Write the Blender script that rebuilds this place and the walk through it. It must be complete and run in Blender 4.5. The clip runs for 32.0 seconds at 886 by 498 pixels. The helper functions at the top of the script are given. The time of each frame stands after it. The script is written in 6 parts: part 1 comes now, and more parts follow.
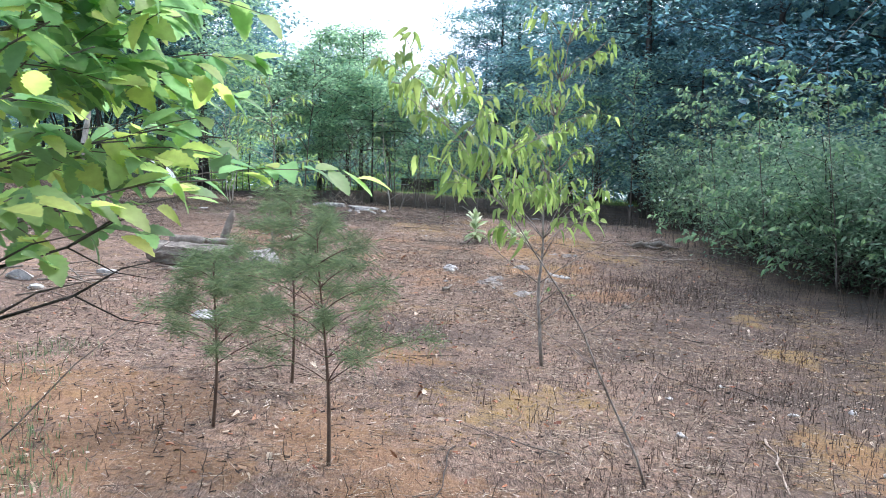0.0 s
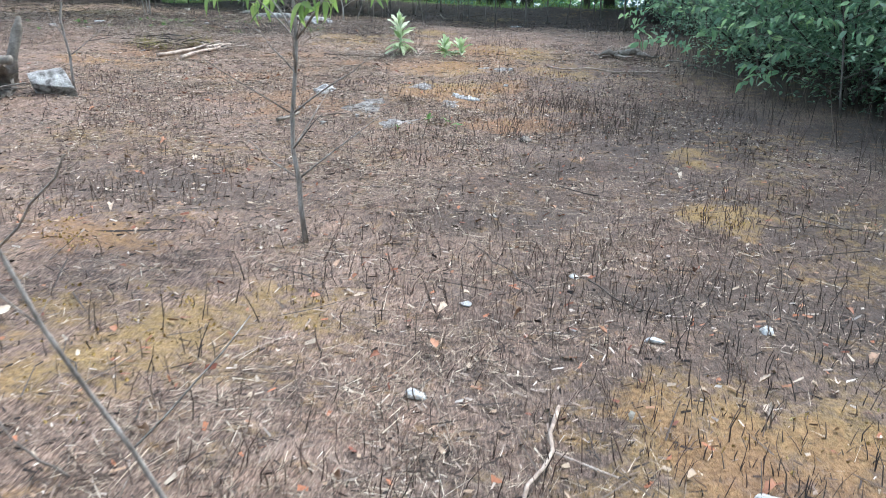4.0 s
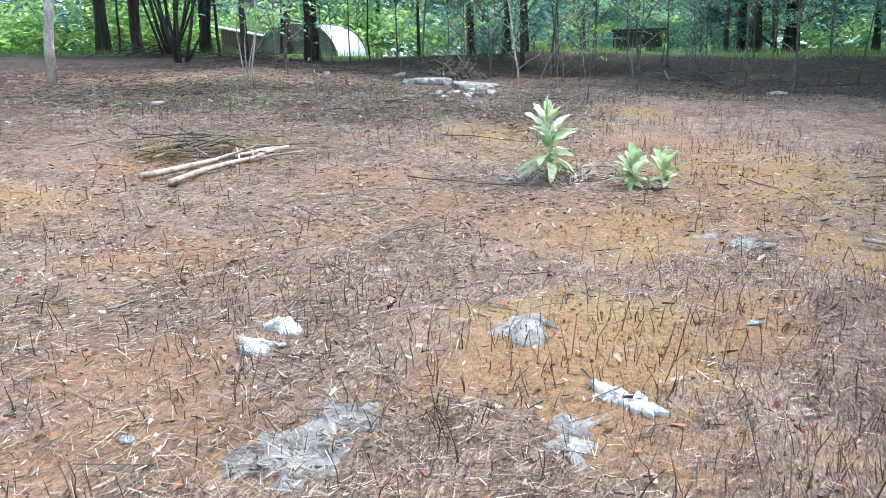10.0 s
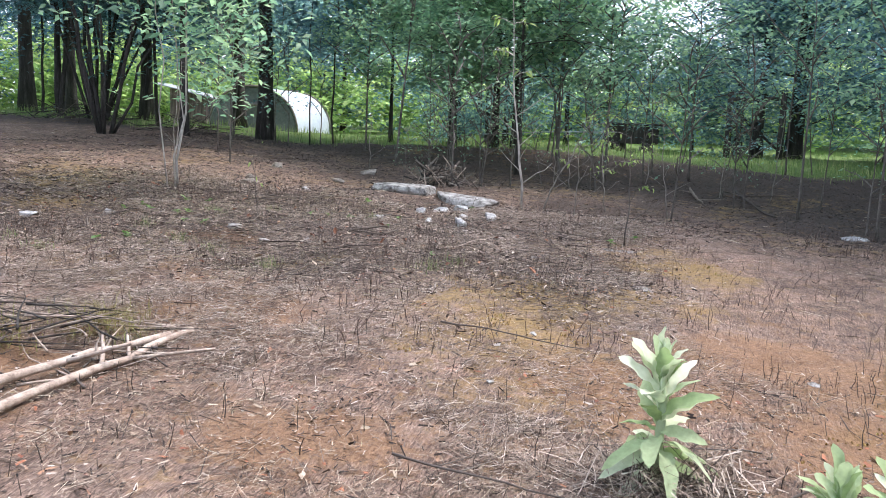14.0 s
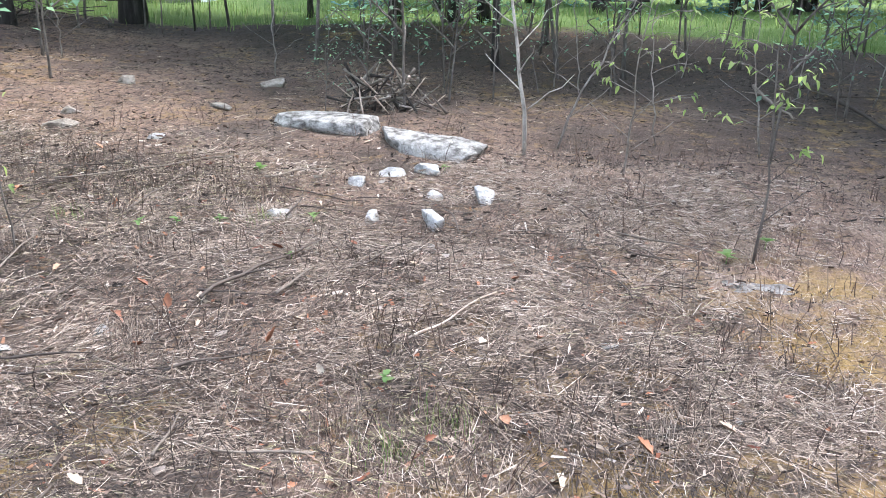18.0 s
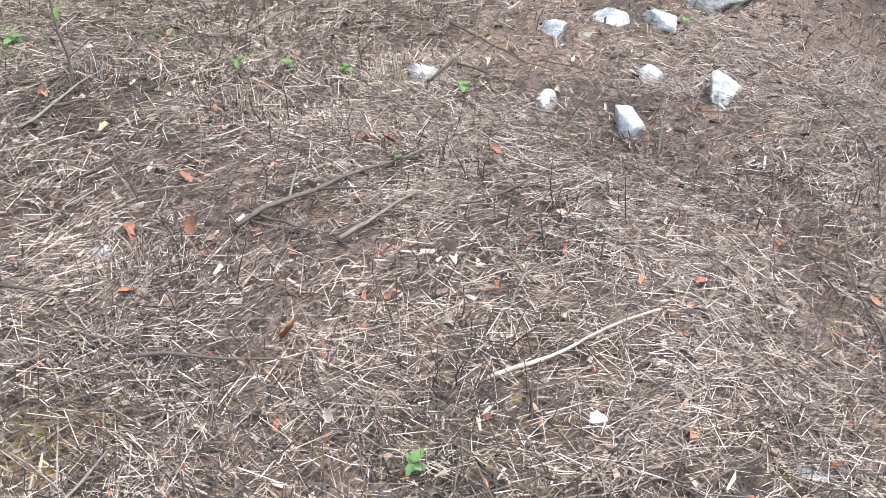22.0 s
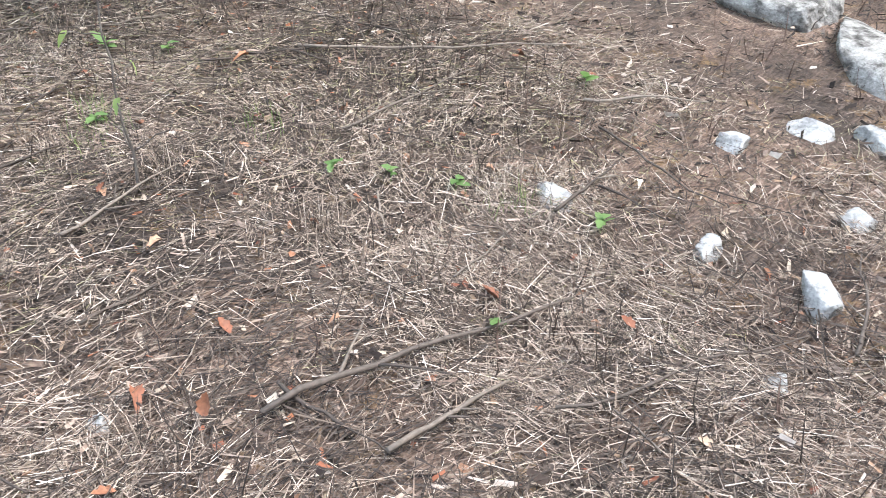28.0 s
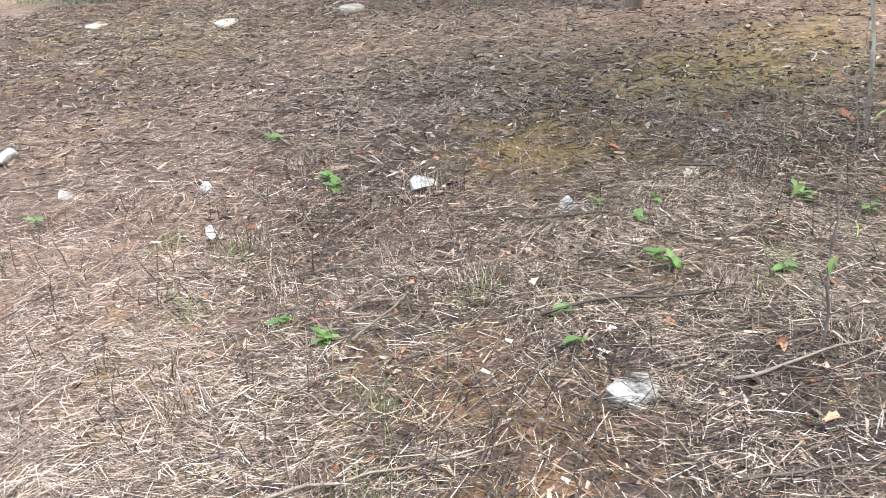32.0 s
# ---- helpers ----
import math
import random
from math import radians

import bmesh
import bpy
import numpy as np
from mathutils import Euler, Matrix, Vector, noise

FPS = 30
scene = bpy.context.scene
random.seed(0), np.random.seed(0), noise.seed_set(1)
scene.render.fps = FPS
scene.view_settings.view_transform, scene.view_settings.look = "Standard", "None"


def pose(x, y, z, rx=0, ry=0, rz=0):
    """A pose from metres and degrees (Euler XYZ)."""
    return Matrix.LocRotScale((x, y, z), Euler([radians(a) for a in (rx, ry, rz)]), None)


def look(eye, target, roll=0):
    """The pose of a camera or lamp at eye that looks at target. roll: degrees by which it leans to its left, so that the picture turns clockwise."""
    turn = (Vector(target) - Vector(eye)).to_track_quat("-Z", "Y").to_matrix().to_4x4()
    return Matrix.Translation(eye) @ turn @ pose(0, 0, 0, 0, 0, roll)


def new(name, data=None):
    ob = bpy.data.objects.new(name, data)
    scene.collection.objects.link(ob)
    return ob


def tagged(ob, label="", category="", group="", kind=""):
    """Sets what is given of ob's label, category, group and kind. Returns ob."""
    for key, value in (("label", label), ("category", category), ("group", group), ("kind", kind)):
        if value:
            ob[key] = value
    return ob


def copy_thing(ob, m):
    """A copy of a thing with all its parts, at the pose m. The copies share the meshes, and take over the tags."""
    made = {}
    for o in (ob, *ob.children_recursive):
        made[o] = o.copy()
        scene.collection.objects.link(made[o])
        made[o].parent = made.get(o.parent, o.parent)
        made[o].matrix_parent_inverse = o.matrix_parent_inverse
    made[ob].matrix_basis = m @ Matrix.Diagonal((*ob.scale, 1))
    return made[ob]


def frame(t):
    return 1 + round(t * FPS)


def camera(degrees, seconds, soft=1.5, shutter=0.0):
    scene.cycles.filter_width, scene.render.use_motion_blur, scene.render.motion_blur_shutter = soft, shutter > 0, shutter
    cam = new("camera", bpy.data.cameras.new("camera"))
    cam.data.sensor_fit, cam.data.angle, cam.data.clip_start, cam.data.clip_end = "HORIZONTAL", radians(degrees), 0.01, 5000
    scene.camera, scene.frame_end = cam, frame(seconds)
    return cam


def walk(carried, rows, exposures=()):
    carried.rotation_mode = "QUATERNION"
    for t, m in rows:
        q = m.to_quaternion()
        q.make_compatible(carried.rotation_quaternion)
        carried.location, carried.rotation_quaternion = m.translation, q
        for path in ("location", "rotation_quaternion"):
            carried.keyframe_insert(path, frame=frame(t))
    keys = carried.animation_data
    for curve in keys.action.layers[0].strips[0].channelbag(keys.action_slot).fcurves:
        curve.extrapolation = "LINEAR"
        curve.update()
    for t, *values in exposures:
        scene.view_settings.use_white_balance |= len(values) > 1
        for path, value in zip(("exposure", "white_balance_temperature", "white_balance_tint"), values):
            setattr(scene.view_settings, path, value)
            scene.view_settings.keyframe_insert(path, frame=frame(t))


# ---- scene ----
cam = camera(55.03, 32.0, soft=0.75, shutter=0.18)
PATH = [
    (0, (0.002, 0.001, 0.755), (0.004, 2.996, 0.570), 1.21),
    (0.5, (0.169, 0.083, 0.731), (0.229, 3.073, 0.493), 0.04),
    (1, (0.391, 0.264, 0.650), (0.540, 3.243, 0.329), -1.50),
    (1.5, (0.667, 0.498, 0.606), (0.842, 3.450, 0.102), -1.74),
    (2, (0.895, 0.808, 0.549), (1.082, 3.750, -0.008), -1.78),
    (2.5, (1.153, 1.198, 0.484), (0.976, 4.119, -0.177), -1.43),
    (3, (1.376, 1.639, 0.492), (1.007, 4.504, -0.318), -2.65),
    (3.5, (1.575, 2.088, 0.530), (1.357, 4.960, -0.309), -0.91),
    (4, (1.794, 2.586, 0.564), (1.628, 5.470, -0.243), -0.24),
    (4.5, (1.956, 3.113, 0.615), (1.832, 6.052, 0.027), 0.67),
    (6.5, (2.492, 5.043, 0.771), (2.009, 7.957, 0.246), -1.63),
    (7, (2.470, 5.613, 0.771), (1.857, 8.491, 0.189), -1.92),
    (7.5, (2.393, 6.075, 0.826), (1.771, 8.936, 0.172), -1.73),
    (8, (2.351, 6.633, 0.830), (1.663, 9.476, 0.165), -1.91),
    (8.5, (2.212, 7.170, 0.825), (1.367, 9.972, 0.166), -2.32),
    (9, (2.070, 7.534, 0.868), (1.234, 10.337, 0.204), -1.97),
    (9.5, (1.985, 7.976, 0.877), (1.130, 10.776, 0.220), -1.61),
    (10, (1.862, 8.340, 0.891), (0.881, 11.095, 0.222), -1.73),
    (10.5, (1.704, 8.607, 0.974), (0.713, 11.358, 0.303), -1.07),
    (11, (1.597, 8.977, 0.980), (0.627, 11.739, 0.324), -0.39),
    (11.5, (1.496, 9.292, 1.066), (0.526, 12.095, 0.617), -0.10),
    (12, (1.350, 9.592, 1.113), (0.392, 12.407, 0.722), -0.07),
    (12.5, (1.206, 9.952, 1.154), (0.313, 12.794, 0.802), 0.28),
    (13, (1.045, 10.410, 1.239), (0.177, 13.266, 0.941), 0.76),
    (13.5, (0.818, 10.710, 1.279), (-0.034, 13.563, 0.909), 1.66),
    (14, (0.616, 11.089, 1.343), (-0.220, 13.934, 0.890), 2.13),
    (14.5, (0.469, 11.567, 1.421), (-0.354, 14.415, 0.958), 2.07),
    (16.5, (-0.281, 13.664, 1.538), (-1.022, 16.455, 0.725), -0.32),
    (17, (-0.422, 14.102, 1.565), (-1.080, 16.903, 0.715), 0.21),
    (17.5, (-0.507, 14.582, 1.610), (-1.142, 17.374, 0.714), 0.13),
    (18, (-0.599, 14.949, 1.596), (-1.210, 17.728, 0.644), 0.17),
    (18.5, (-0.660, 15.273, 1.630), (-1.189, 18.032, 0.578), 0.67),
    (19, (-0.644, 15.622, 1.665), (-1.250, 18.317, 0.495), 0.34),
    (19.5, (-0.676, 15.836, 1.670), (-1.457, 18.426, 0.373), -0.97),
    (20, (-0.813, 16.055, 1.693), (-1.557, 18.429, 0.016), 0.81),
    (20.5, (-0.803, 16.193, 1.711), (-1.527, 18.499, -0.065), 1.76),
    (21, (-0.704, 16.346, 1.715), (-1.580, 18.592, -0.071), 4.39),
    (21.5, (-0.680, 16.387, 1.708), (-1.904, 18.470, -0.070), 2.65),
    (22, (-0.665, 16.395, 1.721), (-1.944, 18.468, -0.030), 2.60),
    (22.5, (-0.658, 16.401, 1.718), (-2.028, 18.422, -0.025), 3.69),
    (23, (-0.681, 16.385, 1.717), (-2.328, 18.187, -0.026), 1.75),
    (23.5, (-0.699, 16.367, 1.724), (-2.534, 17.975, -0.022), 0.95),
    (24, (-0.699, 16.362, 1.726), (-2.638, 17.847, -0.016), -0.47),
    (24.5, (-0.647, 16.403, 1.714), (-2.512, 17.981, -0.027), -0.46),
    (25, (-0.624, 16.464, 1.699), (-2.181, 18.278, -0.113), -0.94),
    (25.5, (-0.740, 16.599, 1.678), (-2.005, 18.606, -0.158), 2.63),
    (27.5, (-0.957, 17.111, 1.680), (-2.548, 19.020, -0.001), 1.79),
    (28, (-0.977, 17.103, 1.675), (-2.752, 18.849, 0.002), 0.83),
    (28.5, (-0.986, 17.121, 1.676), (-2.880, 18.766, 0.030), 0.92),
    (29, (-1.002, 17.122, 1.679), (-3.050, 18.593, 0.054), 0.50),
    (29.5, (-1.024, 17.104, 1.687), (-3.226, 18.365, 0.086), -0.99),
    (30, (-1.061, 17.067, 1.681), (-3.434, 18.040, 0.125), -1.17),
    (30.5, (-1.090, 17.035, 1.687), (-3.728, 17.570, 0.361), -2.60),
    (31, (-1.104, 17.007, 1.680), (-3.811, 17.296, 0.419), -3.74),
    (31.5, (-1.129, 16.987, 1.684), (-3.855, 17.178, 0.446), -4.05),
    (32, (-1.215, 16.904, 1.671), (-3.959, 17.000, 0.461), -3.76),
]
walk(cam, [(t, look(eye, target, roll)) for t, eye, target, roll in PATH],
     exposures=[(0, 1.44, 6100, 13), (1, 1.4, 6000, 14), (2, 1.6, 5900, 10), (4, 1.54, 5850, 6), (7, 1.62, 5800, 6), (9, 1.7, 5800, 6), (11, 1.85, 5900, 9), (12, 1.48, 5850, 10), (13, 1.46, 5900, 15), (14, 1.48, 6350, 17), (17, 1.99, 6200, 15), (19, 1.96, 6200, 13), (20, 2.12, 6200, 12), (22, 1.98, 6200, 12), (24, 2.08, 6270, 12), (25, 1.98, 6270, 11), (28, 1.92, 6300, 11), (30, 2.02, 6380, 12), (32, 1.93, 6450, 11)])

# world and light: a bright veiled sky, soft sun high to the right over the wood
SUN_ELEV, SUN_AZ = radians(58), radians(50)      # azimuth from +y, to the right
world = bpy.data.worlds.new("sky")
scene.world = world
world.use_nodes = True
sky = world.node_tree.nodes.new("ShaderNodeTexSky")
sky.sky_type, sky.sun_disc = 'NISHITA', False
sky.sun_elevation, sky.sun_rotation = SUN_ELEV, SUN_AZ
sky.dust_density, sky.air_density, sky.ozone_density = 4.0, 1.0, 1.0
world.node_tree.nodes["Background"].inputs["Strength"].default_value = 0.15
veil = world.node_tree.nodes.new("ShaderNodeMix")          # thin white overcast
veil.data_type = 'RGBA'
veil.inputs[0].default_value, veil.inputs[7].default_value = 0.55, (5.9, 6.6, 7.5, 1)
world.node_tree.links.new(sky.outputs["Color"], veil.inputs[6])
world.node_tree.links.new(veil.outputs[2], world.node_tree.nodes["Background"].inputs["Color"])
sun = new("sun", bpy.data.lights.new("sun", 'SUN'))
sun.data.energy, sun.data.angle, sun.data.color = 1.5, radians(14), (1.0, 0.97, 0.92)
sun.matrix_world = look((0, 0, 0), (-math.sin(SUN_AZ) * math.cos(SUN_ELEV), -math.cos(SUN_AZ) * math.cos(SUN_ELEV), -math.sin(SUN_ELEV)))


# ---------------------------------------------------------------- helpers
def np_mesh(name, verts, faces, smooth=False):
    verts, faces = np.asarray(verts, np.float32), np.asarray(faces, np.int32)
    me = bpy.data.meshes.new(name)
    k = faces.shape[1]
    me.vertices.add(len(verts))
    me.vertices.foreach_set("co", verts.ravel())
    me.loops.add(faces.size)
    me.loops.foreach_set("vertex_index", faces.ravel())
    me.polygons.add(len(faces))
    me.polygons.foreach_set("loop_start", np.arange(0, faces.size, k, dtype=np.int32))
    if smooth:
        me.polygons.foreach_set("use_smooth", np.ones(len(faces), bool))
    me.update(calc_edges=True)
    return me


def join(parts):
    """Several (verts, faces) of one face size into one."""
    vs, fs, n = [], [], 0
    for v, f in parts:
        vs.append(np.asarray(v, float)), fs.append(np.asarray(f, int) + n)
        n += len(v)
    return np.concatenate(vs), np.concatenate(fs)


def tube(pts, radii, sides=7, wob=0.0, rng=None):
    """A tapered round limb along pts, closed by its last ring's small radius."""
    pts = np.asarray(pts, float)
    radii = np.broadcast_to(np.asarray(radii, float), (len(pts),))
    d = np.gradient(pts, axis=0)
    d /= np.linalg.norm(d, axis=1, keepdims=True) + 1e-9
    ref = np.array([0.31, 0.87, 0.37]) if abs(d[0] @ np.array([0.31, 0.87, 0.37])) < 0.9 else np.array([1.0, 0, 0])
    u = np.cross(d, ref)
    u /= np.linalg.norm(u, axis=1, keepdims=True) + 1e-9
    w = np.cross(d, u)
    a = np.linspace(0, 2 * np.pi, sides, endpoint=False)
    ring = u[:, None] * np.cos(a)[None, :, None] + w[:, None] * np.sin(a)[None, :, None]
    rr = radii[:, None] * np.ones(sides)
    if wob and rng is not None:
        rr = rr * (1 + wob * rng.standard_normal(rr.shape))
    v = (pts[:, None] + ring * rr[..., None]).reshape(-1, 3)
    f = []
    for i in range(len(pts) - 1):
        for j in range(sides):
            f.append((i * sides + j, i * sides + (j + 1) % sides, (i + 1) * sides + (j + 1) % sides, (i + 1) * sides + j))
    n = len(v)
    v = np.vstack([v, pts[:1], pts[-1:]])
    for j in range(0, sides):
        f.append((n, (j + 1) % sides, j, n))
        e = (len(pts) - 1) * sides
        f.append((n + 1, e + j, e + (j + 1) % sides, n + 1))
    f = np.array(f)
    return v, f


def tube_mesh(name, tubes, smooth=True):
    v, f = join(tubes)
    faces = [tuple(dict.fromkeys(q)) for q in f.tolist()]
    me = bpy.data.meshes.new(name)
    me.from_pydata(v.tolist(), [], faces)
    if smooth:
        me.polygons.foreach_set("use_smooth", np.ones(len(me.polygons), bool))
    return me


def sstep(x, a, b):
    t = np.clip((np.asarray(x, float) - a) / (b - a), 0, 1)
    return t * t * (3 - 2 * t)


_lat = np.random.RandomState(7).rand(256, 256)


def vnoise(x, y):
    """Smooth value noise on a lattice of 1, in -1 .. 1."""
    x, y = np.asarray(x, float), np.asarray(y, float)
    i, j = np.floor(x).astype(int), np.floor(y).astype(int)
    u, v = x - i, y - j
    u, v = u * u * (3 - 2 * u), v * v * (3 - 2 * v)
    g = lambda a, b: _lat[a % 256, b % 256]
    return 2 * (g(i, j) * (1 - u) * (1 - v) + g(i + 1, j) * u * (1 - v) + g(i, j + 1) * (1 - u) * v + g(i + 1, j + 1) * u * v) - 1


COEF = (-0.0365, -0.489, 0.8634, 0.4194, 0.1842, -0.0205, -0.6331, -0.1768)


def gz(x, y):
    """Height of the ground: a slope that rises ahead and to the left, and a bank under the far trees."""
    x, y = np.asarray(x, float), np.asarray(y, float)
    X, Y = np.tanh((x + 2) / 9), np.tanh((y - 12) / 13)
    z = COEF[0] + COEF[1] * X + COEF[2] * Y + COEF[3] * X * Y + COEF[4] * X * X + COEF[5] * Y * Y + COEF[6] * X * Y * Y + COEF[7] * Y ** 3
    z = z + 0.36 * sstep(y, 23.0, 26.0) * sstep(x, -7, -1)
    far = sstep(y, 26.5, 34.5)
    z = z * (1 - far) + 0.66 * far
    z = z - 0.13 * np.exp(-((x + 2.4) ** 2 + (y - 14.3) ** 2) / 2.0)
    return z


def G(x, y, dz=0.0):
    return Vector((x, y, float(gz(x, y)) + dz))


def part(name, me, material, parent, label=""):
    ob = new(name, me)
    if material is not None and not me.materials:
        me.materials.append(material)
    ob.parent = parent
    if label:
        tagged(ob, label)
    return ob


def thing(name, label, category, at=(0, 0, 0), group="", kind="", me=None, material=None):
    ob = new(name, me)
    if me is not None and material is not None and not me.materials:
        me.materials.append(material)
    ob.location = at
    return tagged(ob, label, category, group, kind)


# ---------------------------------------------------------------- materials
def node_mat(name):
    m = bpy.data.materials.new(name)
    m.use_nodes = True
    return m, m.node_tree, m.node_tree.nodes["Principled BSDF"]


def ramp(nt, fac, stops):
    r = nt.nodes.new("ShaderNodeValToRGB")
    while len(r.color_ramp.elements) < len(stops):
        r.color_ramp.elements.new(0.5)
    for e, (p, c) in zip(r.color_ramp.elements, stops):
        e.position, e.color = p, (*c, 1)
    nt.links.new(fac, r.inputs["Fac"])
    return r.outputs["Color"]


def tex(nt, scale, detail=4, rough=0.6, kind="ShaderNodeTexNoise", coord="Object", stretch=None):
    c = nt.nodes.new("ShaderNodeTexCoord")
    n = nt.nodes.new(kind)
    n.inputs["Scale"].default_value = scale
    if kind == "ShaderNodeTexNoise":
        n.inputs["Detail"].default_value, n.inputs["Roughness"].default_value = detail, rough
    if stretch:
        m = nt.nodes.new("ShaderNodeMapping")
        m.inputs["Scale"].default_value = stretch
        nt.links.new(c.outputs[coord], m.inputs["Vector"])
        nt.links.new(m.outputs["Vector"], n.inputs["Vector"])
    else:
        nt.links.new(c.outputs[coord], n.inputs["Vector"])
    return n.outputs["Fac"] if kind == "ShaderNodeTexNoise" else n.outputs["Distance"]


def mix(nt, fac, a, b, mode='MIX'):
    n = nt.nodes.new("ShaderNodeMix")
    n.data_type, n.blend_type = 'RGBA', mode
    for sock, val in ((n.inputs[0], fac), (n.inputs[6], a), (n.inputs[7], b)):
        if isinstance(val, (int, float)):
            sock.default_value = val
        elif isinstance(val, tuple):
            sock.default_value = (*val, 1)
        else:
            nt.links.new(val, sock)
    return n.outputs[2]


def bump(nt, bsdf, height, strength=0.5, dist=0.02):
    b = nt.nodes.new("ShaderNodeBump")
    b.inputs["Strength"].default_value, b.inputs["Distance"].default_value = strength, dist
    nt.links.new(height, b.inputs["Height"])
    nt.links.new(b.outputs["Normal"], bsdf.inputs["Normal"])


def island(nt):
    return nt.nodes.new("ShaderNodeNewGeometry").outputs["Random Per Island"]


def obrand(nt):
    return nt.nodes.new("ShaderNodeObjectInfo").outputs["Random"]


def rough_mat(name, stops, scale=8, rough=0.85, bstr=0.5, bdist=0.02, bscale=30, stretch=None, fine=0.35):
    """A matt surface, varied at two scales over a colour ramp."""
    m, nt, b = node_mat(name)
    base = ramp(nt, tex(nt, scale, 5, 0.65, stretch=stretch), stops)
    grain = tex(nt, scale * 9, 3, 0.7, stretch=stretch)
    col = mix(nt, fine, base, ramp(nt, grain, [(0.25, (0.02, 0.02, 0.02)), (0.5, (0.5, 0.5, 0.5)), (0.8, (0.95, 0.95, 0.95))]), 'OVERLAY')
    nt.links.new(col, b.inputs["Base Color"])
    b.inputs["Roughness"].default_value = rough
    bump(nt, b, tex(nt, bscale, 6, 0.7, stretch=stretch), bstr, bdist)
    return m


def strand_mat(name, stops, rough=0.8, per_object=False, thin=0.0):
    m, nt, b = node_mat(name)
    r = obrand(nt) if per_object else island(nt)
    col = ramp(nt, r, stops)
    col = mix(nt, 0.35, col, ramp(nt, tex(nt, 60, 3), [(0.3, (0.1, 0.1, 0.1)), (0.7, (0.9, 0.9, 0.9))]), 'OVERLAY')
    nt.links.new(col, b.inputs["Base Color"])
    b.inputs["Roughness"].default_value = rough
    return m


def leaf_mat(name, stops, trans=0.35, rough=0.45, per_object=False, tscale=25):
    """Leaves: light passes through them; each differs a little."""
    m, nt, b = node_mat(name)
    r = obrand(nt) if per_object else island(nt)
    col = ramp(nt, r, stops)
    col = mix(nt, 0.25, col, ramp(nt, tex(nt, tscale, 3), [(0.3, (0.2, 0.2, 0.2)), (0.7, (0.8, 0.8, 0.8))]), 'OVERLAY')
    nt.links.new(col, b.inputs["Base Color"])
    b.inputs["Roughness"].default_value = min(0.95, rough + 0.15)
    t = nt.nodes.new("ShaderNodeBsdfTranslucent")
    warm = mix(nt, 1.0, col, (0.92, 1.0, 0.92), 'MULTIPLY')
    bright = mix(nt, 1.0, warm, (1.9, 1.9, 1.9), 'MULTIPLY')
    nt.links.new(bright, t.inputs["Color"])
    s = nt.nodes.new("ShaderNodeMixShader")
    s.inputs[0].default_value = trans
    nt.links.new(b.outputs[0], s.inputs[1]), nt.links.new(t.outputs[0], s.inputs[2])
    nt.links.new(s.outputs[0], nt.nodes["Material Output"].inputs["Surface"])
    return m


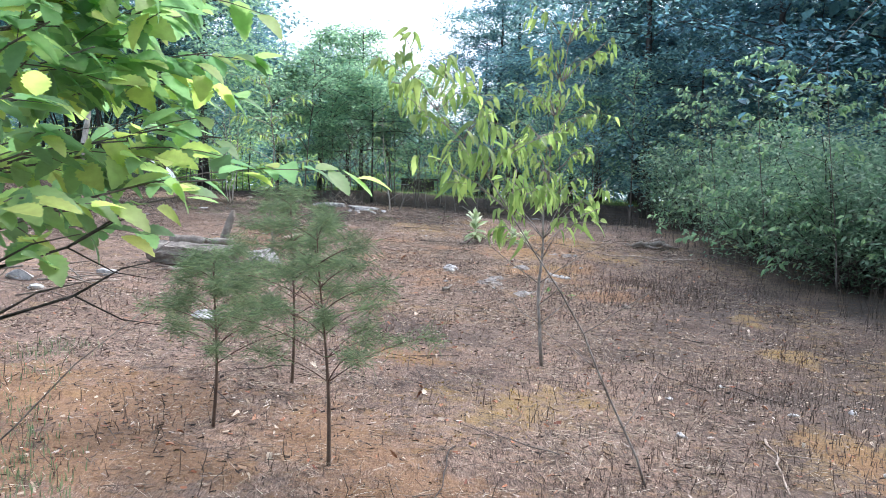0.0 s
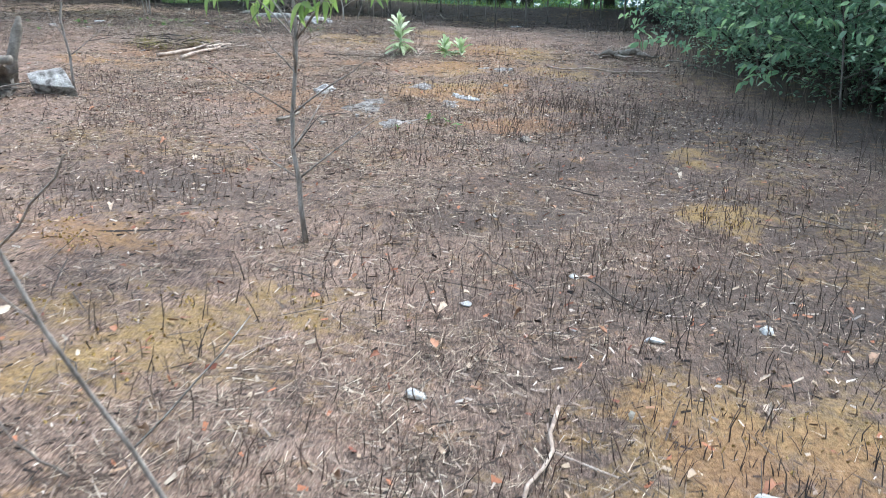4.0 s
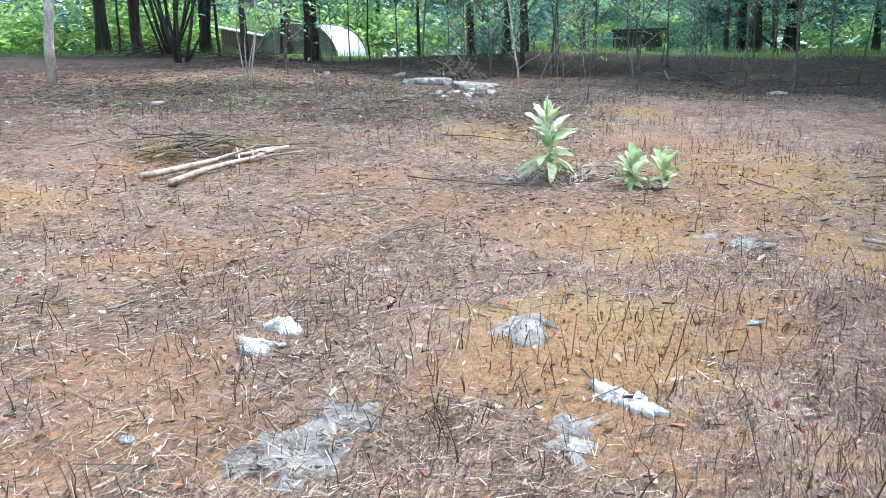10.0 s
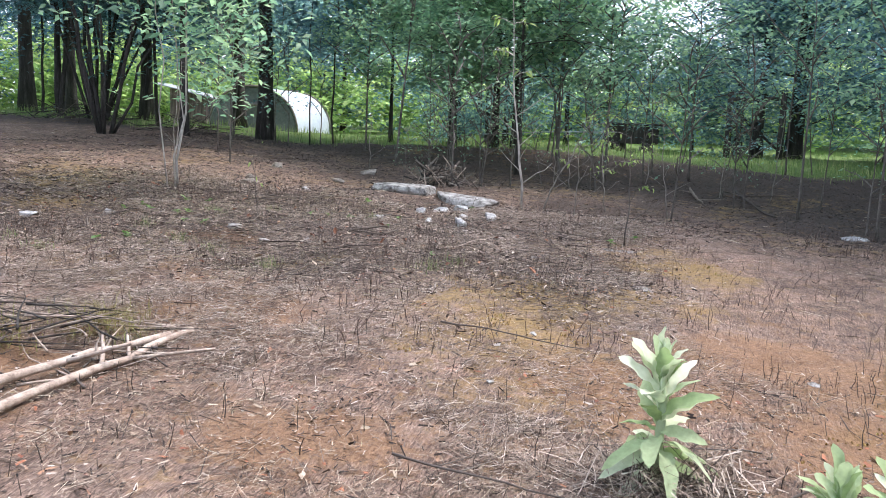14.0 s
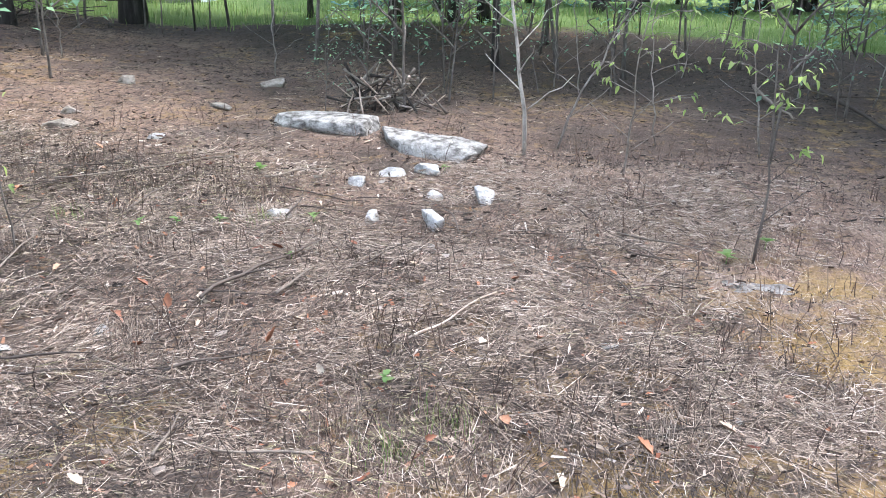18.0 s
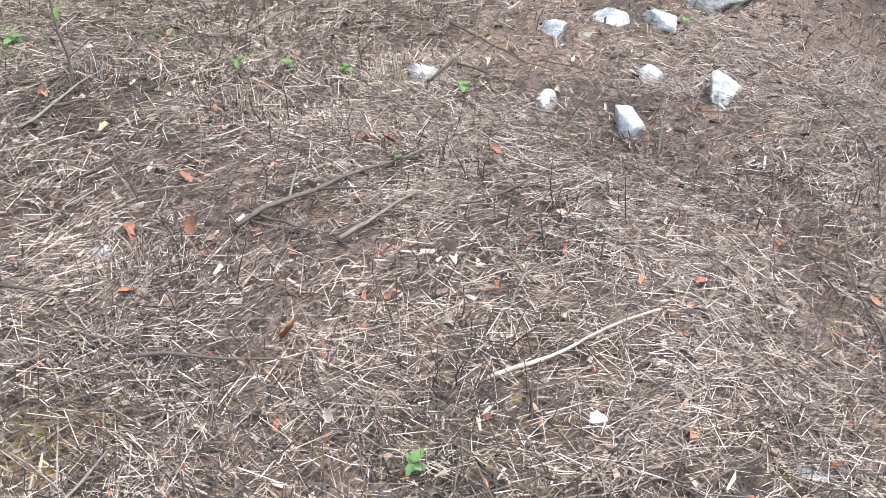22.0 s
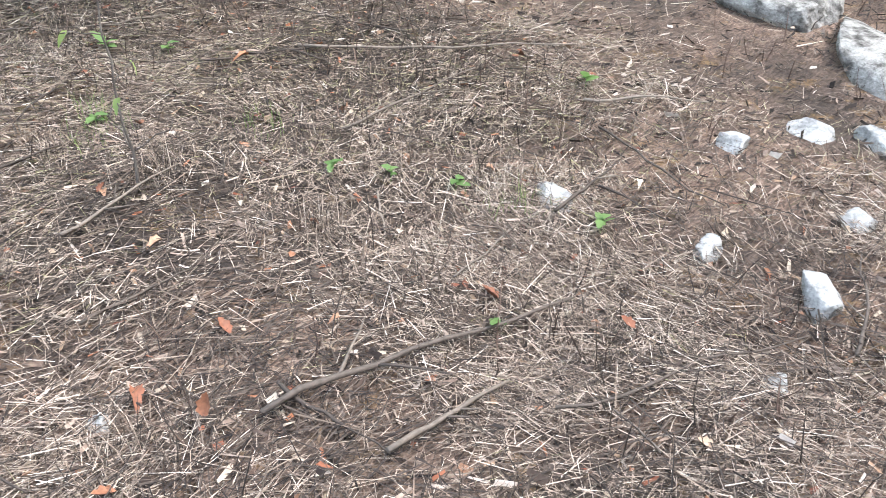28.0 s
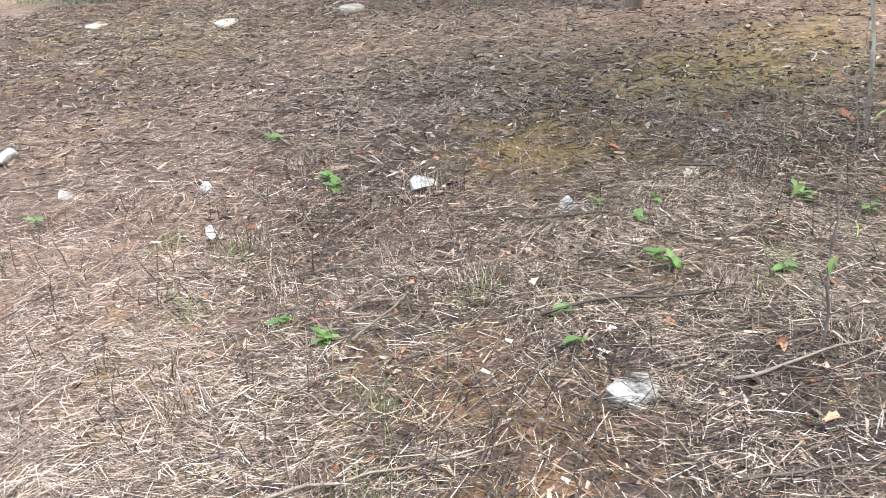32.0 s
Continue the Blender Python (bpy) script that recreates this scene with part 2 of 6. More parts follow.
def ground_mat():
    m, nt, b = node_mat("litter_soil")
    at = nt.nodes.new("ShaderNodeAttribute")
    at.attribute_name = "cover"
    sep = nt.nodes.new("ShaderNodeSeparateColor")
    nt.links.new(at.outputs["Color"], sep.inputs[0])
    big = tex(nt, 0.9, 5, 0.6)
    fine = tex(nt, 45, 5, 0.75)
    def fibres(ang, sc):
        c = nt.nodes.new("ShaderNodeTexCoord")
        mp = nt.nodes.new("ShaderNodeMapping")
        mp.inputs["Rotation"].default_value = (0, 0, ang)
        mp.inputs["Scale"].default_value = (1.0, 0.13, 1.0)
        n = nt.nodes.new("ShaderNodeTexNoise")
        n.inputs["Scale"].default_value, n.inputs["Detail"].default_value, n.inputs["Roughness"].default_value, n.inputs["Distortion"].default_value = sc, 2.5, 0.7, 0.6
        nt.links.new(c.outputs["Object"], mp.inputs["Vector"]), nt.links.new(mp.outputs["Vector"], n.inputs["Vector"])
        return n.outputs["Fac"]
    lay = [fibres(0.3, 120), fibres(1.4, 110), fibres(2.4, 130)]
    thatch = lay[0]
    STR = [(0.35, (0.028, 0.020, 0.016)), (0.47, (0.135, 0.094, 0.073)), (0.57, (0.30, 0.218, 0.17)), (0.7, (0.48, 0.38, 0.31))]
    sel1, sel2 = tex(nt, 21, 3, 0.6), tex(nt, 17, 3, 0.6, stretch=(1, 1.1, 3.0))
    hard01 = [(0.47, (0, 0, 0)), (0.53, (1, 1, 1))]
    col = mix(nt, ramp(nt, sel1, hard01), ramp(nt, lay[0], STR), ramp(nt, lay[1], STR))
    col = mix(nt, ramp(nt, sel2, hard01), col, ramp(nt, lay[2], STR))
    soil = ramp(nt, big, [(0.3, (0.09, 0.06, 0.048)), (0.5, (0.165, 0.11, 0.085)), (0.7, (0.24, 0.16, 0.12))])
    col = mix(nt, 0.33, col, soil)
    mid = tex(nt, 3.2, 5, 0.7)
    col = mix(nt, 0.6, col, ramp(nt, mid, [(0.32, (0.22, 0.20, 0.20)), (0.5, (0.5, 0.47, 0.455)), (0.68, (0.78, 0.72, 0.68))]), 'OVERLAY')
    small = tex(nt, 11, 6, 0.75, stretch=(1.0, 0.9, 1.0))
    col = mix(nt, 0.55, col, ramp(nt, small, [(0.33, (0.16, 0.14, 0.13)), (0.5, (0.5, 0.485, 0.475)), (0.66, (0.84, 0.80, 0.77))]), 'OVERLAY')
    blush = ramp(nt, tex(nt, 1.7, 6, 0.7, stretch=(1.0, 1.0, 1.4)), [(0.5, (0, 0, 0)), (0.68, (0.55, 0.55, 0.55))])
    col = mix(nt, blush, col, ramp(nt, lay[1], [(0.36, (0.10, 0.066, 0.052)), (0.55, (0.36, 0.265, 0.215)), (0.7, (0.55, 0.44, 0.37))]))
    fleck = ramp(nt, tex(nt, 5.5, 7, 0.72), [(0.57, (0, 0, 0)), (0.70, (0.6, 0.6, 0.6))])
    col = mix(nt, fleck, col, ramp(nt, fine, [(0.3, (0.09, 0.055, 0.018)), (0.5, (0.25, 0.165, 0.055)), (0.7, (0.38, 0.27, 0.11))]))
    # Dark soil tone: humus, and shade painted into the ground colour.
    mould_shade = ramp(nt, fine, [(0.3, (0.018, 0.014, 0.012)), (0.6, (0.06, 0.047, 0.04)), (0.78, (0.15, 0.12, 0.10))])
    col = mix(nt, at.outputs["Alpha"], col, mould_shade)
    mossc = ramp(nt, fine, [(0.3, (0.11, 0.07, 0.02)), (0.5, (0.29, 0.19, 0.062)), (0.68, (0.42, 0.295, 0.11))])
    orange = ramp(nt, fine, [(0.3, (0.085, 0.045, 0.024)), (0.5, (0.245, 0.13, 0.062)), (0.7, (0.37, 0.22, 0.115))])
    grass = ramp(nt, fine, [(0.3, (0.05, 0.09, 0.015)), (0.6, (0.13, 0.21, 0.04)), (0.75, (0.22, 0.27, 0.07))])
    edge = tex(nt, 7, 8, 0.75)
    for chan, c, hard in ((0, mossc, 0.7), (1, orange, 0.68), (2, grass, 1.0)):
        add = nt.nodes.new("ShaderNodeMath")
        add.operation = 'MULTIPLY_ADD'
        nt.links.new(edge, add.inputs[0])
        add.inputs[1].default_value = 2.7 if chan < 2 else 0.9
        nt.links.new(sep.outputs[chan], add.inputs[2])
        lo, hi = (1.53, 2.05) if chan < 2 else (0.62, 0.95)
        sh = nt.nodes.new("ShaderNodeMath")
        sh.operation, sh.inputs[1].default_value = 'SUBTRACT', lo
        nt.links.new(add.outputs[0], sh.inputs[0])
        f = ramp(nt, sh.outputs[0], [(0.0, (0, 0, 0)), (hi - lo, (hard, hard, hard))])
        col = mix(nt, f, col, c)
    nt.links.new(col, b.inputs["Base Color"])
    b.inputs["Roughness"].default_value = 0.95
    bump(nt, b, mix(nt, 0.4, mix(nt, 0.5, fine, thatch), small), 1.0, 0.04)
    return m


M_GROUND = ground_mat()
M_STRAW = strand_mat("dry_straw", [(0.0, (0.017, 0.012, 0.0095)), (0.25, (0.072, 0.052, 0.041)), (0.46, (0.195, 0.145, 0.114)), (0.66, (0.345, 0.27, 0.216)), (0.9, (0.51, 0.42, 0.345)), (1.0, (0.74, 0.66, 0.58))])
M_STRAW_BROWN = strand_mat("brown_straw", [(0.0, (0.02, 0.013, 0.010)), (0.32, (0.072, 0.046, 0.034)), (0.62, (0.175, 0.118, 0.088)), (0.88, (0.30, 0.218, 0.168)), (1.0, (0.50, 0.41, 0.335))])
M_STRAW_RED = strand_mat("reddish_straw", [(0.0, (0.03, 0.021, 0.015)), (0.33, (0.062, 0.043, 0.031)), (0.54, (0.20, 0.145, 0.104)), (0.78, (0.345, 0.265, 0.193)), (0.93, (0.48, 0.39, 0.293)), (1.0, (0.66, 0.575, 0.456))])
M_LITTER = strand_mat("leaf_litter", [(0.0, (0.014, 0.010, 0.009)), (0.45, (0.045, 0.032, 0.026)), (0.65, (0.19, 0.138, 0.108)), (0.9, (0.30, 0.23, 0.18)), (1.0, (0.45, 0.37, 0.30))], 0.9)
M_CHAR = strand_mat("dark_stalk", [(0.0, (0.035, 0.026, 0.021)), (0.4, (0.052, 0.038, 0.031)), (0.75, (0.105, 0.078, 0.06)), (1.0, (0.24, 0.185, 0.145))])
M_STUB = strand_mat("brown_stalk", [(0.0, (0.045, 0.028, 0.022)), (0.45, (0.095, 0.058, 0.045)), (0.8, (0.17, 0.112, 0.085)), (1.0, (0.30, 0.225, 0.175))])
M_TWIG = strand_mat("twig_bark", [(0.0, (0.045, 0.034, 0.028)), (0.6, (0.095, 0.075, 0.062)), (1.0, (0.24, 0.20, 0.165))], per_object=True)
M_MOSS = strand_mat("ochre_moss", [(0.0, (0.16, 0.095, 0.03)), (0.5, (0.33, 0.205, 0.06)), (0.85, (0.44, 0.305, 0.10)), (1.0, (0.36, 0.31, 0.11))])
M_GRASS = leaf_mat("field_grass", [(0.0, (0.08, 0.13, 0.04)), (0.6, (0.16, 0.23, 0.075)), (1.0, (0.32, 0.31, 0.16))], 0.4, 0.6)
M_ROCK = rough_mat("limestone", [(0.28, (0.10, 0.10, 0.10)), (0.4, (0.30, 0.30, 0.30)), (0.55, (0.48, 0.475, 0.465)), (0.75, (0.70, 0.69, 0.67))], 12, 0.9, 0.8, 0.02, 30)
M_LEDGE = rough_mat("ledge_stone", [(0.33, (0.05, 0.047, 0.043)), (0.42, (0.16, 0.15, 0.14)), (0.5, (0.31, 0.298, 0.283)), (0.62, (0.43, 0.418, 0.40)), (0.78, (0.60, 0.585, 0.56))], 13, 0.9, 0.9, 0.03, 20)
M_SLAB = rough_mat("grey_bedrock", [(0.3, (0.085, 0.078, 0.073)), (0.45, (0.225, 0.212, 0.202)), (0.6, (0.36, 0.342, 0.325)), (0.78, (0.57, 0.545, 0.515))], 7, 0.9, 0.9, 0.03, 26)
M_QUARTZ = rough_mat("white_stone", [(0.3, (0.16, 0.16, 0.155)), (0.43, (0.38, 0.375, 0.365)), (0.55, (0.55, 0.545, 0.53)), (0.75, (0.68, 0.67, 0.65))], 22, 0.8, 0.5, 0.01, 30)
M_BARK = rough_mat("dark_bark", [(0.3, (0.026, 0.022, 0.02)), (0.55, (0.06, 0.052, 0.047)), (0.75, (0.13, 0.118, 0.108))], 5, 0.95, 0.9, 0.03, 20, stretch=(3, 3, 0.5))
M_PALEBARK = rough_mat("pale_bark", [(0.3, (0.10, 0.085, 0.072)), (0.5, (0.24, 0.21, 0.185)), (0.75, (0.45, 0.41, 0.375))], 14, 0.9, 0.5, 0.01, 35, stretch=(2, 2, 0.6))
M_SAPBARK = rough_mat("sapling_bark", [(0.3, (0.05, 0.043, 0.037)), (0.5, (0.125, 0.108, 0.095)), (0.75, (0.25, 0.225, 0.2))], 14, 0.9, 0.5, 0.01, 35, stretch=(2, 2, 0.6))
M_BUFF = rough_mat("buff_stone", [(0.28, (0.10, 0.085, 0.07)), (0.45, (0.26, 0.225, 0.19)), (0.75, (0.47, 0.43, 0.38))], 14, 0.9, 0.8, 0.02, 30)
M_POLE = rough_mat("weathered_pole", [(0.3, (0.15, 0.11, 0.085)), (0.48, (0.37, 0.29, 0.235)), (0.72, (0.58, 0.495, 0.42))], 11, 0.85, 0.5, 0.008, 40)
M_GREYWOOD = rough_mat("grey_wood", [(0.3, (0.10, 0.085, 0.07)), (0.55, (0.24, 0.21, 0.18)), (0.75, (0.42, 0.38, 0.33))], 6, 0.9, 0.7, 0.02, 25)
# Blue of the plain, dark and bright tree leaves imitates haze over the foliage.
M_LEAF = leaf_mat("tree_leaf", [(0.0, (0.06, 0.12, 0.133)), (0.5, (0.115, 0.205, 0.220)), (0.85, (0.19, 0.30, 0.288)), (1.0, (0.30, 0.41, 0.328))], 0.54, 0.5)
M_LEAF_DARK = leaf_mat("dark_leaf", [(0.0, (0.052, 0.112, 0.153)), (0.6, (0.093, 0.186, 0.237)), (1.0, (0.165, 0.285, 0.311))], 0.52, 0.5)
# Darker leaf copy: the shade over the left-hand trees is painted in.
M_LEAF_SHADED = leaf_mat("shaded_tint_leaf", [(0.0, (0.032, 0.072, 0.088)), (0.6, (0.062, 0.128, 0.149)), (1.0, (0.115, 0.205, 0.203))], 0.42, 0.55)
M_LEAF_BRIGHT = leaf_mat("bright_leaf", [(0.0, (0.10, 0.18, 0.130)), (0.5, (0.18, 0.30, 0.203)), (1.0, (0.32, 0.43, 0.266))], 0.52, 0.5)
# Leaf colour lightened and yellowed to stand in for sunlight on the undergrowth.
M_LEAF_SUNLIT = leaf_mat("sunlit_tint_leaf", [(0.0, (0.13, 0.21, 0.075)), (0.5, (0.23, 0.335, 0.12)), (1.0, (0.37, 0.45, 0.18))], 0.55, 0.5)
M_BUSH = leaf_mat("bush_leaf", [(0.0, (0.09, 0.155, 0.113)), (0.5, (0.165, 0.255, 0.175)), (0.9, (0.26, 0.355, 0.243)), (1.0, (0.37, 0.45, 0.316))], 0.45, 0.22)
M_OAK = leaf_mat("oak_leaf", [(0.0, (0.13, 0.24, 0.125)), (0.55, (0.21, 0.34, 0.15)), (0.8, (0.33, 0.44, 0.16)), (1.0, (0.48, 0.54, 0.16))], 0.58, 0.4, per_object=True)
M_YOUNG = leaf_mat("young_leaf", [(0.0, (0.13, 0.20, 0.065)), (0.6, (0.22, 0.30, 0.095)), (1.0, (0.33, 0.40, 0.14))], 0.5, 0.4, per_object=True)
M_BROAD = leaf_mat("broad_leaf", [(0.0, (0.10, 0.175, 0.119)), (0.6, (0.175, 0.28, 0.175)), (1.0, (0.32, 0.42, 0.243))], 0.48, 0.4, per_object=True)
M_NEEDLE = leaf_mat("pine_needle", [(0.0, (0.08, 0.115, 0.065)), (0.6, (0.13, 0.178, 0.098)), (1.0, (0.20, 0.25, 0.135))], 0.45, 0.55)
M_MULLEIN = leaf_mat("woolly_leaf", [(0.0, (0.27, 0.36, 0.17)), (0.5, (0.40, 0.47, 0.29)), (0.8, (0.52, 0.57, 0.41)), (1.0, (0.66, 0.68, 0.55))], 0.25, 0.9, per_object=True, tscale=7)
M_HERB = leaf_mat("seedling_leaf", [(0.0, (0.09, 0.17, 0.05)), (1.0, (0.17, 0.27, 0.09))], 0.35, 0.45, per_object=True)
M_DRYLEAF = strand_mat("fallen_leaf", [(0.0, (0.20, 0.075, 0.04)), (0.4, (0.36, 0.165, 0.09)), (0.55, (0.36, 0.24, 0.16)), (0.8, (0.46, 0.36, 0.27)), (1.0, (0.56, 0.47, 0.37))], 0.7, per_object=True)
M_DRYSPRAY = leaf_mat("drying_spray", [(0.0, (0.12, 0.085, 0.03)), (0.5, (0.20, 0.165, 0.055)), (1.0, (0.26, 0.27, 0.09))], 0.3, 0.7)
M_PINEBARK = rough_mat("pine_bark", [(0.3, (0.05, 0.034, 0.026)), (0.55, (0.13, 0.085, 0.063)), (0.75, (0.24, 0.17, 0.13))], 9, 0.9, 0.5, 0.01, 30)
M_STRAW_OLIVE = strand_mat("olive_straw", [(0.0, (0.05, 0.045, 0.02)), (0.4, (0.17, 0.155, 0.075)), (0.75, (0.33, 0.30, 0.16)), (1.0, (0.52, 0.48, 0.30))])
M_CHIP = strand_mat("leaf_chip", [(0.0, (0.16, 0.05, 0.03)), (0.3, (0.36, 0.14, 0.07)), (0.5, (0.30, 0.20, 0.13)), (0.75, (0.38, 0.30, 0.22)), (1.0, (0.46, 0.38, 0.30))], 0.8)
M_CRUMB = strand_mat("curled_litter", [(0.0, (0.016, 0.011, 0.009)), (0.38, (0.055, 0.036, 0.028)), (0.6, (0.19, 0.132, 0.102)), (0.85, (0.37, 0.285, 0.23)), (1.0, (0.64, 0.56, 0.49))], 0.8)
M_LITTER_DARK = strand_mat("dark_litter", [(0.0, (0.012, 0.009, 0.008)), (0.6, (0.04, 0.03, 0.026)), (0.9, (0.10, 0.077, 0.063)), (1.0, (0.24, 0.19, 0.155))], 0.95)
M_WHITEBARK = rough_mat("whitish_bark", [(0.3, (0.16, 0.14, 0.12)), (0.48, (0.38, 0.345, 0.31)), (0.72, (0.60, 0.56, 0.51))], 10, 0.85, 0.4, 0.006, 35, stretch=(1, 1, 0.5))

# ---------------------------------------------------------------- ground
MOSS = ((-0.2, 6.8, .5), (2.7, 5.2, .45), (0.5, 5.7, .5), (1.08, 6.0, .35), (3.2, 7.5, .25), (1.4, 11.6, .6), (3.3, 9.1, .13),
        (-0.4, 16.0, .75), (1.7, 11.5, .5), (1.3, 12.9, .4), (2.6, 12.8, .6), (1.9, 14.9, .7), (-0.4, 16.6, .7), (0.65, 18.0, .4), (0.3, 18.5, .2), (-6.0, 18.7, .7), (-2.3, 17.0, .25), (-3.0, 13.1, .4), (0.2, 5.3, .5), (1.15, 13.05, .35), (1.9, 11.9, .3), (-0.5, 16.4, .5), (1.9, 15.6, .5), (0.85, 9.85, .22), (1.95, 10.2, .18), (-5.0, 17.7, .5), (2.4, 10.7, .3), (2.2, 14.3, .5), (-0.16, 16.5, .6), (-0.75, 16.4, .4), (0.22, 16.89, .5), (0.54, 18.08, .4))
ORANGE = ((-1.85, 5.0, .6), (-1.8, 4.1, .6), (0.0, 3.7, .6), (-0.2, 10.3, .32), (2.6, 5.0, .4), (-0.3, 10.7, .4), (2.0, 10.1, .35),
          (1.5, 11.2, .35), (-2.2, 15.4, .45), (-2.4, 16.2, .35), (-3.1, 17.0, .3), (-0.2, 6.7, .35), (1.2, 11.2, .32), (1.6, 11.45, .3), (2.0, 11.7, .3), (0.3, 10.6, .28), (-0.45, 10.7, .35), (-2.8, 12.8, .6), (-2.85, 14.3, .5), (-1.9, 4.3, .5), (-1.4, 4.0, .45), (-2.4, 4.9, .5), (-1.55, 5.1, .45), (1.7, 13.9, .45), (0.9, 13.4, .4), (1.6, 14.8, .55), (1.25, 16.0, .5), (0.4, 15.4, .5), (0.3, 13.4, .32), (1.9, 13.4, .4), (-1.0, 14.2, .35), (-0.4, 12.9, .35), (-0.6, 4.6, .5), (-0.9, 12.0, .5))

# Dark soil spots: humus plus the painted shade of bushes and trees.
HUMUS_SHADE = ((-2.2, 20.1, .5), (-3.2, 20.5, .6), (-2.4, 21.9, .9), (-0.9, 21.4, .8), (-3.9, 22.2, .8), (1.7, 23.6, 1.6), (0.4, 23.4, 1.4), (-1.0, 23.2, 1.1), (1.6, 21.6, 1.0), (0.3, 22.0, .8), (-5.6, 23.2, 1.2), (-7.4, 22.8, 1.2), (3.2, 21.6, 1.3), (2.7, 10.1, .8), (3.3, 10.9, .8), (2.2, 8.6, .6), (3.27, 10.68, .7), (3.96, 9.47, .7), (-0.13, 7.69, .7), (2.9, 12.2, .6), (3.2, 8.2, .8), (4.0, 10.6, 1.0), (-7.4, 15.0, 1.1), (3.6, 9.6, 1.2), (3.9, 7.6, 1.2), (-9.2, 14.4, 1.8), (2.4, 5.3, .7), (2.6, 6.4, .7), (3.2, 6.2, 1.2), (2.6, 4.6, .8), (4.2, 7.0, 1.3), (1.9, 7.6, .7), (2.9, 9.2, .8), (2.2, 9.9, .5), (3.0, 13.0, .8), (-2.2, 4.2, .6))

def blobs(x, y, spots):
    r = np.zeros_like(x)
    wx, wy = x + 0.26 * vnoise(x * 2.6, y * 2.6) + 0.12 * vnoise(x * 7, y * 7), y + 0.26 * vnoise(x * 2.7 + 40, y * 2.7) + 0.12 * vnoise(x * 7 + 9, y * 7)
    for a, b, s in spots:
        r = np.maximum(r, np.exp(-((wx - a) ** 2 + (wy - b) ** 2) / (s * s) * 0.9))
    return r


def soft_box(x, y, x0, x1, y0, y1, w=1.2):
    n = 0.5 * vnoise(x * 0.9 + 20, y * 0.9)
    return sstep(x + n, x0, x0 + w) * sstep(x1 - x + n, 0, w) * sstep(y + n, y0, y0 + w) * sstep(y1 - y + n, 0, w)


def grown(lo, hi, step, far):
    inner = np.arange(lo, hi + 1e-6, step)
    out, d, s = [], 0.0, step
    while d < far:
        s *= 1.35
        d += s
        out.append(d)
    out = np.array(out)
    return np.concatenate([lo - out[::-1], inner, hi + out])


gx, gy = np.meshgrid(grown(-11, 7, 0.11, 1500), grown(-1, 27, 0.11, 1500), indexing="xy")
near = sstep(gx, -14, -10) * (1 - sstep(gx, 6, 9)) * sstep(gy, -4, 0) * (1 - sstep(gy, 27, 31))
rock_in = blobs(gx, gy, MOSS)
bumps = 0.045 * vnoise(gx * 0.9, gy * 0.9) + 0.022 * vnoise(gx * 2.7 + 9, gy * 2.7) + 0.011 * vnoise(gx * 8 + 3, gy * 8) + 0.010 * near * vnoise(gx * 19, gy * 19 + 5)
gh = gz(gx, gy) + bumps - 0.02 + 0.018 * near * rock_in
ii = np.arange(gx.size).reshape(gx.shape)
gf = np.stack([ii[:-1, :-1], ii[:-1, 1:], ii[1:, 1:], ii[1:, :-1]], -1).reshape(-1, 4)
gme = np_mesh("ground", np.stack([gx, gy, gh], -1).reshape(-1, 3), gf, smooth=True)
cov = np.zeros((gx.size, 4), np.float32)
patchy = 0.30 * vnoise(gx * 0.8 + 77, gy * 0.8) + 0.18 * vnoise(gx * 2.2 + 7, gy * 2.2)
cov[:, 0] = np.clip(0.66 * rock_in + patchy - 0.01, 0, 1).ravel()
cov[:, 1] = np.clip(1.2 * blobs(gx, gy, ORANGE) + 0.2 * vnoise(gx * 0.7 + 17, gy * 0.7 + 31) - 0.03 + 0.12 * soft_box(gx, gy, -1.8, 3.2, 11.6, 16.6), 0, 1).ravel()
field = np.maximum(sstep(gy, 25.3, 26.6) * (1 - 0.0 * gx), np.maximum(sstep(-gx, 19, 24), np.maximum(sstep(gx, 13, 17), sstep(-gy, 3, 7))))
cov[:, 2] = np.clip(field * 1.1, 0, 1).ravel()
# Soil beyond this edge is darkened for humus and shade under the trees.
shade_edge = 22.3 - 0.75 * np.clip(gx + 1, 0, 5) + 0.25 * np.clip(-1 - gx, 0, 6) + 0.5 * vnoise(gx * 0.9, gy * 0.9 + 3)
mould_shade = np.maximum(sstep(gy - shade_edge, 0, 1.5), sstep(gx - (4.0 + 0.5 * vnoise(gx, gy)), 0, 1.2) * sstep(gy, 6, 9))
# Soil under the near straw painted dark, as shadow in its gaps.
gap_shade = 0.9 * soft_box(gx, gy, -6, 0.5, 15.8, 20.2) * np.clip(0.6 + 0.7 * vnoise(gx * 1.7 + 3, gy * 1.7) + 0.5 * vnoise(gx * 5, gy * 5 + 2), 0, 1)
# Patches and slope darkened in colour for humus and tree shade.
patch_shade = np.maximum(0.75 * blobs(gx, gy, HUMUS_SHADE) * (1 - 0.8 * rock_in), 0.62 * soft_box(gx, gy, -12, -4.2, 11, 18.6, 1.5) * np.clip(0.75 + 0.6 * vnoise(gx * 2.1, gy * 2.1), 0, 1))
cov[:, 3] = np.clip(np.maximum(np.maximum(0.88 * mould_shade, patch_shade), gap_shade) * (1 - field), 0, 1).ravel()
ca = gme.color_attributes.new("cover", 'FLOAT_COLOR', 'POINT')
ca.data.foreach_set("color", cov.ravel())
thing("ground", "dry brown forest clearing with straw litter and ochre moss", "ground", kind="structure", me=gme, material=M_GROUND)


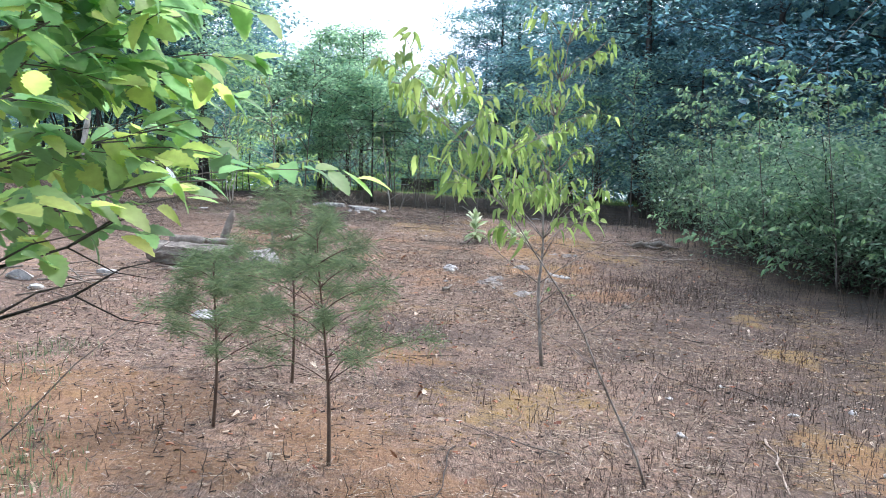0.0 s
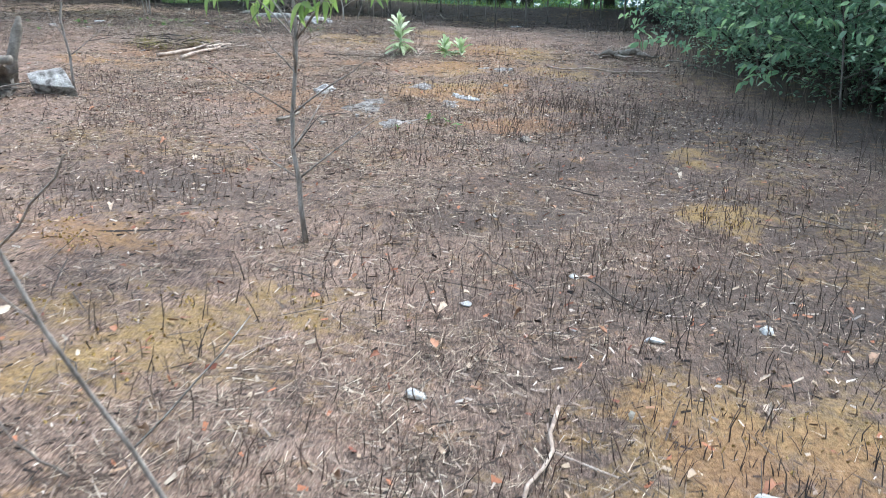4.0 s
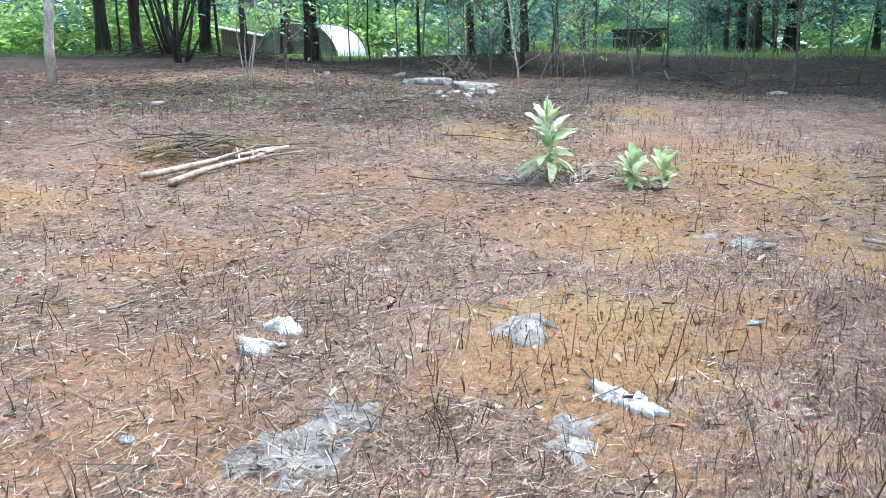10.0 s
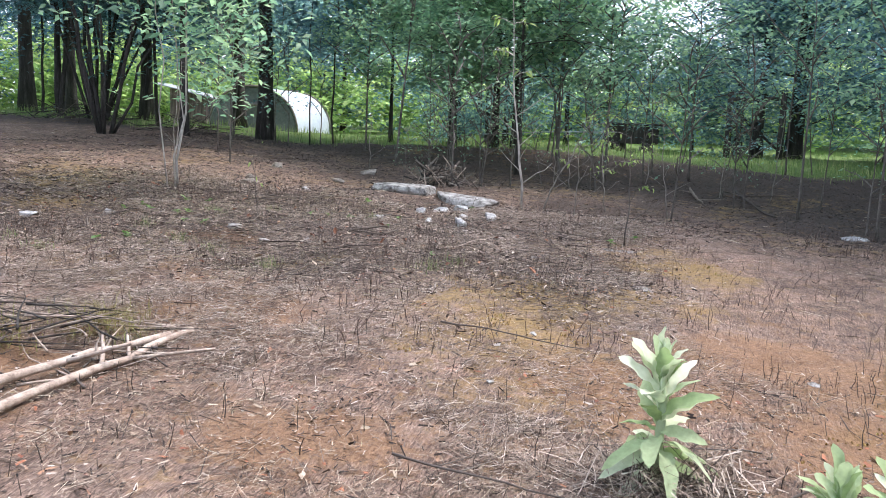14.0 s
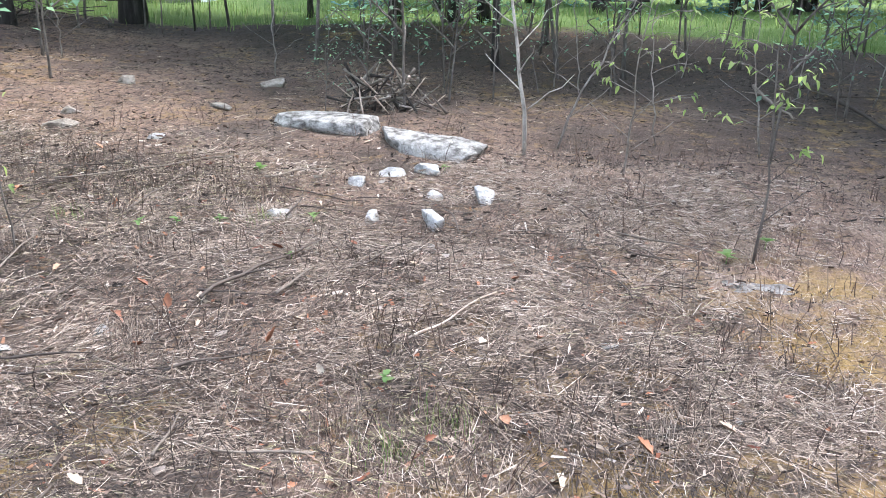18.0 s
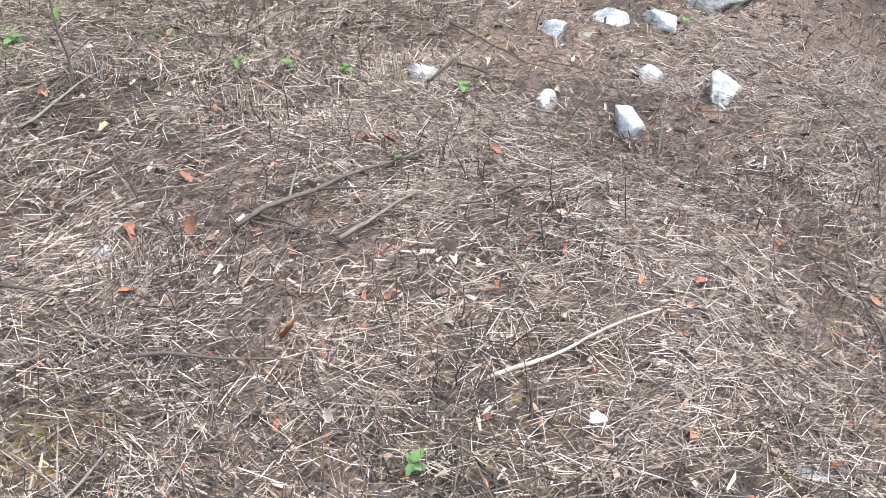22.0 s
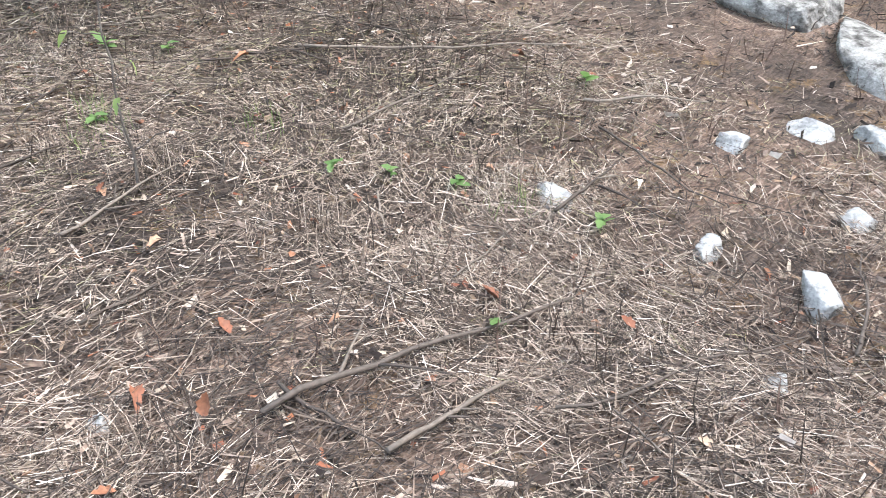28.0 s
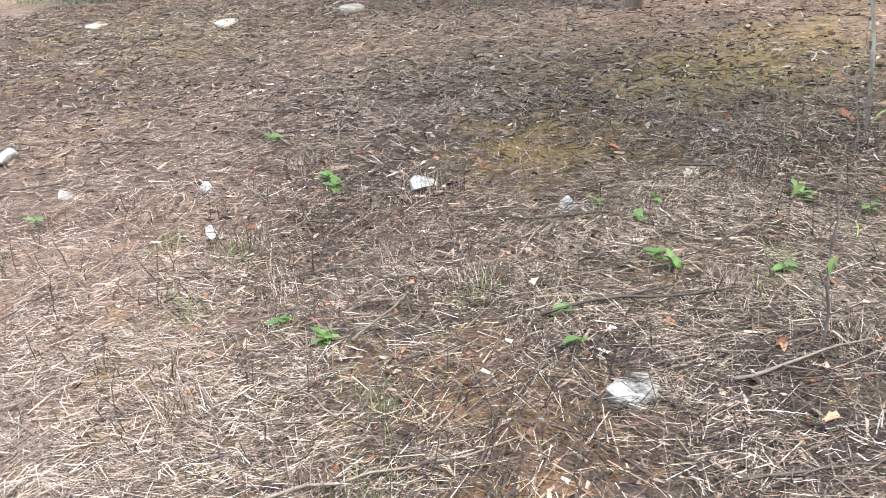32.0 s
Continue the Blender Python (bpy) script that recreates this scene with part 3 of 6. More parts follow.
def gtop(x, y):
    """Height of the ground with its small bumps."""
    b = 0.045 * vnoise(x * 0.9, y * 0.9) + 0.022 * vnoise(x * 2.7 + 9, y * 2.7) + 0.011 * vnoise(x * 8 + 3, y * 8)
    return gz(x, y) + b - 0.02 + 0.018 * blobs(np.asarray(x, float), np.asarray(y, float), MOSS)


# ---------------------------------------------------------------- litter
def scatter(rng, n, x0, x1, y0, y1, keep=None):
    x, y = rng.uniform(x0, x1, n), rng.uniform(y0, y1, n)
    if keep is not None:
        k = rng.rand(n) < keep(x, y)
        x, y = x[k], y[k]
    return x, y


def straws(name, label, rng, x, y, lmin, lmax, w, mat, lift=0.012, tilt=0.12, bent=0.3):
    """Keeled blades of dead grass that lie across one another; a share of them is bent."""
    n = len(x)
    swirl = 2.2 * vnoise(x * 1.3, y * 1.3)
    a = np.where(rng.rand(n) < 0.4, swirl + rng.normal(0, 0.55, n), rng.uniform(0, np.pi, n))
    L, ww = lmin + (lmax - lmin) * rng.rand(n) ** 1.6, w * rng.uniform(0.6, 1.5, n)
    z = gtop(x, y) + rng.uniform(0.0, lift, n)
    d = np.stack([np.cos(a), np.sin(a), rng.normal(0, tilt, n)], -1)
    s = np.stack([-np.sin(a), np.cos(a), np.zeros(n)], -1)
    bend = rng.normal(0, 0.14, n)
    roll = s + np.array([0, 0, 1]) * rng.normal(0, 0.5, n)[:, None]
    p = np.stack([x, y, z], -1)
    nb = int(n * bent)
    vs, fs, o = [], [], 0
    for sl, st, quads in ((slice(0, nb), (-0.5, 0.0, 0.5), ((0, 1, 4, 3), (1, 2, 5, 4), (3, 4, 7, 6), (4, 5, 8, 7))), (slice(nb, n), (-0.5, 0.5), ((0, 1, 3, 2),))):
        rows = []
        for t in st:
            c = p[sl] + d[sl] * (L[sl] * t)[:, None] + s[sl] * (bend[sl] * L[sl] * (1 - 4 * t * t))[:, None]
            c[:, 2] += 0.004
            k = ww[sl] * (0.45 if t > 0.4 else 1.0)
            if len(st) == 3:
                rows += [c - s[sl] * k[:, None], c + np.array([0, 0, 1]) * (k * 0.8)[:, None], c + s[sl] * k[:, None]]
            else:
                rows += [c - roll[sl] * k[:, None], c + roll[sl] * k[:, None]]
        m = len(rows)
        v = np.stack(rows, 1).reshape(-1, 3)
        b = np.arange(len(v) // m)[:, None] * m + o
        vs.append(v)
        fs += [b + np.array(q) for q in quads]
        o += len(v)
    return thing(name, label, "dry grass", kind="stuff", me=np_mesh(name, np.concatenate(vs), np.concatenate(fs, 0)), material=mat)


rng = np.random.RandomState(3)

def under(x, y):
    """Where the soil is darkened for humus and tree shade, with less straw."""
    e = 22.3 - 0.75 * np.clip(x + 1, 0, 5) + 0.25 * np.clip(-1 - x, 0, 6) + 0.5 * vnoise(x * 0.9, y * 0.9 + 3)
    return np.maximum(sstep(y - e, 0, 1.5), sstep(x - (4.0 + 0.5 * vnoise(x, y)), 0, 1.2))


bare = lambda x, y: (1 - 0.8 * under(x, y)) * np.clip(1 - 0.5 * blobs(x, y, ORANGE) - 1.0 * blobs(x, y, MOSS) - 0.75 * blobs(x, y, HUMUS_SHADE), 0.03, 1)
thatch = lambda x, y: np.clip(0.58 + 0.5 * vnoise(x * 1.4 + 60, y * 1.4) + 0.5 * vnoise(x * 4.3, y * 4.3 + 30) + 0.25 * vnoise(x * 11, y * 11), 0.1, 1)
x, y = scatter(rng, 960000, -7.0, 1.2, 14.0, 20.8, lambda x, y: bare(x, y) * soft_box(x, y, -7, 1.2, 14.0, 20.8) * (1 - .72 * sstep(-x - .45 * (y - 16), 3.2, 4.8)) * thatch(x, y))
straws("straw_litter", "pale dry straw lying matted on the soil", rng, x, y, 0.02, 0.13, 0.00078, M_STRAW, 0.036, 0.2, 0.01)
x, y = scatter(rng, 560000, -4.5, 5.0, 3.0, 16.4, lambda x, y: bare(x, y) * soft_box(x, y, -4.5, 5.0, 3.0, 16.4) * thatch(x, y) * np.clip(1.1 - 0.16 * np.abs(x - 0.9), 0.3, 1))
straws("straw_litter", "brown and pale dead grass over the clearing", rng, x, y, 0.022, 0.13, 0.00105, M_STRAW_RED, 0.028, 0.18, 0.01)
x, y = scatter(rng, 34000, -11, 5.0, 15.5, 25.0, lambda x, y: bare(x, y) * soft_box(x, y, -11, 5, 15.5, 25, 2) * (1 - soft_box(x, y, -8, 1.5, 15, 21.2)))
straws("straw_litter", "dead grass under the trees", rng, x, y, 0.05, 0.17, 0.0018, M_STRAW_RED, 0.02)
x, y = scatter(rng, 210000, -12, -3.2, 10, 19.4, lambda x, y: bare(x, y) * soft_box(x, y, -12, -3.2, 10, 19.4, 1.6))
straws("straw_litter", "reddish dead grass on the slope", rng, x, y, 0.03, 0.13, 0.0013, M_STRAW_BROWN, 0.03, 0.22)


def stalks(name, label, rng, x, y, hmin, hmax, r, mat, lean=0.18):
    """Stiff dead stems that still stand, each with a slight kink."""
    n = len(x)
    h, rr = hmin + (hmax - hmin) * rng.rand(n) ** 2.2, r * rng.uniform(0.6, 1.4, n)
    z = gtop(x, y) - 0.01
    p = np.stack([x, y, z], -1)
    t1 = np.stack([rng.normal(0, lean, n), rng.normal(0, lean, n), np.ones(n)], -1)
    t2 = t1 + np.stack([rng.normal(0, lean, n), rng.normal(0, lean, n), np.zeros(n)], -1)
    rows = []
    for c, k in ((p, 1.0), (p + t1 * (h * 0.5)[:, None], 0.85), (p + t1 * (h * 0.5)[:, None] + t2 * (h * 0.5)[:, None], 0.45)):
        for j in range(3):
            a = 2 * np.pi * j / 3
            rows.append(c + np.array([np.cos(a), np.sin(a), 0]) * (rr * k)[:, None])
    v = np.stack(rows, 1).reshape(-1, 3)
    b = np.arange(n)[:, None] * 9
    f = np.concatenate([b + np.array((3 * i + j, 3 * i + (j + 1) % 3, 3 * i + 3 + (j + 1) % 3, 3 * i + 3 + j)) for i in ((0,) if hmax < 0.05 else (0, 1)) for j in range(3)], 0)
    return thing(name, label, "dead stalks", kind="stuff", me=np_mesh(name, v, f), material=mat)


clump = lambda x, y: np.clip(0.35 + 0.6 * vnoise(x * 1.1 + 5, y * 1.1) + 0.5 * vnoise(x * 3.7, y * 3.7 + 8), 0.03, 1)
x, y = scatter(rng, 30000, -5, 5.0, 3.0, 16.6, lambda x, y: clump(x, y) * np.clip(0.2 + 0.3 * sstep(x, -0.5, 1.5) * (1 - sstep(y, 11, 14)) + 0.6 * blobs(x, y, HUMUS_SHADE), 0, 1))
stalks("dead_stalks", "dark stiff stubble of cut dead stems", rng, x, y, 0.03, 0.16, 0.0025, M_CHAR, 0.22)
x, y = scatter(rng, 40000, -3.6, 4.8, 3.4, 13.0, lambda x, y: (1 - .8 * sstep(-x, -.8, .6) * sstep(-y, -7.5, -5.5)) * np.clip(.25 + .7 * vnoise(x * .9 + 31, y * .9) + .5 * vnoise(x * 2.9, y * 2.9 + 18), .04, 1) * soft_box(x, y, -3.6, 4.8, 3.4, 13.0))
stalks("dead_stalks", "reddish-brown stubble of dead weeds", rng, x, y, 0.025, 0.135, 0.0021, M_STUB, 0.26)
x, y = scatter(rng, 14000, -5.5, 3, 14.6, 21.4, lambda x, y: clump(x, y) * soft_box(x, y, -5.5, 3, 14.6, 21.6))
stalks("dead_stalks", "thin brown dead stems standing in the litter", rng, x, y, 0.03, 0.17, 0.0022, M_STUB, 0.28)
x, y = scatter(rng, 7000, -4.9, 0.2, 16.0, 20.0, lambda x, y: clump(x, y) * soft_box(x, y, -4.9, 0.2, 16.0, 20.0))
stalks("dead_stalks", "thin dark dead stems standing in the straw", rng, x, y, 0.05, 0.24, 0.0016, M_CHAR, 0.25)
x, y = scatter(rng, 2300, 0.6, 3.3, 8.7, 11.5, lambda x, y: clump(x, y) ** 1.8 * soft_box(x, y, 0.6, 3.3, 8.7, 11.5, 0.7))
stalks("dead_stalks", "tall dark stubble before the bare rock", rng, x, y, 0.05, 0.25, 0.0026, M_CHAR, 0.22)
x, y = scatter(rng, 1500, 2.6, 6.5, 7.0, 20.0, lambda x, y: np.clip(sstep(x - 3.2 - 0.1 * (15 - y), 0, 1.2), 0, 1))
stalks("dead_stalks", "tall dead stems at the edge of the bushes", rng, x, y, 0.12, 0.75, 0.003, M_CHAR, 0.2)
def flakes(name, label, rng, x, y, lmin, lmax, w, mat, lift=0.012, curl=0.5):
    """Shreds of leaves and bark that lie on the soil at all angles."""
    n = len(x)
    a, L = rng.uniform(0, 2 * np.pi, n), rng.uniform(lmin, lmax, n)
    W = w * rng.uniform(0.5, 1.6, n)
    d = np.stack([np.cos(a), np.sin(a), rng.normal(0, .22, n)], -1) * L[:, None]
    s = np.stack([-np.sin(a), np.cos(a), rng.normal(0, curl, n)], -1) * W[:, None]
    p = np.stack([x, y, gtop(x, y) + rng.uniform(0.002, lift, n)], -1)
    v = np.stack([p - s - d * .5, p + s * .8 - d * .4, p + s * .5 + d * .5, p - s * .6 + d * .45], 1).reshape(-1, 3)
    return thing(name, label, "leaf litter", kind="stuff", me=np_mesh(name, v, np.arange(n)[:, None] * 4 + np.array((0, 1, 2, 3))), material=mat)


x, y = scatter(rng, 30000, -6.5, 0.8, 15.4, 20.4, lambda x, y: (1 - .85 * blobs(x, y, MOSS)) * soft_box(x, y, -6.5, .8, 15.4, 20.4))
flakes("leaf_litter", "brown shreds of dead leaves under the straw", rng, x, y, .012, .06, .0026, M_LITTER, .016)
x, y = scatter(rng, 25000, -4.5, 4.8, 3.5, 16.0, lambda x, y: np.clip(1 - .75 * blobs(x, y, MOSS) - .6 * blobs(x, y, HUMUS_SHADE), 0, 1) * soft_box(x, y, -4.5, 4.8, 3.5, 16.0))
flakes("leaf_litter", "brown shreds of dead leaves among the stubble", rng, x, y, .015, .075, .0029, M_LITTER, .016)
x, y = scatter(rng, 20000, -5.4, 0.6, 15.8, 20.4, lambda x, y: soft_box(x, y, -5.4, 0.6, 15.8, 20.4))
straws("twig_litter", "fine dark twigs crossing the straw", rng, x, y, 0.05, 0.34, 0.0014, M_CHAR, 0.04, 0.1)
x, y = scatter(rng, 2200, -5, 5, 2.5, 15.6)
straws("twig_litter", "fine dark twigs among the stubble", rng, x, y, 0.12, 0.45, 0.0026, M_CHAR, 0.02, 0.08)

x, y = scatter(rng, 80000, -4.2, 4.8, 3.2, 16.4, lambda x, y: np.clip(1 - .7 * blobs(x, y, MOSS), 0, 1) * np.clip(.55 + .6 * vnoise(x * 2.3 + 4, y * 2.3), .1, 1) * soft_box(x, y, -4.2, 4.8, 3.2, 16.4))
flakes("leaf_litter", "curled brown and pale scraps of dead leaves", rng, x, y, .012, .045, .0026, M_CRUMB, .03, .8)
x, y = scatter(rng, 30000, -7.5, 1.0, 15.4, 21.0, lambda x, y: np.clip(.5 + .6 * vnoise(x * 2.3 + 4, y * 2.3), .1, 1) * soft_box(x, y, -7.5, 1.0, 15.4, 21.0))
flakes("leaf_litter", "curled scraps of dead leaves among the straw", rng, x, y, .015, .055, .0035, M_CRUMB, .04, 1.1)
x, y = scatter(rng, 95000, -5.6, 0.4, 15.6, 20.4, lambda x, y: np.clip(.5 + .7 * vnoise(x * 1.9 + 14, y * 1.9), .08, 1) * soft_box(x, y, -5.0, 0.2, 16.0, 20.0))
straws("twig_litter", "short dark stem pieces in the straw", rng, x, y, 0.02, 0.13, 0.0013, M_LITTER_DARK, 0.040, 0.16, 0.1)

olive = lambda x, y: np.clip(blobs(x, y, ((-4.2, 18.3, .7), (-3.7, 18.7, .6), (-3.0, 19.2, .5), (-3.5, 17.7, .35), (-1.3, 17.05, .35), (-5.5, 18.9, .8), (-2.3, 16.9, .3), (-3.0, 16.75, .4), (-2.55, 16.6, .35), (-3.6, 16.9, .3), (-0.4, 18.0, .35), (-8.6, 15.6, .9), (-9.8, 14.4, .9), (-7.0, 17.3, .8))) * np.clip(0.3 + sstep(y, 15.6, 16.8) + sstep(-x, 6.2, 7.2), 0, 1) + 0.25 * vnoise(x * 3, y * 3), 0, 1)
x, y = scatter(rng, 120000, -11.0, 0.4, 13.0, 20.2, olive)
straws("straw_litter", "yellow-green drying grass among the straw", rng, x, y, 0.02, 0.11, 0.0008, M_STRAW_OLIVE, 0.034, 0.22)
x, y = scatter(rng, 52000, -12.5, -4.6, 10.5, 20.5, lambda x, y: soft_box(x, y, -12.5, -4.6, 10.5, 20.5, 1.8))
flakes("leaf_litter", "reddish-brown litter over the slope", rng, x, y, .02, .10, .0045, M_LITTER, .03)
x, y = scatter(rng, 30000, -12.0, -6.0, 11.5, 17.0, lambda x, y: soft_box(x, y, -12.0, -6.0, 11.5, 17.0))
straws("twig_litter", "dark thin stems lying on the slope", rng, x, y, 0.03, 0.15, 0.0016, M_LITTER_DARK, 0.042, 0.16, 0.1)
# Bank litter in a near-black colour that carries the shade of the trees.
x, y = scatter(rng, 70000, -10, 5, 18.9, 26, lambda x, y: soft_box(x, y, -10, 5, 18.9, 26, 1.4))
flakes("leaf_litter", "brown litter on the bank, darkened for tree shade", rng, x, y, .015, .06, .0028, M_LITTER_DARK, .03)
x, y = scatter(rng, 3600, -6.0, 0.6, 15.6, 20.2, lambda x, y: soft_box(x, y, -6, .6, 15.6, 20.2))
flakes("leaf_litter", "small red and tan shreds of leaves", rng, x, y, .012, .045, .006, M_CHIP, .028)
x, y = scatter(rng, 4200, -3.5, 4.2, 3.2, 15.4)
flakes("leaf_litter", "small tan and red shreds of leaves", rng, x, y, .015, .05, .007, M_CHIP, .022)

x, y = scatter(rng, 160000, -8, 4.5, 3.0, 19.5, lambda x, y: np.clip(1.45 * blobs(x, y, MOSS) - 0.58 + 0.6 * vnoise(x * 6, y * 6), 0, 1))
stalks("moss", "ochre and yellow-green tufts of moss", rng, x, y, 0.012, 0.04, 0.006, M_MOSS, 0.5)


# ---------------------------------------------------------------- stones
def stone_mesh(name, seed, sx, sy, sz, sharp=0.5, sub=3, flat=0.0):
    bm = bmesh.new()
    bmesh.ops.create_icosphere(bm, subdivisions=sub, radius=1.0)
    r = np.random.RandomState(seed)
    planes = [(Vector(r.normal(size=3)).normalized(), r.uniform(0.36, 0.68) if sharp > 0.3 else r.uniform(0.5, 0.8)) for _ in range(13 if sharp > 0.3 else 5)]
    off = Vector(r.uniform(-50, 50, 3))
    for v in bm.verts:
        p = v.co.copy()
        for n, d in planes:
            over = p.dot(n) - d
            if over > 0:
                p -= n * over * (0.8 + 0.2 * sharp)
        p *= 1.06 + 0.14 * noise.noise(p * 1.7 + off) + 0.05 * noise.noise(p * 6 + off) + 0.03 * noise.noise(p * 15 + off)
        if flat and p.z > flat:
            p.z = flat + (p.z - flat) * 0.25
        v.co = Vector((p.x * sx, p.y * sy, p.z * sz))
    for fc in bm.faces:
        fc.smooth = True
    me = bpy.data.meshes.new(name)
    bm.to_mesh(me)
    bm.free()
    return me


def stone(x, y, sx, sy, sz, seed, mat=None, label="white weathered limestone lying on the straw", sink=0.3, rz=0, name="stone", sub=4, flat=0.0, ry=0.0, rx=0.0, sharp=0.5):
    ob = thing(name, label, "rock", group="stones of the clearing", me=stone_mesh(name, seed, sx, sy, sz, sharp, sub, flat), material=mat or M_ROCK)
    ob.matrix_world = Matrix.Translation(Vector((x, y, float(gtop(x, y)) + sz * (1 - 2 * sink) * 0.6))) @ pose(0, 0, 0, rx, ry, rz)
    return ob


def bedrock(x, y, sx, sy, h, rz, seed, label="flat grey bedrock flush with the soil", mat=None):
    """A plate of bedrock with a ragged outline, its rim under the soil."""
    rng = np.random.RandomState(seed)
    nr, na = 16, 84
    ph = rng.uniform(0, 50, 2)
    a = np.linspace(0, 2 * np.pi, na, endpoint=False)
    out = 1 + 0.45 * vnoise(np.cos(a) * 1.2 + ph[0], np.sin(a) * 1.2 + ph[1]) + 0.26 * vnoise(np.cos(a) * 3.5 + ph[1], np.sin(a) * 3.5 + ph[0]) + 0.16 * vnoise(np.cos(a) * 9 + ph[0], np.sin(a) * 9 + ph[1])
    v = [(0, 0, h)]
    cz, sz = math.cos(radians(rz)), math.sin(radians(rz))
    for i in range(1, nr + 1):
        t = i / nr
        for j in range(na):
            px, py = math.cos(a[j]) * out[j] * sx * t, math.sin(a[j]) * out[j] * sy * t
            wx, wy = x + px * cz - py * sz, y + px * sz + py * cz
            zz = float(gtop(wx, wy)) - float(gtop(x, y)) + h * (1 + 0.5 * float(vnoise(px * 9 + ph[0], py * 9)) + 0.35 * float(vnoise(px * 40, py * 40 + ph[1]))) - 0.024 * t ** 2.5 + 0.008 * float(vnoise(px * 17 + ph[1], py * 17)) - (0.05 if i == nr else 0)
            v.append((px * cz - py * sz, px * sz + py * cz, zz))
    f = [(0, 1 + j, 1 + (j + 1) % na) for j in range(na)]
    f += [(1 + i * na + j, 1 + (i + 1) * na + j, 1 + (i + 1) * na + (j + 1) % na, 1 + i * na + (j + 1) % na) for i in range(nr - 1) for j in range(na)]
    me = bpy.data.meshes.new("bedrock")
    me.from_pydata(v, [], f)
    return thing("bedrock", label, "rock", (x, y, float(gtop(x, y))), "stones of the clearing", me=me, material=mat or M_SLAB)


# the long rock ledge under the far trees and the stones before it
stone(-2.74, 20.88, 0.46, 0.21, 0.17, 14, M_LEDGE, "long low grey limestone ledge in the soil", 0.5, -8, "rock_ledge", 5, 0.45, rx=0, sharp=0.25)
stone(-1.92, 20.58, 0.76, 0.36, 0.2, 12, M_LEDGE, "pale grey limestone ledge half buried in litter", 0.52, -33, "rock_ledge", 5, 0.4, ry=5, rx=6, sharp=0.35)
for x, y, sx, sy, sz, rz, seed in ((-1.55, 19.07, .085, .075, .10, 10, 1), (-1.35, 19.5, .075, .14, .09, 12, 17), (-1.66, 19.49, .09, .08, .06, 30, 3), (-2.0, 19.95, .13, .08, .05, -15, 4),
                                   (-1.78, 19.98, .13, .08, .055, -30, 5)):
    stone(x, y, sx, sy, sz, seed, rz=rz)
for x, y, sx, sy, sz, rz, seed in ((-2.36, 18.93, .13, .06, .05, -25, 6), (-1.88, 19.05, .06, .055, .06, 0, 7), (-2.15, 19.63, .08, .06, .045, 20, 8),
                                   (-1.48, 18.71, .035, .04, .03, 0, 9), (-4.93, 21.75, .13, .09, .09, 0, 10), (-3.85, 21.3, .17, .08, .05, -20, 21), (-3.8, 22.2, .2, .1, .09, 10, 22),
                                   (-4.5, 20.2, .16, .09, .05, 30, 23), (-4.7, 20.6, .12, .08, .05, 0, 24), (-3.7, 20.05, .08, .05, .03, 10, 25), (-2.45, 17.5, .055, .04, .03, 10, 26),
                                   (-0.18, 17.55, .03, .02, .018, -40, 27), (-0.62, 17.9, .04, .03, .02, 0, 29)):
    if seed in (10, 21, 22, 23, 24):
        stone(x, y, sx * .85, sy * .85, sz, seed, M_BUFF, "buff weathered stone sunk in brown litter", 0.36, rz=rz)
    else:
        stone(x, y, sx, sy, sz, seed, rz=rz)
stone(-3.12, 17.45, .08, .07, .04, 31, M_LEDGE, "round whitish stone set flat in the litter", 0.35, flat=0.4, sharp=0.1)
stone(-2.72, 17.27, .085, .04, .03, 32, M_QUARTZ, "flat chip of white stone", 0.2, 35)
# stones on the slope beyond
for x, y, sx, sy, sz, rz, seed in ((-4.80, 16.95, .15, .10, .045, -15, 41), (-4.43, 17.53, .07, .055, .045, 0, 42), (-4.57, 16.05, .13, .04, .035, 20, 43), (-5.28, 15.2, .06, .05, .04, 0, 44),
                                   (-5.93, 14.65, .12, .07, .05, 10, 45), (-8.2, 14.4, .1, .08, .06, 40, 46), (-7.2, 15.88, .07, .05, .05, 0, 47), (-9.15, 15.37, .13, .1, .12, 0, 48),
                                   (-10.1, 13.9, .2, .12, .1, 20, 49), (-8.16, 16.03, .08, .07, .06, 0, 50), (-7.0, 17.5, .06, .05, .04, 0, 51), (-5.05, 15.95, .1, .05, .04, 15, 52), (-9.4, 16.5, .15, .13, .14, 0, 53)):
    if seed in (46, 47, 48, 49, 50, 51, 53):
        stone(x, y, sx * 1.1, sy, sz * .6, seed, M_BUFF, "low grey-buff stone sunk in the litter of the slope", 0.45, rz=rz, flat=0.3, sharp=0.3)
    else:
        stone(x, y, sx, sy, sz, seed, rz=rz)
# flat bedrock showing through in the middle of the clearing
for x, y, sx, sy, rz, seed in ((0.62, 10.47, 0.29, .15, 71, 61), (0.70, 10.66, .12, .09, 20, 62), (0.99, 9.93, .14, .19, -30, 63), (1.08, 11.54, .14, .18, 10, 65), (1.83, 12.93, .15, .10, -10, 67), (1.40, 10.8, .11, .19, -20, 68)):
    bedrock(x, y, sx, sy, 0.016, rz, seed)
for x, y, sx, sy, rz, seed in ((1.55, 11.05, .12, .06, -15, 71), (0.13, 11.24, .06, .09, 60, 72), (0.10, 11.06, .10, .06, 10, 73)):
    bedrock(x, y, sx, sy, 0.03, rz, seed, "whitish rock showing through the litter", M_QUARTZ)
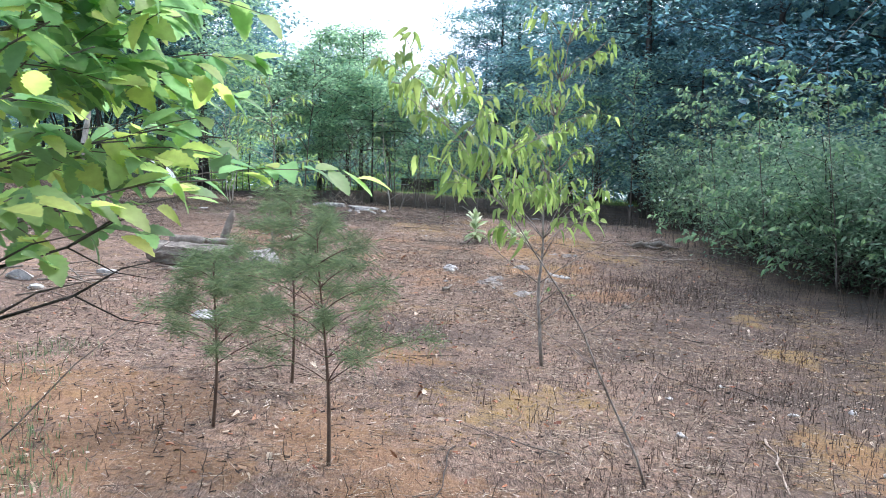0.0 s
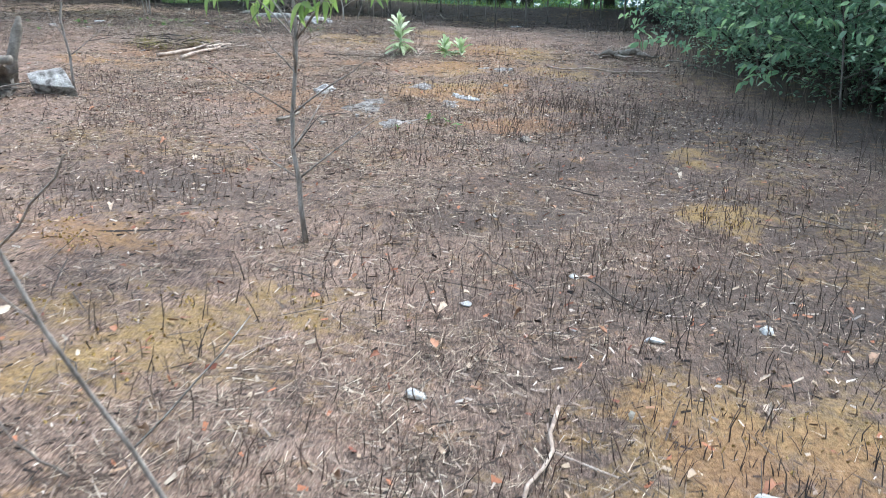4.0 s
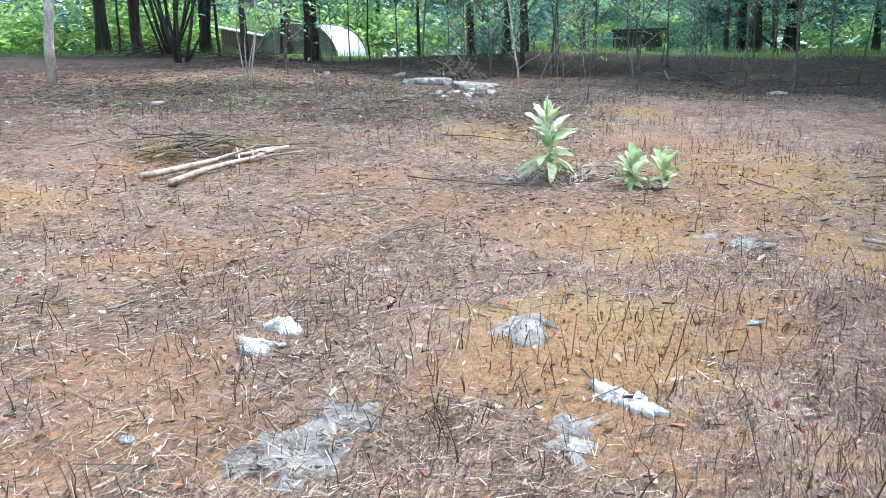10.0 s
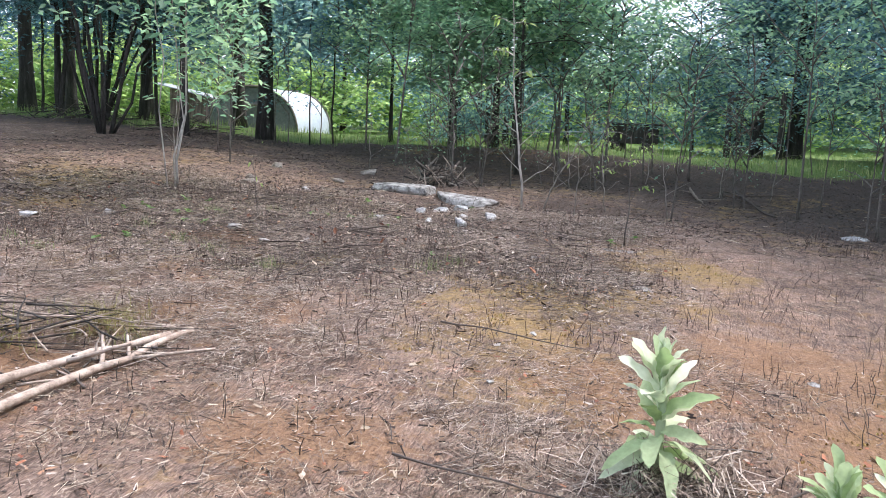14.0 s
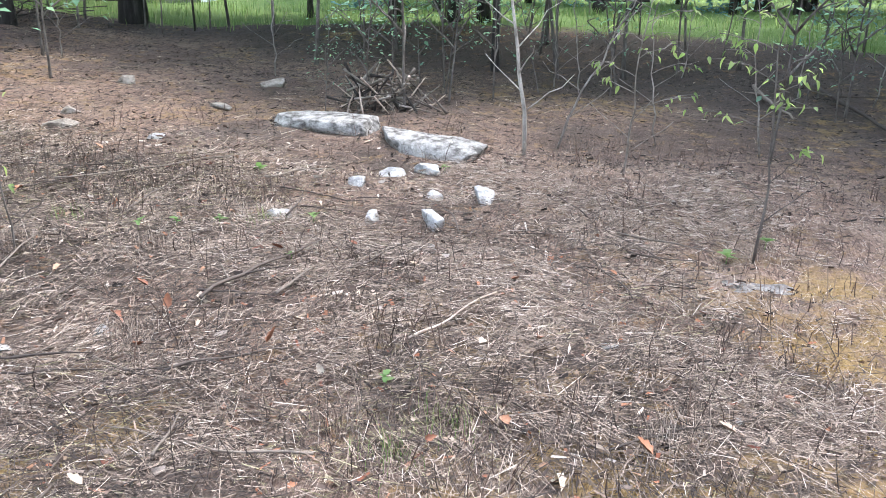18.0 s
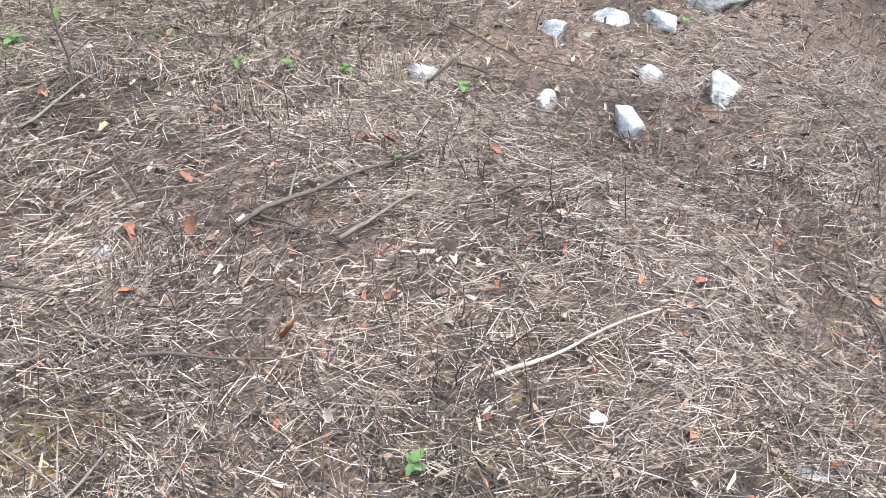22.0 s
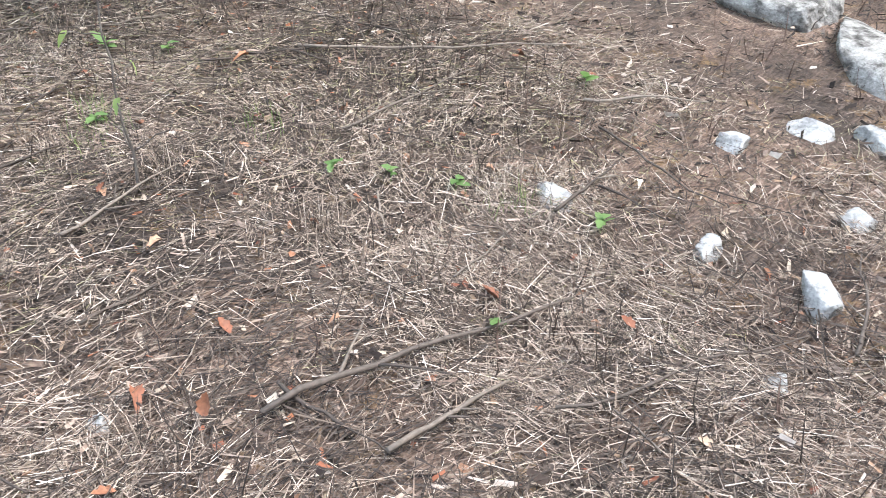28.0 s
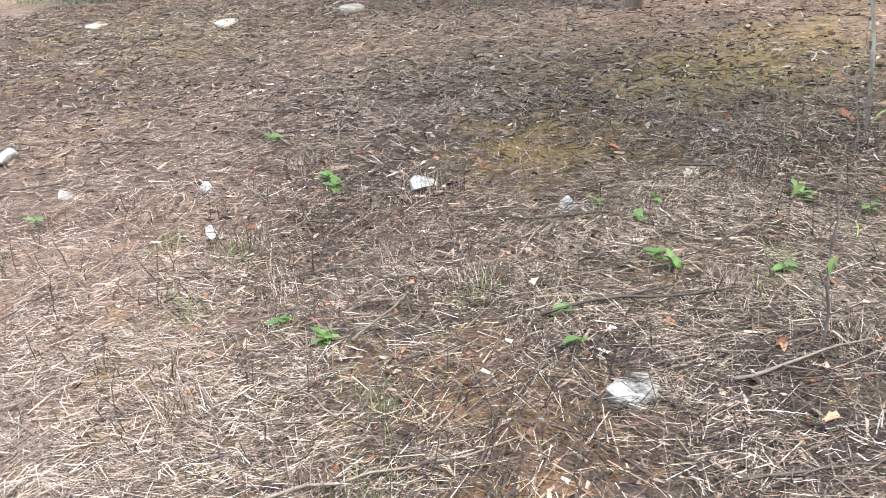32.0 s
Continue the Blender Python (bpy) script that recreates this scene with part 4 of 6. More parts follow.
for x, y, sx, sy, sz, rz, seed in ((0.2, 11.1, .035, .025, .02, 0, 74), (1.94, 11.85, .045, .028, .02, 0, 75), (0.38, 9.66, .035, .028, .025, 0, 76), (0.05, 10.36, .03, .022, .02, 0, 77), (0.12, 10.42, .02, .02, .015, 0, 78), (0.62, 10.0, .03, .022, .02, 10, 79),
                                   (0.72, 10.03, .02, .016, .012, 0, 80), (2.0, 12.83, .04, .03, .025, 0, 84), (-3.0, 14.35, .07, .04, .03, -10, 85)):
    stone(x, y, sx, sy, sz, seed, M_QUARTZ if seed == 76 else M_ROCK, rz=rz)
for x, y, sx, sy, sz, rz, seed in ((0.29, 17.3, .075, .05, .03, -30, 91), (1.28, 15.75, .06, .04, .02, -10, 94), (-0.23, 15.89, .03, .02, .015, -40, 95),
                                   (-0.3, 15.12, .03, .02, .012, 0, 96), (2.3, 20.9, .18, .08, .05, 0, 97), (-4.4, 17.6, .04, .03, .02, 0, 98)):
    stone(x, y, sx, sy, sz, seed, M_LEDGE if seed in (91, 94) else M_ROCK, rz=rz)
bedrock(0.02, 18.69, .16, .11, .012, 0, 135, "flat grey stone flush with the moss")
# stones near the start
for x, y, sx, sy, sz, rz, seed in ((1.54, 5.31, .055, .035, .03, 10, 101), (2.95, 5.98, .04, .045, .03, 0, 102), (2.2, 6.58, .04, .025, .02, 0, 103), (1.69, 6.16, .045, .02, .02, 0, 104), (2.45, 5.8, .045, .03, .02, 0, 105),
                                   (2.62, 4.78, .06, .04, .025, -20, 106), (-2.02, 7.45, .18, .08, .06, -15, 107), (-4.1, 8.28, .2, .12, .09, 0, 108), (-3.5, 8.9, .14, .09, .07, 0, 109), (-3.7, 7.7, .1, .07, .06, 40, 110)):
    stone(x, y, sx, sy, sz, seed, M_QUARTZ if seed < 107 else M_ROCK, rz=rz)
stone(-2.12, 10.1, .25, .22, .26, 120, M_LEDGE, "white limestone boulder beside an old log pile", 0.25, 30, "boulder", 4)
stone(-3.0, 10.3, .22, .2, .15, 121, M_ROCK, "grey boulder behind an old log pile", 0.25, 70, "boulder", 4)


# ---------------------------------------------------------------- wood on the ground
def limb_path(rng, a, b, n=9, wig=0.02, sag=0.0):
    a, b = np.array(a, float), np.array(b, float)
    t = np.linspace(0, 1, n)
    p = a + (b - a) * t[:, None]
    side = np.cross(b - a, (0, 0, 1))
    side /= np.linalg.norm(side) + 1e-9
    k = np.convolve(rng.normal(0, 1, n + 4), np.ones(5) / 5, 'valid')
    p += side * (k * wig * np.linalg.norm(b - a))[:, None] * np.sin(np.pi * t)[:, None] ** 0.5
    p[:, 2] -= sag * 4 * t * (1 - t)
    return p


def ground_stick(name, label, x0, y0, x1, y1, r0, r1, seed, mat, forks=0, wig=0.03, lift=0.0):
    """A fallen branch that follows the ground, with a few side twigs as parts."""
    rng = np.random.RandomState(seed)
    L = math.hypot(x1 - x0, y1 - y0)
    p = limb_path(rng, (x0, y0, 0), (x1, y1, 0), 10, wig)
    p[:, 2] = gtop(p[:, 0], p[:, 1]) + np.linspace(r0, r1, 10) * 0.75 + 0.034 + lift
    c = p.mean(0)
    rad = np.linspace(r0, r1, 10) * (1 + 0.08 * rng.normal(size=10))
    me = tube_mesh(name, [tube(p - c, rad, 7 if r0 > 0.015 else 5, 0.04, rng)])
    ob = thing(name, label, "branch" if r0 < 0.03 else "log", c, me=me, material=mat)
    for k in range(forks):
        i = rng.randint(2, 8)
        d = (p[min(i + 1, 9)] - p[i - 1])
        d /= np.linalg.norm(d)
        s = np.cross(d, (0, 0, 1)) * rng.choice([-1, 1])
        e = p[i] + (d * 0.7 + s * 0.8 + np.array([0, 0, rng.uniform(0.0, 0.3)])) * L * rng.uniform(0.12, 0.28)
        e[2] = max(e[2], float(gtop(e[0], e[1])) + 0.01)
        part("side_twig", tube_mesh("side_twig", [tube(limb_path(rng, p[i] - c, e - c, 5, 0.05), np.linspace(rad[i] * 0.6, r1 * 0.5, 5), 5)]), mat, ob)
    return ob


ground_stick("fallen_pole", "pale peeled wooden pole lying beside a brush pile", -2.25, 13.72, -2.03, 15.16, .028, .016, 1, M_POLE, 3, 0.03, -0.012)
ground_stick("fallen_pole", "weathered pinkish pole lying across another pole", -2.60, 13.82, -2.08, 15.02, .029, .018, 2, M_POLE, 2, 0.025, 0.004)
dead = thing("driftwood_log", "gnarled grey root log with broken stubs", "log", G(3.54, 14.4))
rngd = np.random.RandomState(15)


def gnarl(nm, pts, rad):
    """One knotty limb of the root log."""
    n = 4 * len(pts)
    t, tt0 = np.linspace(0, 1, n), np.linspace(0, 1, len(pts))
    q = np.column_stack([np.interp(t, tt0, np.array(pts)[:, k]) for k in range(3)]) + rngd.normal(0, .007, (n, 3))
    part(nm, tube_mesh(nm, [tube(q, np.interp(t, tt0, rad), 9, .14, rngd)]), M_POLE if nm == "fork" else M_GREYWOOD, dead)


gnarl("body", [(-.32, .02, .06), (-.2, -.02, .09), (-.05, .03, .07), (.08, -.01, .10), (.2, .02, .09), (.3, 0, .05)], (.016, .03, .04, .045, .04, .028))
gnarl("root", [(-.3, .1, .02), (-.1, .12, .05), (.12, .08, .10), (.26, .1, .13)], (.02, .03, .03, .012))
gnarl("fork", [(-.05, .03, .09), (.03, .05, .14), (.12, .06, .16), (.2, .03, .2)], (.03, .028, .02, .008))
gnarl("fork", [(-.2, 0, .09), (-.19, .03, .14), (-.13, .04, .17)], (.022, .016, .006))
gnarl("root", [(.2, .0, .08), (.3, -.05, .05), (.4, -.04, .03), (.5, .02, .03)], (.03, .02, .014, .007))
gnarl("root", [(-.1, -.02, .05), (-.02, -.1, .03), (.1, -.12, .03)], (.026, .018, .009))
gnarl("twig", [(-.3, .05, .05), (-.42, .08, .09), (-.5, .06, .08)], (.01, .007, .003))
ground_stick("fallen_branch", "long fallen branch reaching under the bushes", 4.1, 14.2, 4.75, 12.3, .010, .005, 34, M_TWIG, 2, 0.04)
stump = thing("stump", "low cut stump with a pale yellow face", "stump", Vector((2.07, 9.47, float(gtop(2.07, 9.47)))))
part("bark", tube_mesh("bark", [tube([(0, 0, -.05), (0, 0, .01), (.008, -.008, .03)], (.06, .05, .045), 16, .12, np.random.RandomState(3))]), M_BARK, stump)
part("cut_face", tube_mesh("cut_face", [tube([(.006, -.006, .022), (.01, -.01, .034)], (.045, .035), 16, .1, np.random.RandomState(4))]), M_GREYWOOD, stump, "pale yellowish cut face")
ground_stick("fallen_branch", "long thin bare branch on the ground", 2.45, 12.95, 3.9, 13.0, .012, .006, 4, M_POLE, 1, 0.03)
def hollow_log(x0, y0, x1, y1, r, seed):
    """A weathered fallen trunk, hollow at its broken end."""
    rng = np.random.RandomState(seed)
    na, nl = 22, 14
    a0, a1 = np.array([x0, y0, float(gtop(x0, y0)) + r * .8]), np.array([x1, y1, float(gtop(x1, y1)) + r * .8])
    d = (a1 - a0) / np.linalg.norm(a1 - a0)
    s = np.cross(d, (0, 0, 1)); s /= np.linalg.norm(s)
    u = np.cross(s, d)
    th = np.linspace(0, 2 * np.pi, na, endpoint=False)
    groove = 1 + 0.06 * rng.normal(size=na)
    rings = []
    for k in range(nl):
        t = k / (nl - 1)
        rag = 0.05 * rng.normal(size=na) if k == nl - 1 else np.zeros(na)
        rr = r * groove * (1 + 0.04 * rng.normal(size=na)) * (0.85 + 0.2 * t)
        c = a0 + (a1 - a0) * t
        rings.append(c + s * (np.cos(th) * rr)[:, None] + u * (np.sin(th) * rr)[:, None] + d * rag[:, None])
    for k in range(5):
        c = a1 - d * (0.02 + 0.12 * k)
        rr = r * groove * (0.72 - 0.1 * k)
        rings.append(c + s * (np.cos(th) * rr)[:, None] + u * (np.sin(th) * rr)[:, None])
    v = np.concatenate(rings) - a0
    f = [(k * na + j, k * na + (j + 1) % na, (k + 1) * na + (j + 1) % na, (k + 1) * na + j) for k in range(len(rings) - 1) for j in range(na)]
    me = bpy.data.meshes.new("hollow_log")
    me.from_pydata(v.tolist(), [], f + [tuple(range(na - 1, -1, -1)), tuple(range((len(rings) - 1) * na, len(rings) * na))])
    return thing("hollow_log", "weathered grey hollow log beside a white boulder", "log", a0, me=me, material=M_GREYWOOD)


hollow_log(-3.5, 10.25, -2.42, 9.8, .15, 5)
ground_stick("fallen_log", "rotting log on top of a hollow log", -3.3, 10.35, -2.5, 10.12, .06, .045, 6, M_GREYWOOD, 2, 0.02, 0.2)
snag = thing("snag", "leaning broken dead trunk behind a log", "snag", G(-2.75, 10.5))
part("trunk", tube_mesh("trunk", [tube([(0, 0, -.08), (.04, .02, .25), (.12, .03, .5), (.16, .02, .62)], (.06, .055, .05, .02), 9, .08, np.random.RandomState(8))]), M_GREYWOOD, snag)
ground_stick("fallen_pole", "pale split pole before an old log pile", -3.0, 9.35, -2.2, 9.25, .03, .025, 7, M_POLE, 0, 0.01)
tw = [(0.06, 12.22, 0.17, 13.18), (0.36, 12.91, 0.62, 12.39), (0.01, 9.6, 0.1, 9.93), (0.38, 9.92, 0.56, 9.89), (-2.18, 17.75, -1.99, 18.57), (-1.92, 17.88, -1.9, 18.23), (-2.68, 17.17, -2.36, 17.31),
      (-0.45, 14.11, 0.39, 14.03), (-0.75, 15.75, 0.11, 15.68), (-3.5, 17.27, -3.64, 17.8), (-3.56, 17.46, -3.54, 17.93), (-3.48, 16.69, -3.74, 16.86), (-0.62, 19.1, -0.16, 19.02), (-1.85, 16.82, -1.9, 17.06),
      (-2.07, 17.26, -1.7, 17.47), (-3.65, 18.92, -2.93, 19.74), (-3.05, 18.67, -3.06, 19.31), (-2.26, 18.82, -2.33, 19.21), (-3.1, 17.72, -3.18, 18.13), (-2.66, 19.46, -2.35, 19.8), (-4.58, 18.04, -4.5, 18.23),
      (0.54, 23.66, 0.72, 22.44), (1.16, 23.98, 1.56, 21.8)]
for i, (a, b, c, d) in enumerate(tw):
    r = 0.0085 if i in (4, 5) else 0.006
    r = 0.02 if i >= 21 else r
    ground_stick("fallen_twig", "dark dead twig lying in dry litter", a, b, c, d, r, r * 0.45, 20 + i, M_TWIG, 2, 0.025, 0.012)
ground_stick("fallen_stick", "straight pale stick lying on straw", -1.33, 17.70, -1.08, 18.15, .005, .004, 50, M_POLE, 0, 0.0)
ground_stick("fallen_branch", "pale curved bare branch in the stubble", 2.03, 5.2, 1.82, 4.3, .009, .005, 51, M_POLE, 1, 0.06)
ground_stick("bark_strip", "strip of brown bark on the ground", 0.02, 9.58, 0.12, 9.95, .016, .010, 52, M_GREYWOOD, 1, 0.05)
rngt = np.random.RandomState(9)
for i in range(90):                      # loose dead twigs of the clearing
    zone = i % 3
    a, b = (rngt.uniform(-4, -0.2), rngt.uniform(16.2, 19.5)) if zone == 0 else ((rngt.uniform(-7, -3), rngt.uniform(15, 19)) if zone == 1 else (rngt.uniform(-2, 4), rngt.uniform(4, 15)))
    h, l = rngt.uniform(0, 6.28), rngt.uniform(0.2, 0.75)
    ground_stick("fallen_twig", "thin dark dead twig lying in the litter", a, b, a + l * math.cos(h), b + l * math.sin(h), rngt.uniform(.003, .006), .002, 100 + i, M_TWIG, rngt.randint(0, 3), 0.06)

# brush pile behind the poles, and the dead brush heap behind the ledge
def brush_pile(name, label, x, y, w, d, h, n, seed, mats, r=0.006, steep=0.15):
    rng = np.random.RandomState(seed)
    ob = thing(name, label, "brush pile", G(x, y))
    for k in range(n):
        a = rng.uniform(0, 3.14)
        px, py = rng.normal(0, w * 0.4), rng.normal(0, d * 0.4)
        L = rng.uniform(0.3, 0.8) * w
        hz = rng.uniform(0.02, h) * math.exp(-(px / w) ** 2 - (py / d) ** 2)
        e = np.array([math.cos(a), math.sin(a) * 0.6, rng.normal(0, steep)]) * L * 0.5
        c = np.array([px, py, hz + float(gtop(x + px, y + py)) - float(gz(x, y))])
        A, B = c - e, c + e
        for q in (A, B):
            q[2] = max(q[2], float(gtop(x + q[0], y + q[1])) - float(gz(x, y)) + 0.008)
        part("twig", tube_mesh("twig", [tube(limb_path(rng, A, B, 6, 0.08), np.linspace(r * rng.uniform(0.6, 1.5), r * 0.3, 6), 5)]), mats[k % len(mats)], ob)
    return ob


brush_pile("brush_pile", "low heap of dead twigs with drying green sprays", -2.75, 14.75, 0.95, 0.45, 0.2, 80, 5, (M_TWIG, M_BARK, M_POLE))
brush_pile("brush_pile", "heap of broken dead branches behind a rock ledge", -2.56, 21.55, 0.45, 0.28, 0.32, 100, 6, (M_GREYWOOD, M_POLE, M_GREYWOOD, M_TWIG, M_BARK), 0.010, 0.7)
# Two dark heaps added to stand in for the shadowed bank below the trunks.
brush_pile("brush_pile", "dark brush added for the shaded bank under the leaning stems", -11.2, 25.4, 1.5, 0.8, 0.3, 80, 9, (M_BARK, M_TWIG), 0.008, 0.3)
brush_pile("brush_pile", "dark brush added for the shaded bank before the field", -8.4, 24.9, 1.2, 0.7, 0.3, 60, 10, (M_BARK, M_TWIG), 0.007, 0.3)
brush_pile("brush_pile", "grey brush and roots beside an old log pile", -2.9, 9.7, 0.8, 0.6, 0.3, 24, 7, (M_GREYWOOD, M_TWIG), 0.01)
brush_pile("brush_pile", "low dead brush at the edge of the clearing", -4.2, 7.6, 1.3, 1.2, 0.25, 40, 8, (M_GREYWOOD, M_TWIG, M_POLE), 0.008)


# ---------------------------------------------------------------- foliage
def leaf_verts(rng, p, size, aspect=0.45, droop=0.35, flat=0.6):
    """Folded leaves at the points p: four corners and a keel each."""
    n = len(p)
    a = rng.uniform(0, 2 * np.pi, n)
    d = np.stack([np.cos(a), np.sin(a), -np.abs(rng.normal(droop, 0.3, n))], -1)
    d /= np.linalg.norm(d, axis=1, keepdims=True)
    up = np.stack([rng.normal(0, 1 - flat, n), rng.normal(0, 1 - flat, n), np.ones(n)], -1)
    s = np.cross(d, up)
    s /= np.linalg.norm(s, axis=1, keepdims=True) + 1e-9
    nn = np.cross(s, d)
    L = size * rng.uniform(0.6, 1.35, n)
    W = L * aspect * 0.5
    q0 = p
    q1 = p + d * (L * 0.45)[:, None] + s * W[:, None] + nn * (W * 0.35)[:, None]
    q2 = p + d * L[:, None]
    q3 = p + d * (L * 0.45)[:, None] - s * W[:, None] + nn * (W * 0.35)[:, None]
    v = np.stack([q0, q1, q2, q3], 1).reshape(-1, 3)
    b = np.arange(n)[:, None] * 4
    f = np.concatenate([b + np.array((0, 1, 2)), b + np.array((0, 2, 3))], 1).reshape(-1, 3)
    return v, f


def crown_mesh(rng, centres, spread, n, size, aspect=0.45, name="crown", droop=0.35):
    centres = np.asarray(centres)
    w = rng.uniform(0.3, 1.0, len(centres))
    k = rng.choice(len(centres), n, p=w / w.sum())
    p = centres[k] + rng.normal(0, 1, (n, 3)) * spread * np.array([1, 1, 0.5])
    v, f = leaf_verts(rng, p, size, aspect, droop)
    return np_mesh(name, v, f)


def tree_parts(seed, H, r0, lo, R, nlimb, nleaf, size, spread=0.42, sway=0.25, twigs=3, rise=(0.15, 0.6), aspect=0.5):
    """Trunk with limbs, and the points round which the leaves grow."""
    rng = np.random.RandomState(seed)
    n = 12
    t = np.linspace(0, 1, n)
    sw = np.cumsum(rng.normal(0, sway / n, (n, 2)), 0) * H * 0.12
    tr = np.column_stack([sw[:, 0] * t, sw[:, 1] * t, t * H * 0.94 - 0.12])
    rad = r0 * (1 - 0.85 * t) * (1 + 0.5 * np.exp(-t * 22))
    tubes, cs = [tube(tr, rad, 9, 0.03, rng)], []
    for k in range(nlimb):
        h = lo + (0.97 - lo) * (k + rng.rand()) / nlimb
        i = min(int(h * (n - 1)), n - 2)
        p0 = tr[i] + (tr[i + 1] - tr[i]) * (h * (n - 1) - i)
        az = k * 2.4 + rng.normal(0, 0.4)
        reach = R * math.sin(math.pi * min(1, 0.22 + 0.78 * (h - lo) / (1 - lo))) ** 0.7 * rng.uniform(0.6, 1.15) + 0.15 * R
        m = 7
        s = np.linspace(0, 1, m)
        up = rng.uniform(*rise)
        lp = p0 + np.column_stack([np.cos(az + 0.3 * s) * s * reach, np.sin(az + 0.3 * s) * s * reach, reach * (up * s - 0.25 * s * s)])
        lp += rng.normal(0, 0.02 * reach, lp.shape) * s[:, None]
        lr = np.linspace(max(0.25 * rad[i], 0.012), 0.006, m)
        tubes.append(tube(lp, lr, 6))
        cs += [lp[j] + rng.normal(0, 0.1, 3) for j in range(2, m)]
        for q in range(twigs):
            j = rng.randint(2, m)
            e = lp[j] + rng.normal(0, 1, 3) * np.array([.28, .28, .18]) * reach
            tubes.append(tube(np.array([lp[j], (lp[j] + e) / 2 + rng.normal(0, .03, 3), e]), (0.008, 0.006, 0.003), 4))
            cs += [e, (lp[j] + e) / 2]
    return tube_mesh("trunk", tubes), crown_mesh(rng, cs, spread, nleaf, size, aspect)


def tree_proto(name, label, category, trunk, crown, bark, leafm, group=""):
    ob = thing(name, label, category, (0, 0, -200), group=group)
    part("trunk", trunk, bark, ob)
    part("crown", crown, leafm, ob)
    return ob


def plant(proto, x, y, s=1.0, rz=0.0, label="", tilt=0.0):
    ob = copy_thing(proto, Matrix.Translation(G(x, y)) @ pose(0, 0, 0, tilt, 0, rz) @ Matrix.Scale(1, 4))
    ob.scale = (s, s, s)
    if label:
        tagged(ob, label)
    return ob


def place(proto, x, y, s=1.0, rz=0.0, label="", tilt=0.0):
    """The prototype itself goes to its first place, copies to the others."""
    if proto.location.z < -100:
        proto.matrix_world = Matrix.Translation(G(x, y)) @ pose(0, 0, 0, tilt, 0, rz) @ Matrix.Scale(s, 4)
        return tagged(proto, label) if label else proto
    return plant(proto, x, y, s, rz, label, tilt)


T_TALL = tree_proto("tree", "tall broadleaf tree with a dark trunk at the clearing's edge", "tree", *tree_parts(1, 11, .15, .34, 3.2, 28, 12500, .16, .27), M_BARK, M_LEAF)
T_TALL2 = tree_proto("tree", "tall dark broadleaf tree with low hanging limbs", "tree", *tree_parts(2, 10, .13, .13, 3.0, 28, 14500, .13, .27), M_BARK, M_LEAF_DARK)
T_BACK = tree_proto("tree", "tall broadleaf tree of the surrounding wood", "tree", *tree_parts(9, 11, .2, .2, 3.2, 20, 5000, .36, .5), M_BARK, M_LEAF)
T_MID = tree_proto("tree", "middling broadleaf tree at the edge of the field", "tree", *tree_parts(3, 5.4, .08, .25, 1.8, 18, 5600, .12, .2), M_BARK, M_LEAF_BRIGHT)
T_FILL = tree_proto("tree", "leafy tree beyond the field with a low crown", "tree", *tree_parts(8, 6.0, .08, .08, 2.2, 20, 6200, .17, .28), M_BARK, M_LEAF)
T_MID2 = tree_proto("tree", "young broadleaf tree with bright green crown", "tree", *tree_parts(4, 4.6, .045, .46, 1.5, 18, 7000, .11, .2, aspect=.58), M_BARK, M_LEAF_BRIGHT)
T_DARK = tree_proto("tree", "spreading tree with shade-darkened leaf colour and a bare lower trunk", "tree", *tree_parts(11, 9.5, .16, .28, 3.2, 26, 11000, .16, .27), M_BARK, M_LEAF_SHADED)
T_UNDER = tree_proto("sapling_tree", "slender leafy sapling with broad bright leaves", "sapling", *tree_parts(10, 3.7, .02, .3, 1.0, 15, 2600, .09, .15, 0.5, 2, (.4, 1.2), .6), M_SAPBARK, M_LEAF_BRIGHT, group="saplings of the wood edge")
T_SLIM = tree_proto("sapling_tree", "slender pale-stemmed sapling with sparse leaves", "sapling", *tree_parts(5, 3.6, .016, .34, 0.5, 7, 620, .09, .2, 0.5, 1, (.7, 1.5)), M_SAPBARK, M_LEAF_BRIGHT, group="saplings of the wood edge")
T_SLIM2 = tree_proto("sapling_tree", "slender leaning sapling with few leaves", "sapling", *tree_parts(6, 2.9, .013, .25, 0.45, 7, 520, .085, .2, 0.7, 1, (.7, 1.6)), M_SAPBARK, M_LEAF, group="saplings of the wood edge")

T_TWIG = tree_proto("sapling_tree", "thin bare-branched sapling with a few small leaves", "sapling", *tree_parts(7, 2.6, .013, .2, 0.42, 9, 130, .075, .12, 0.7, 2, (.8, 1.8)), M_SAPBARK, M_LEAF_BRIGHT, group="saplings of the wood edge")

# trees that stand out along the far edge
place(T_TALL, -15.3, 28.5, 1.15, 20), place(T_TALL, -7.2, 25.6, 0.95, 200, "tree with a thick dark trunk before the white hoop tent")
place(T_TALL2, -18.5, 25.5, 1.0, 100), place(T_TALL2, -22, 42, 1.0, 30), place(T_BACK, -21, 20, 1.1, 77), place(T_TALL2, -24, 38, 1.1, 250), place(T_MID2, -8.1, 24.3, 1.65, 100)
place(T_MID, -2.55, 26.2, 1.0, 10), place(T_MID, -3.0, 26.5, 0.95, 140), place(T_MID, -3.9, 26.8, 1.0, 250), place(T_MID2, -2.0, 23.8, 0.85, 60), place(T_MID2, -5.3, 27.2, 0.95, 190)
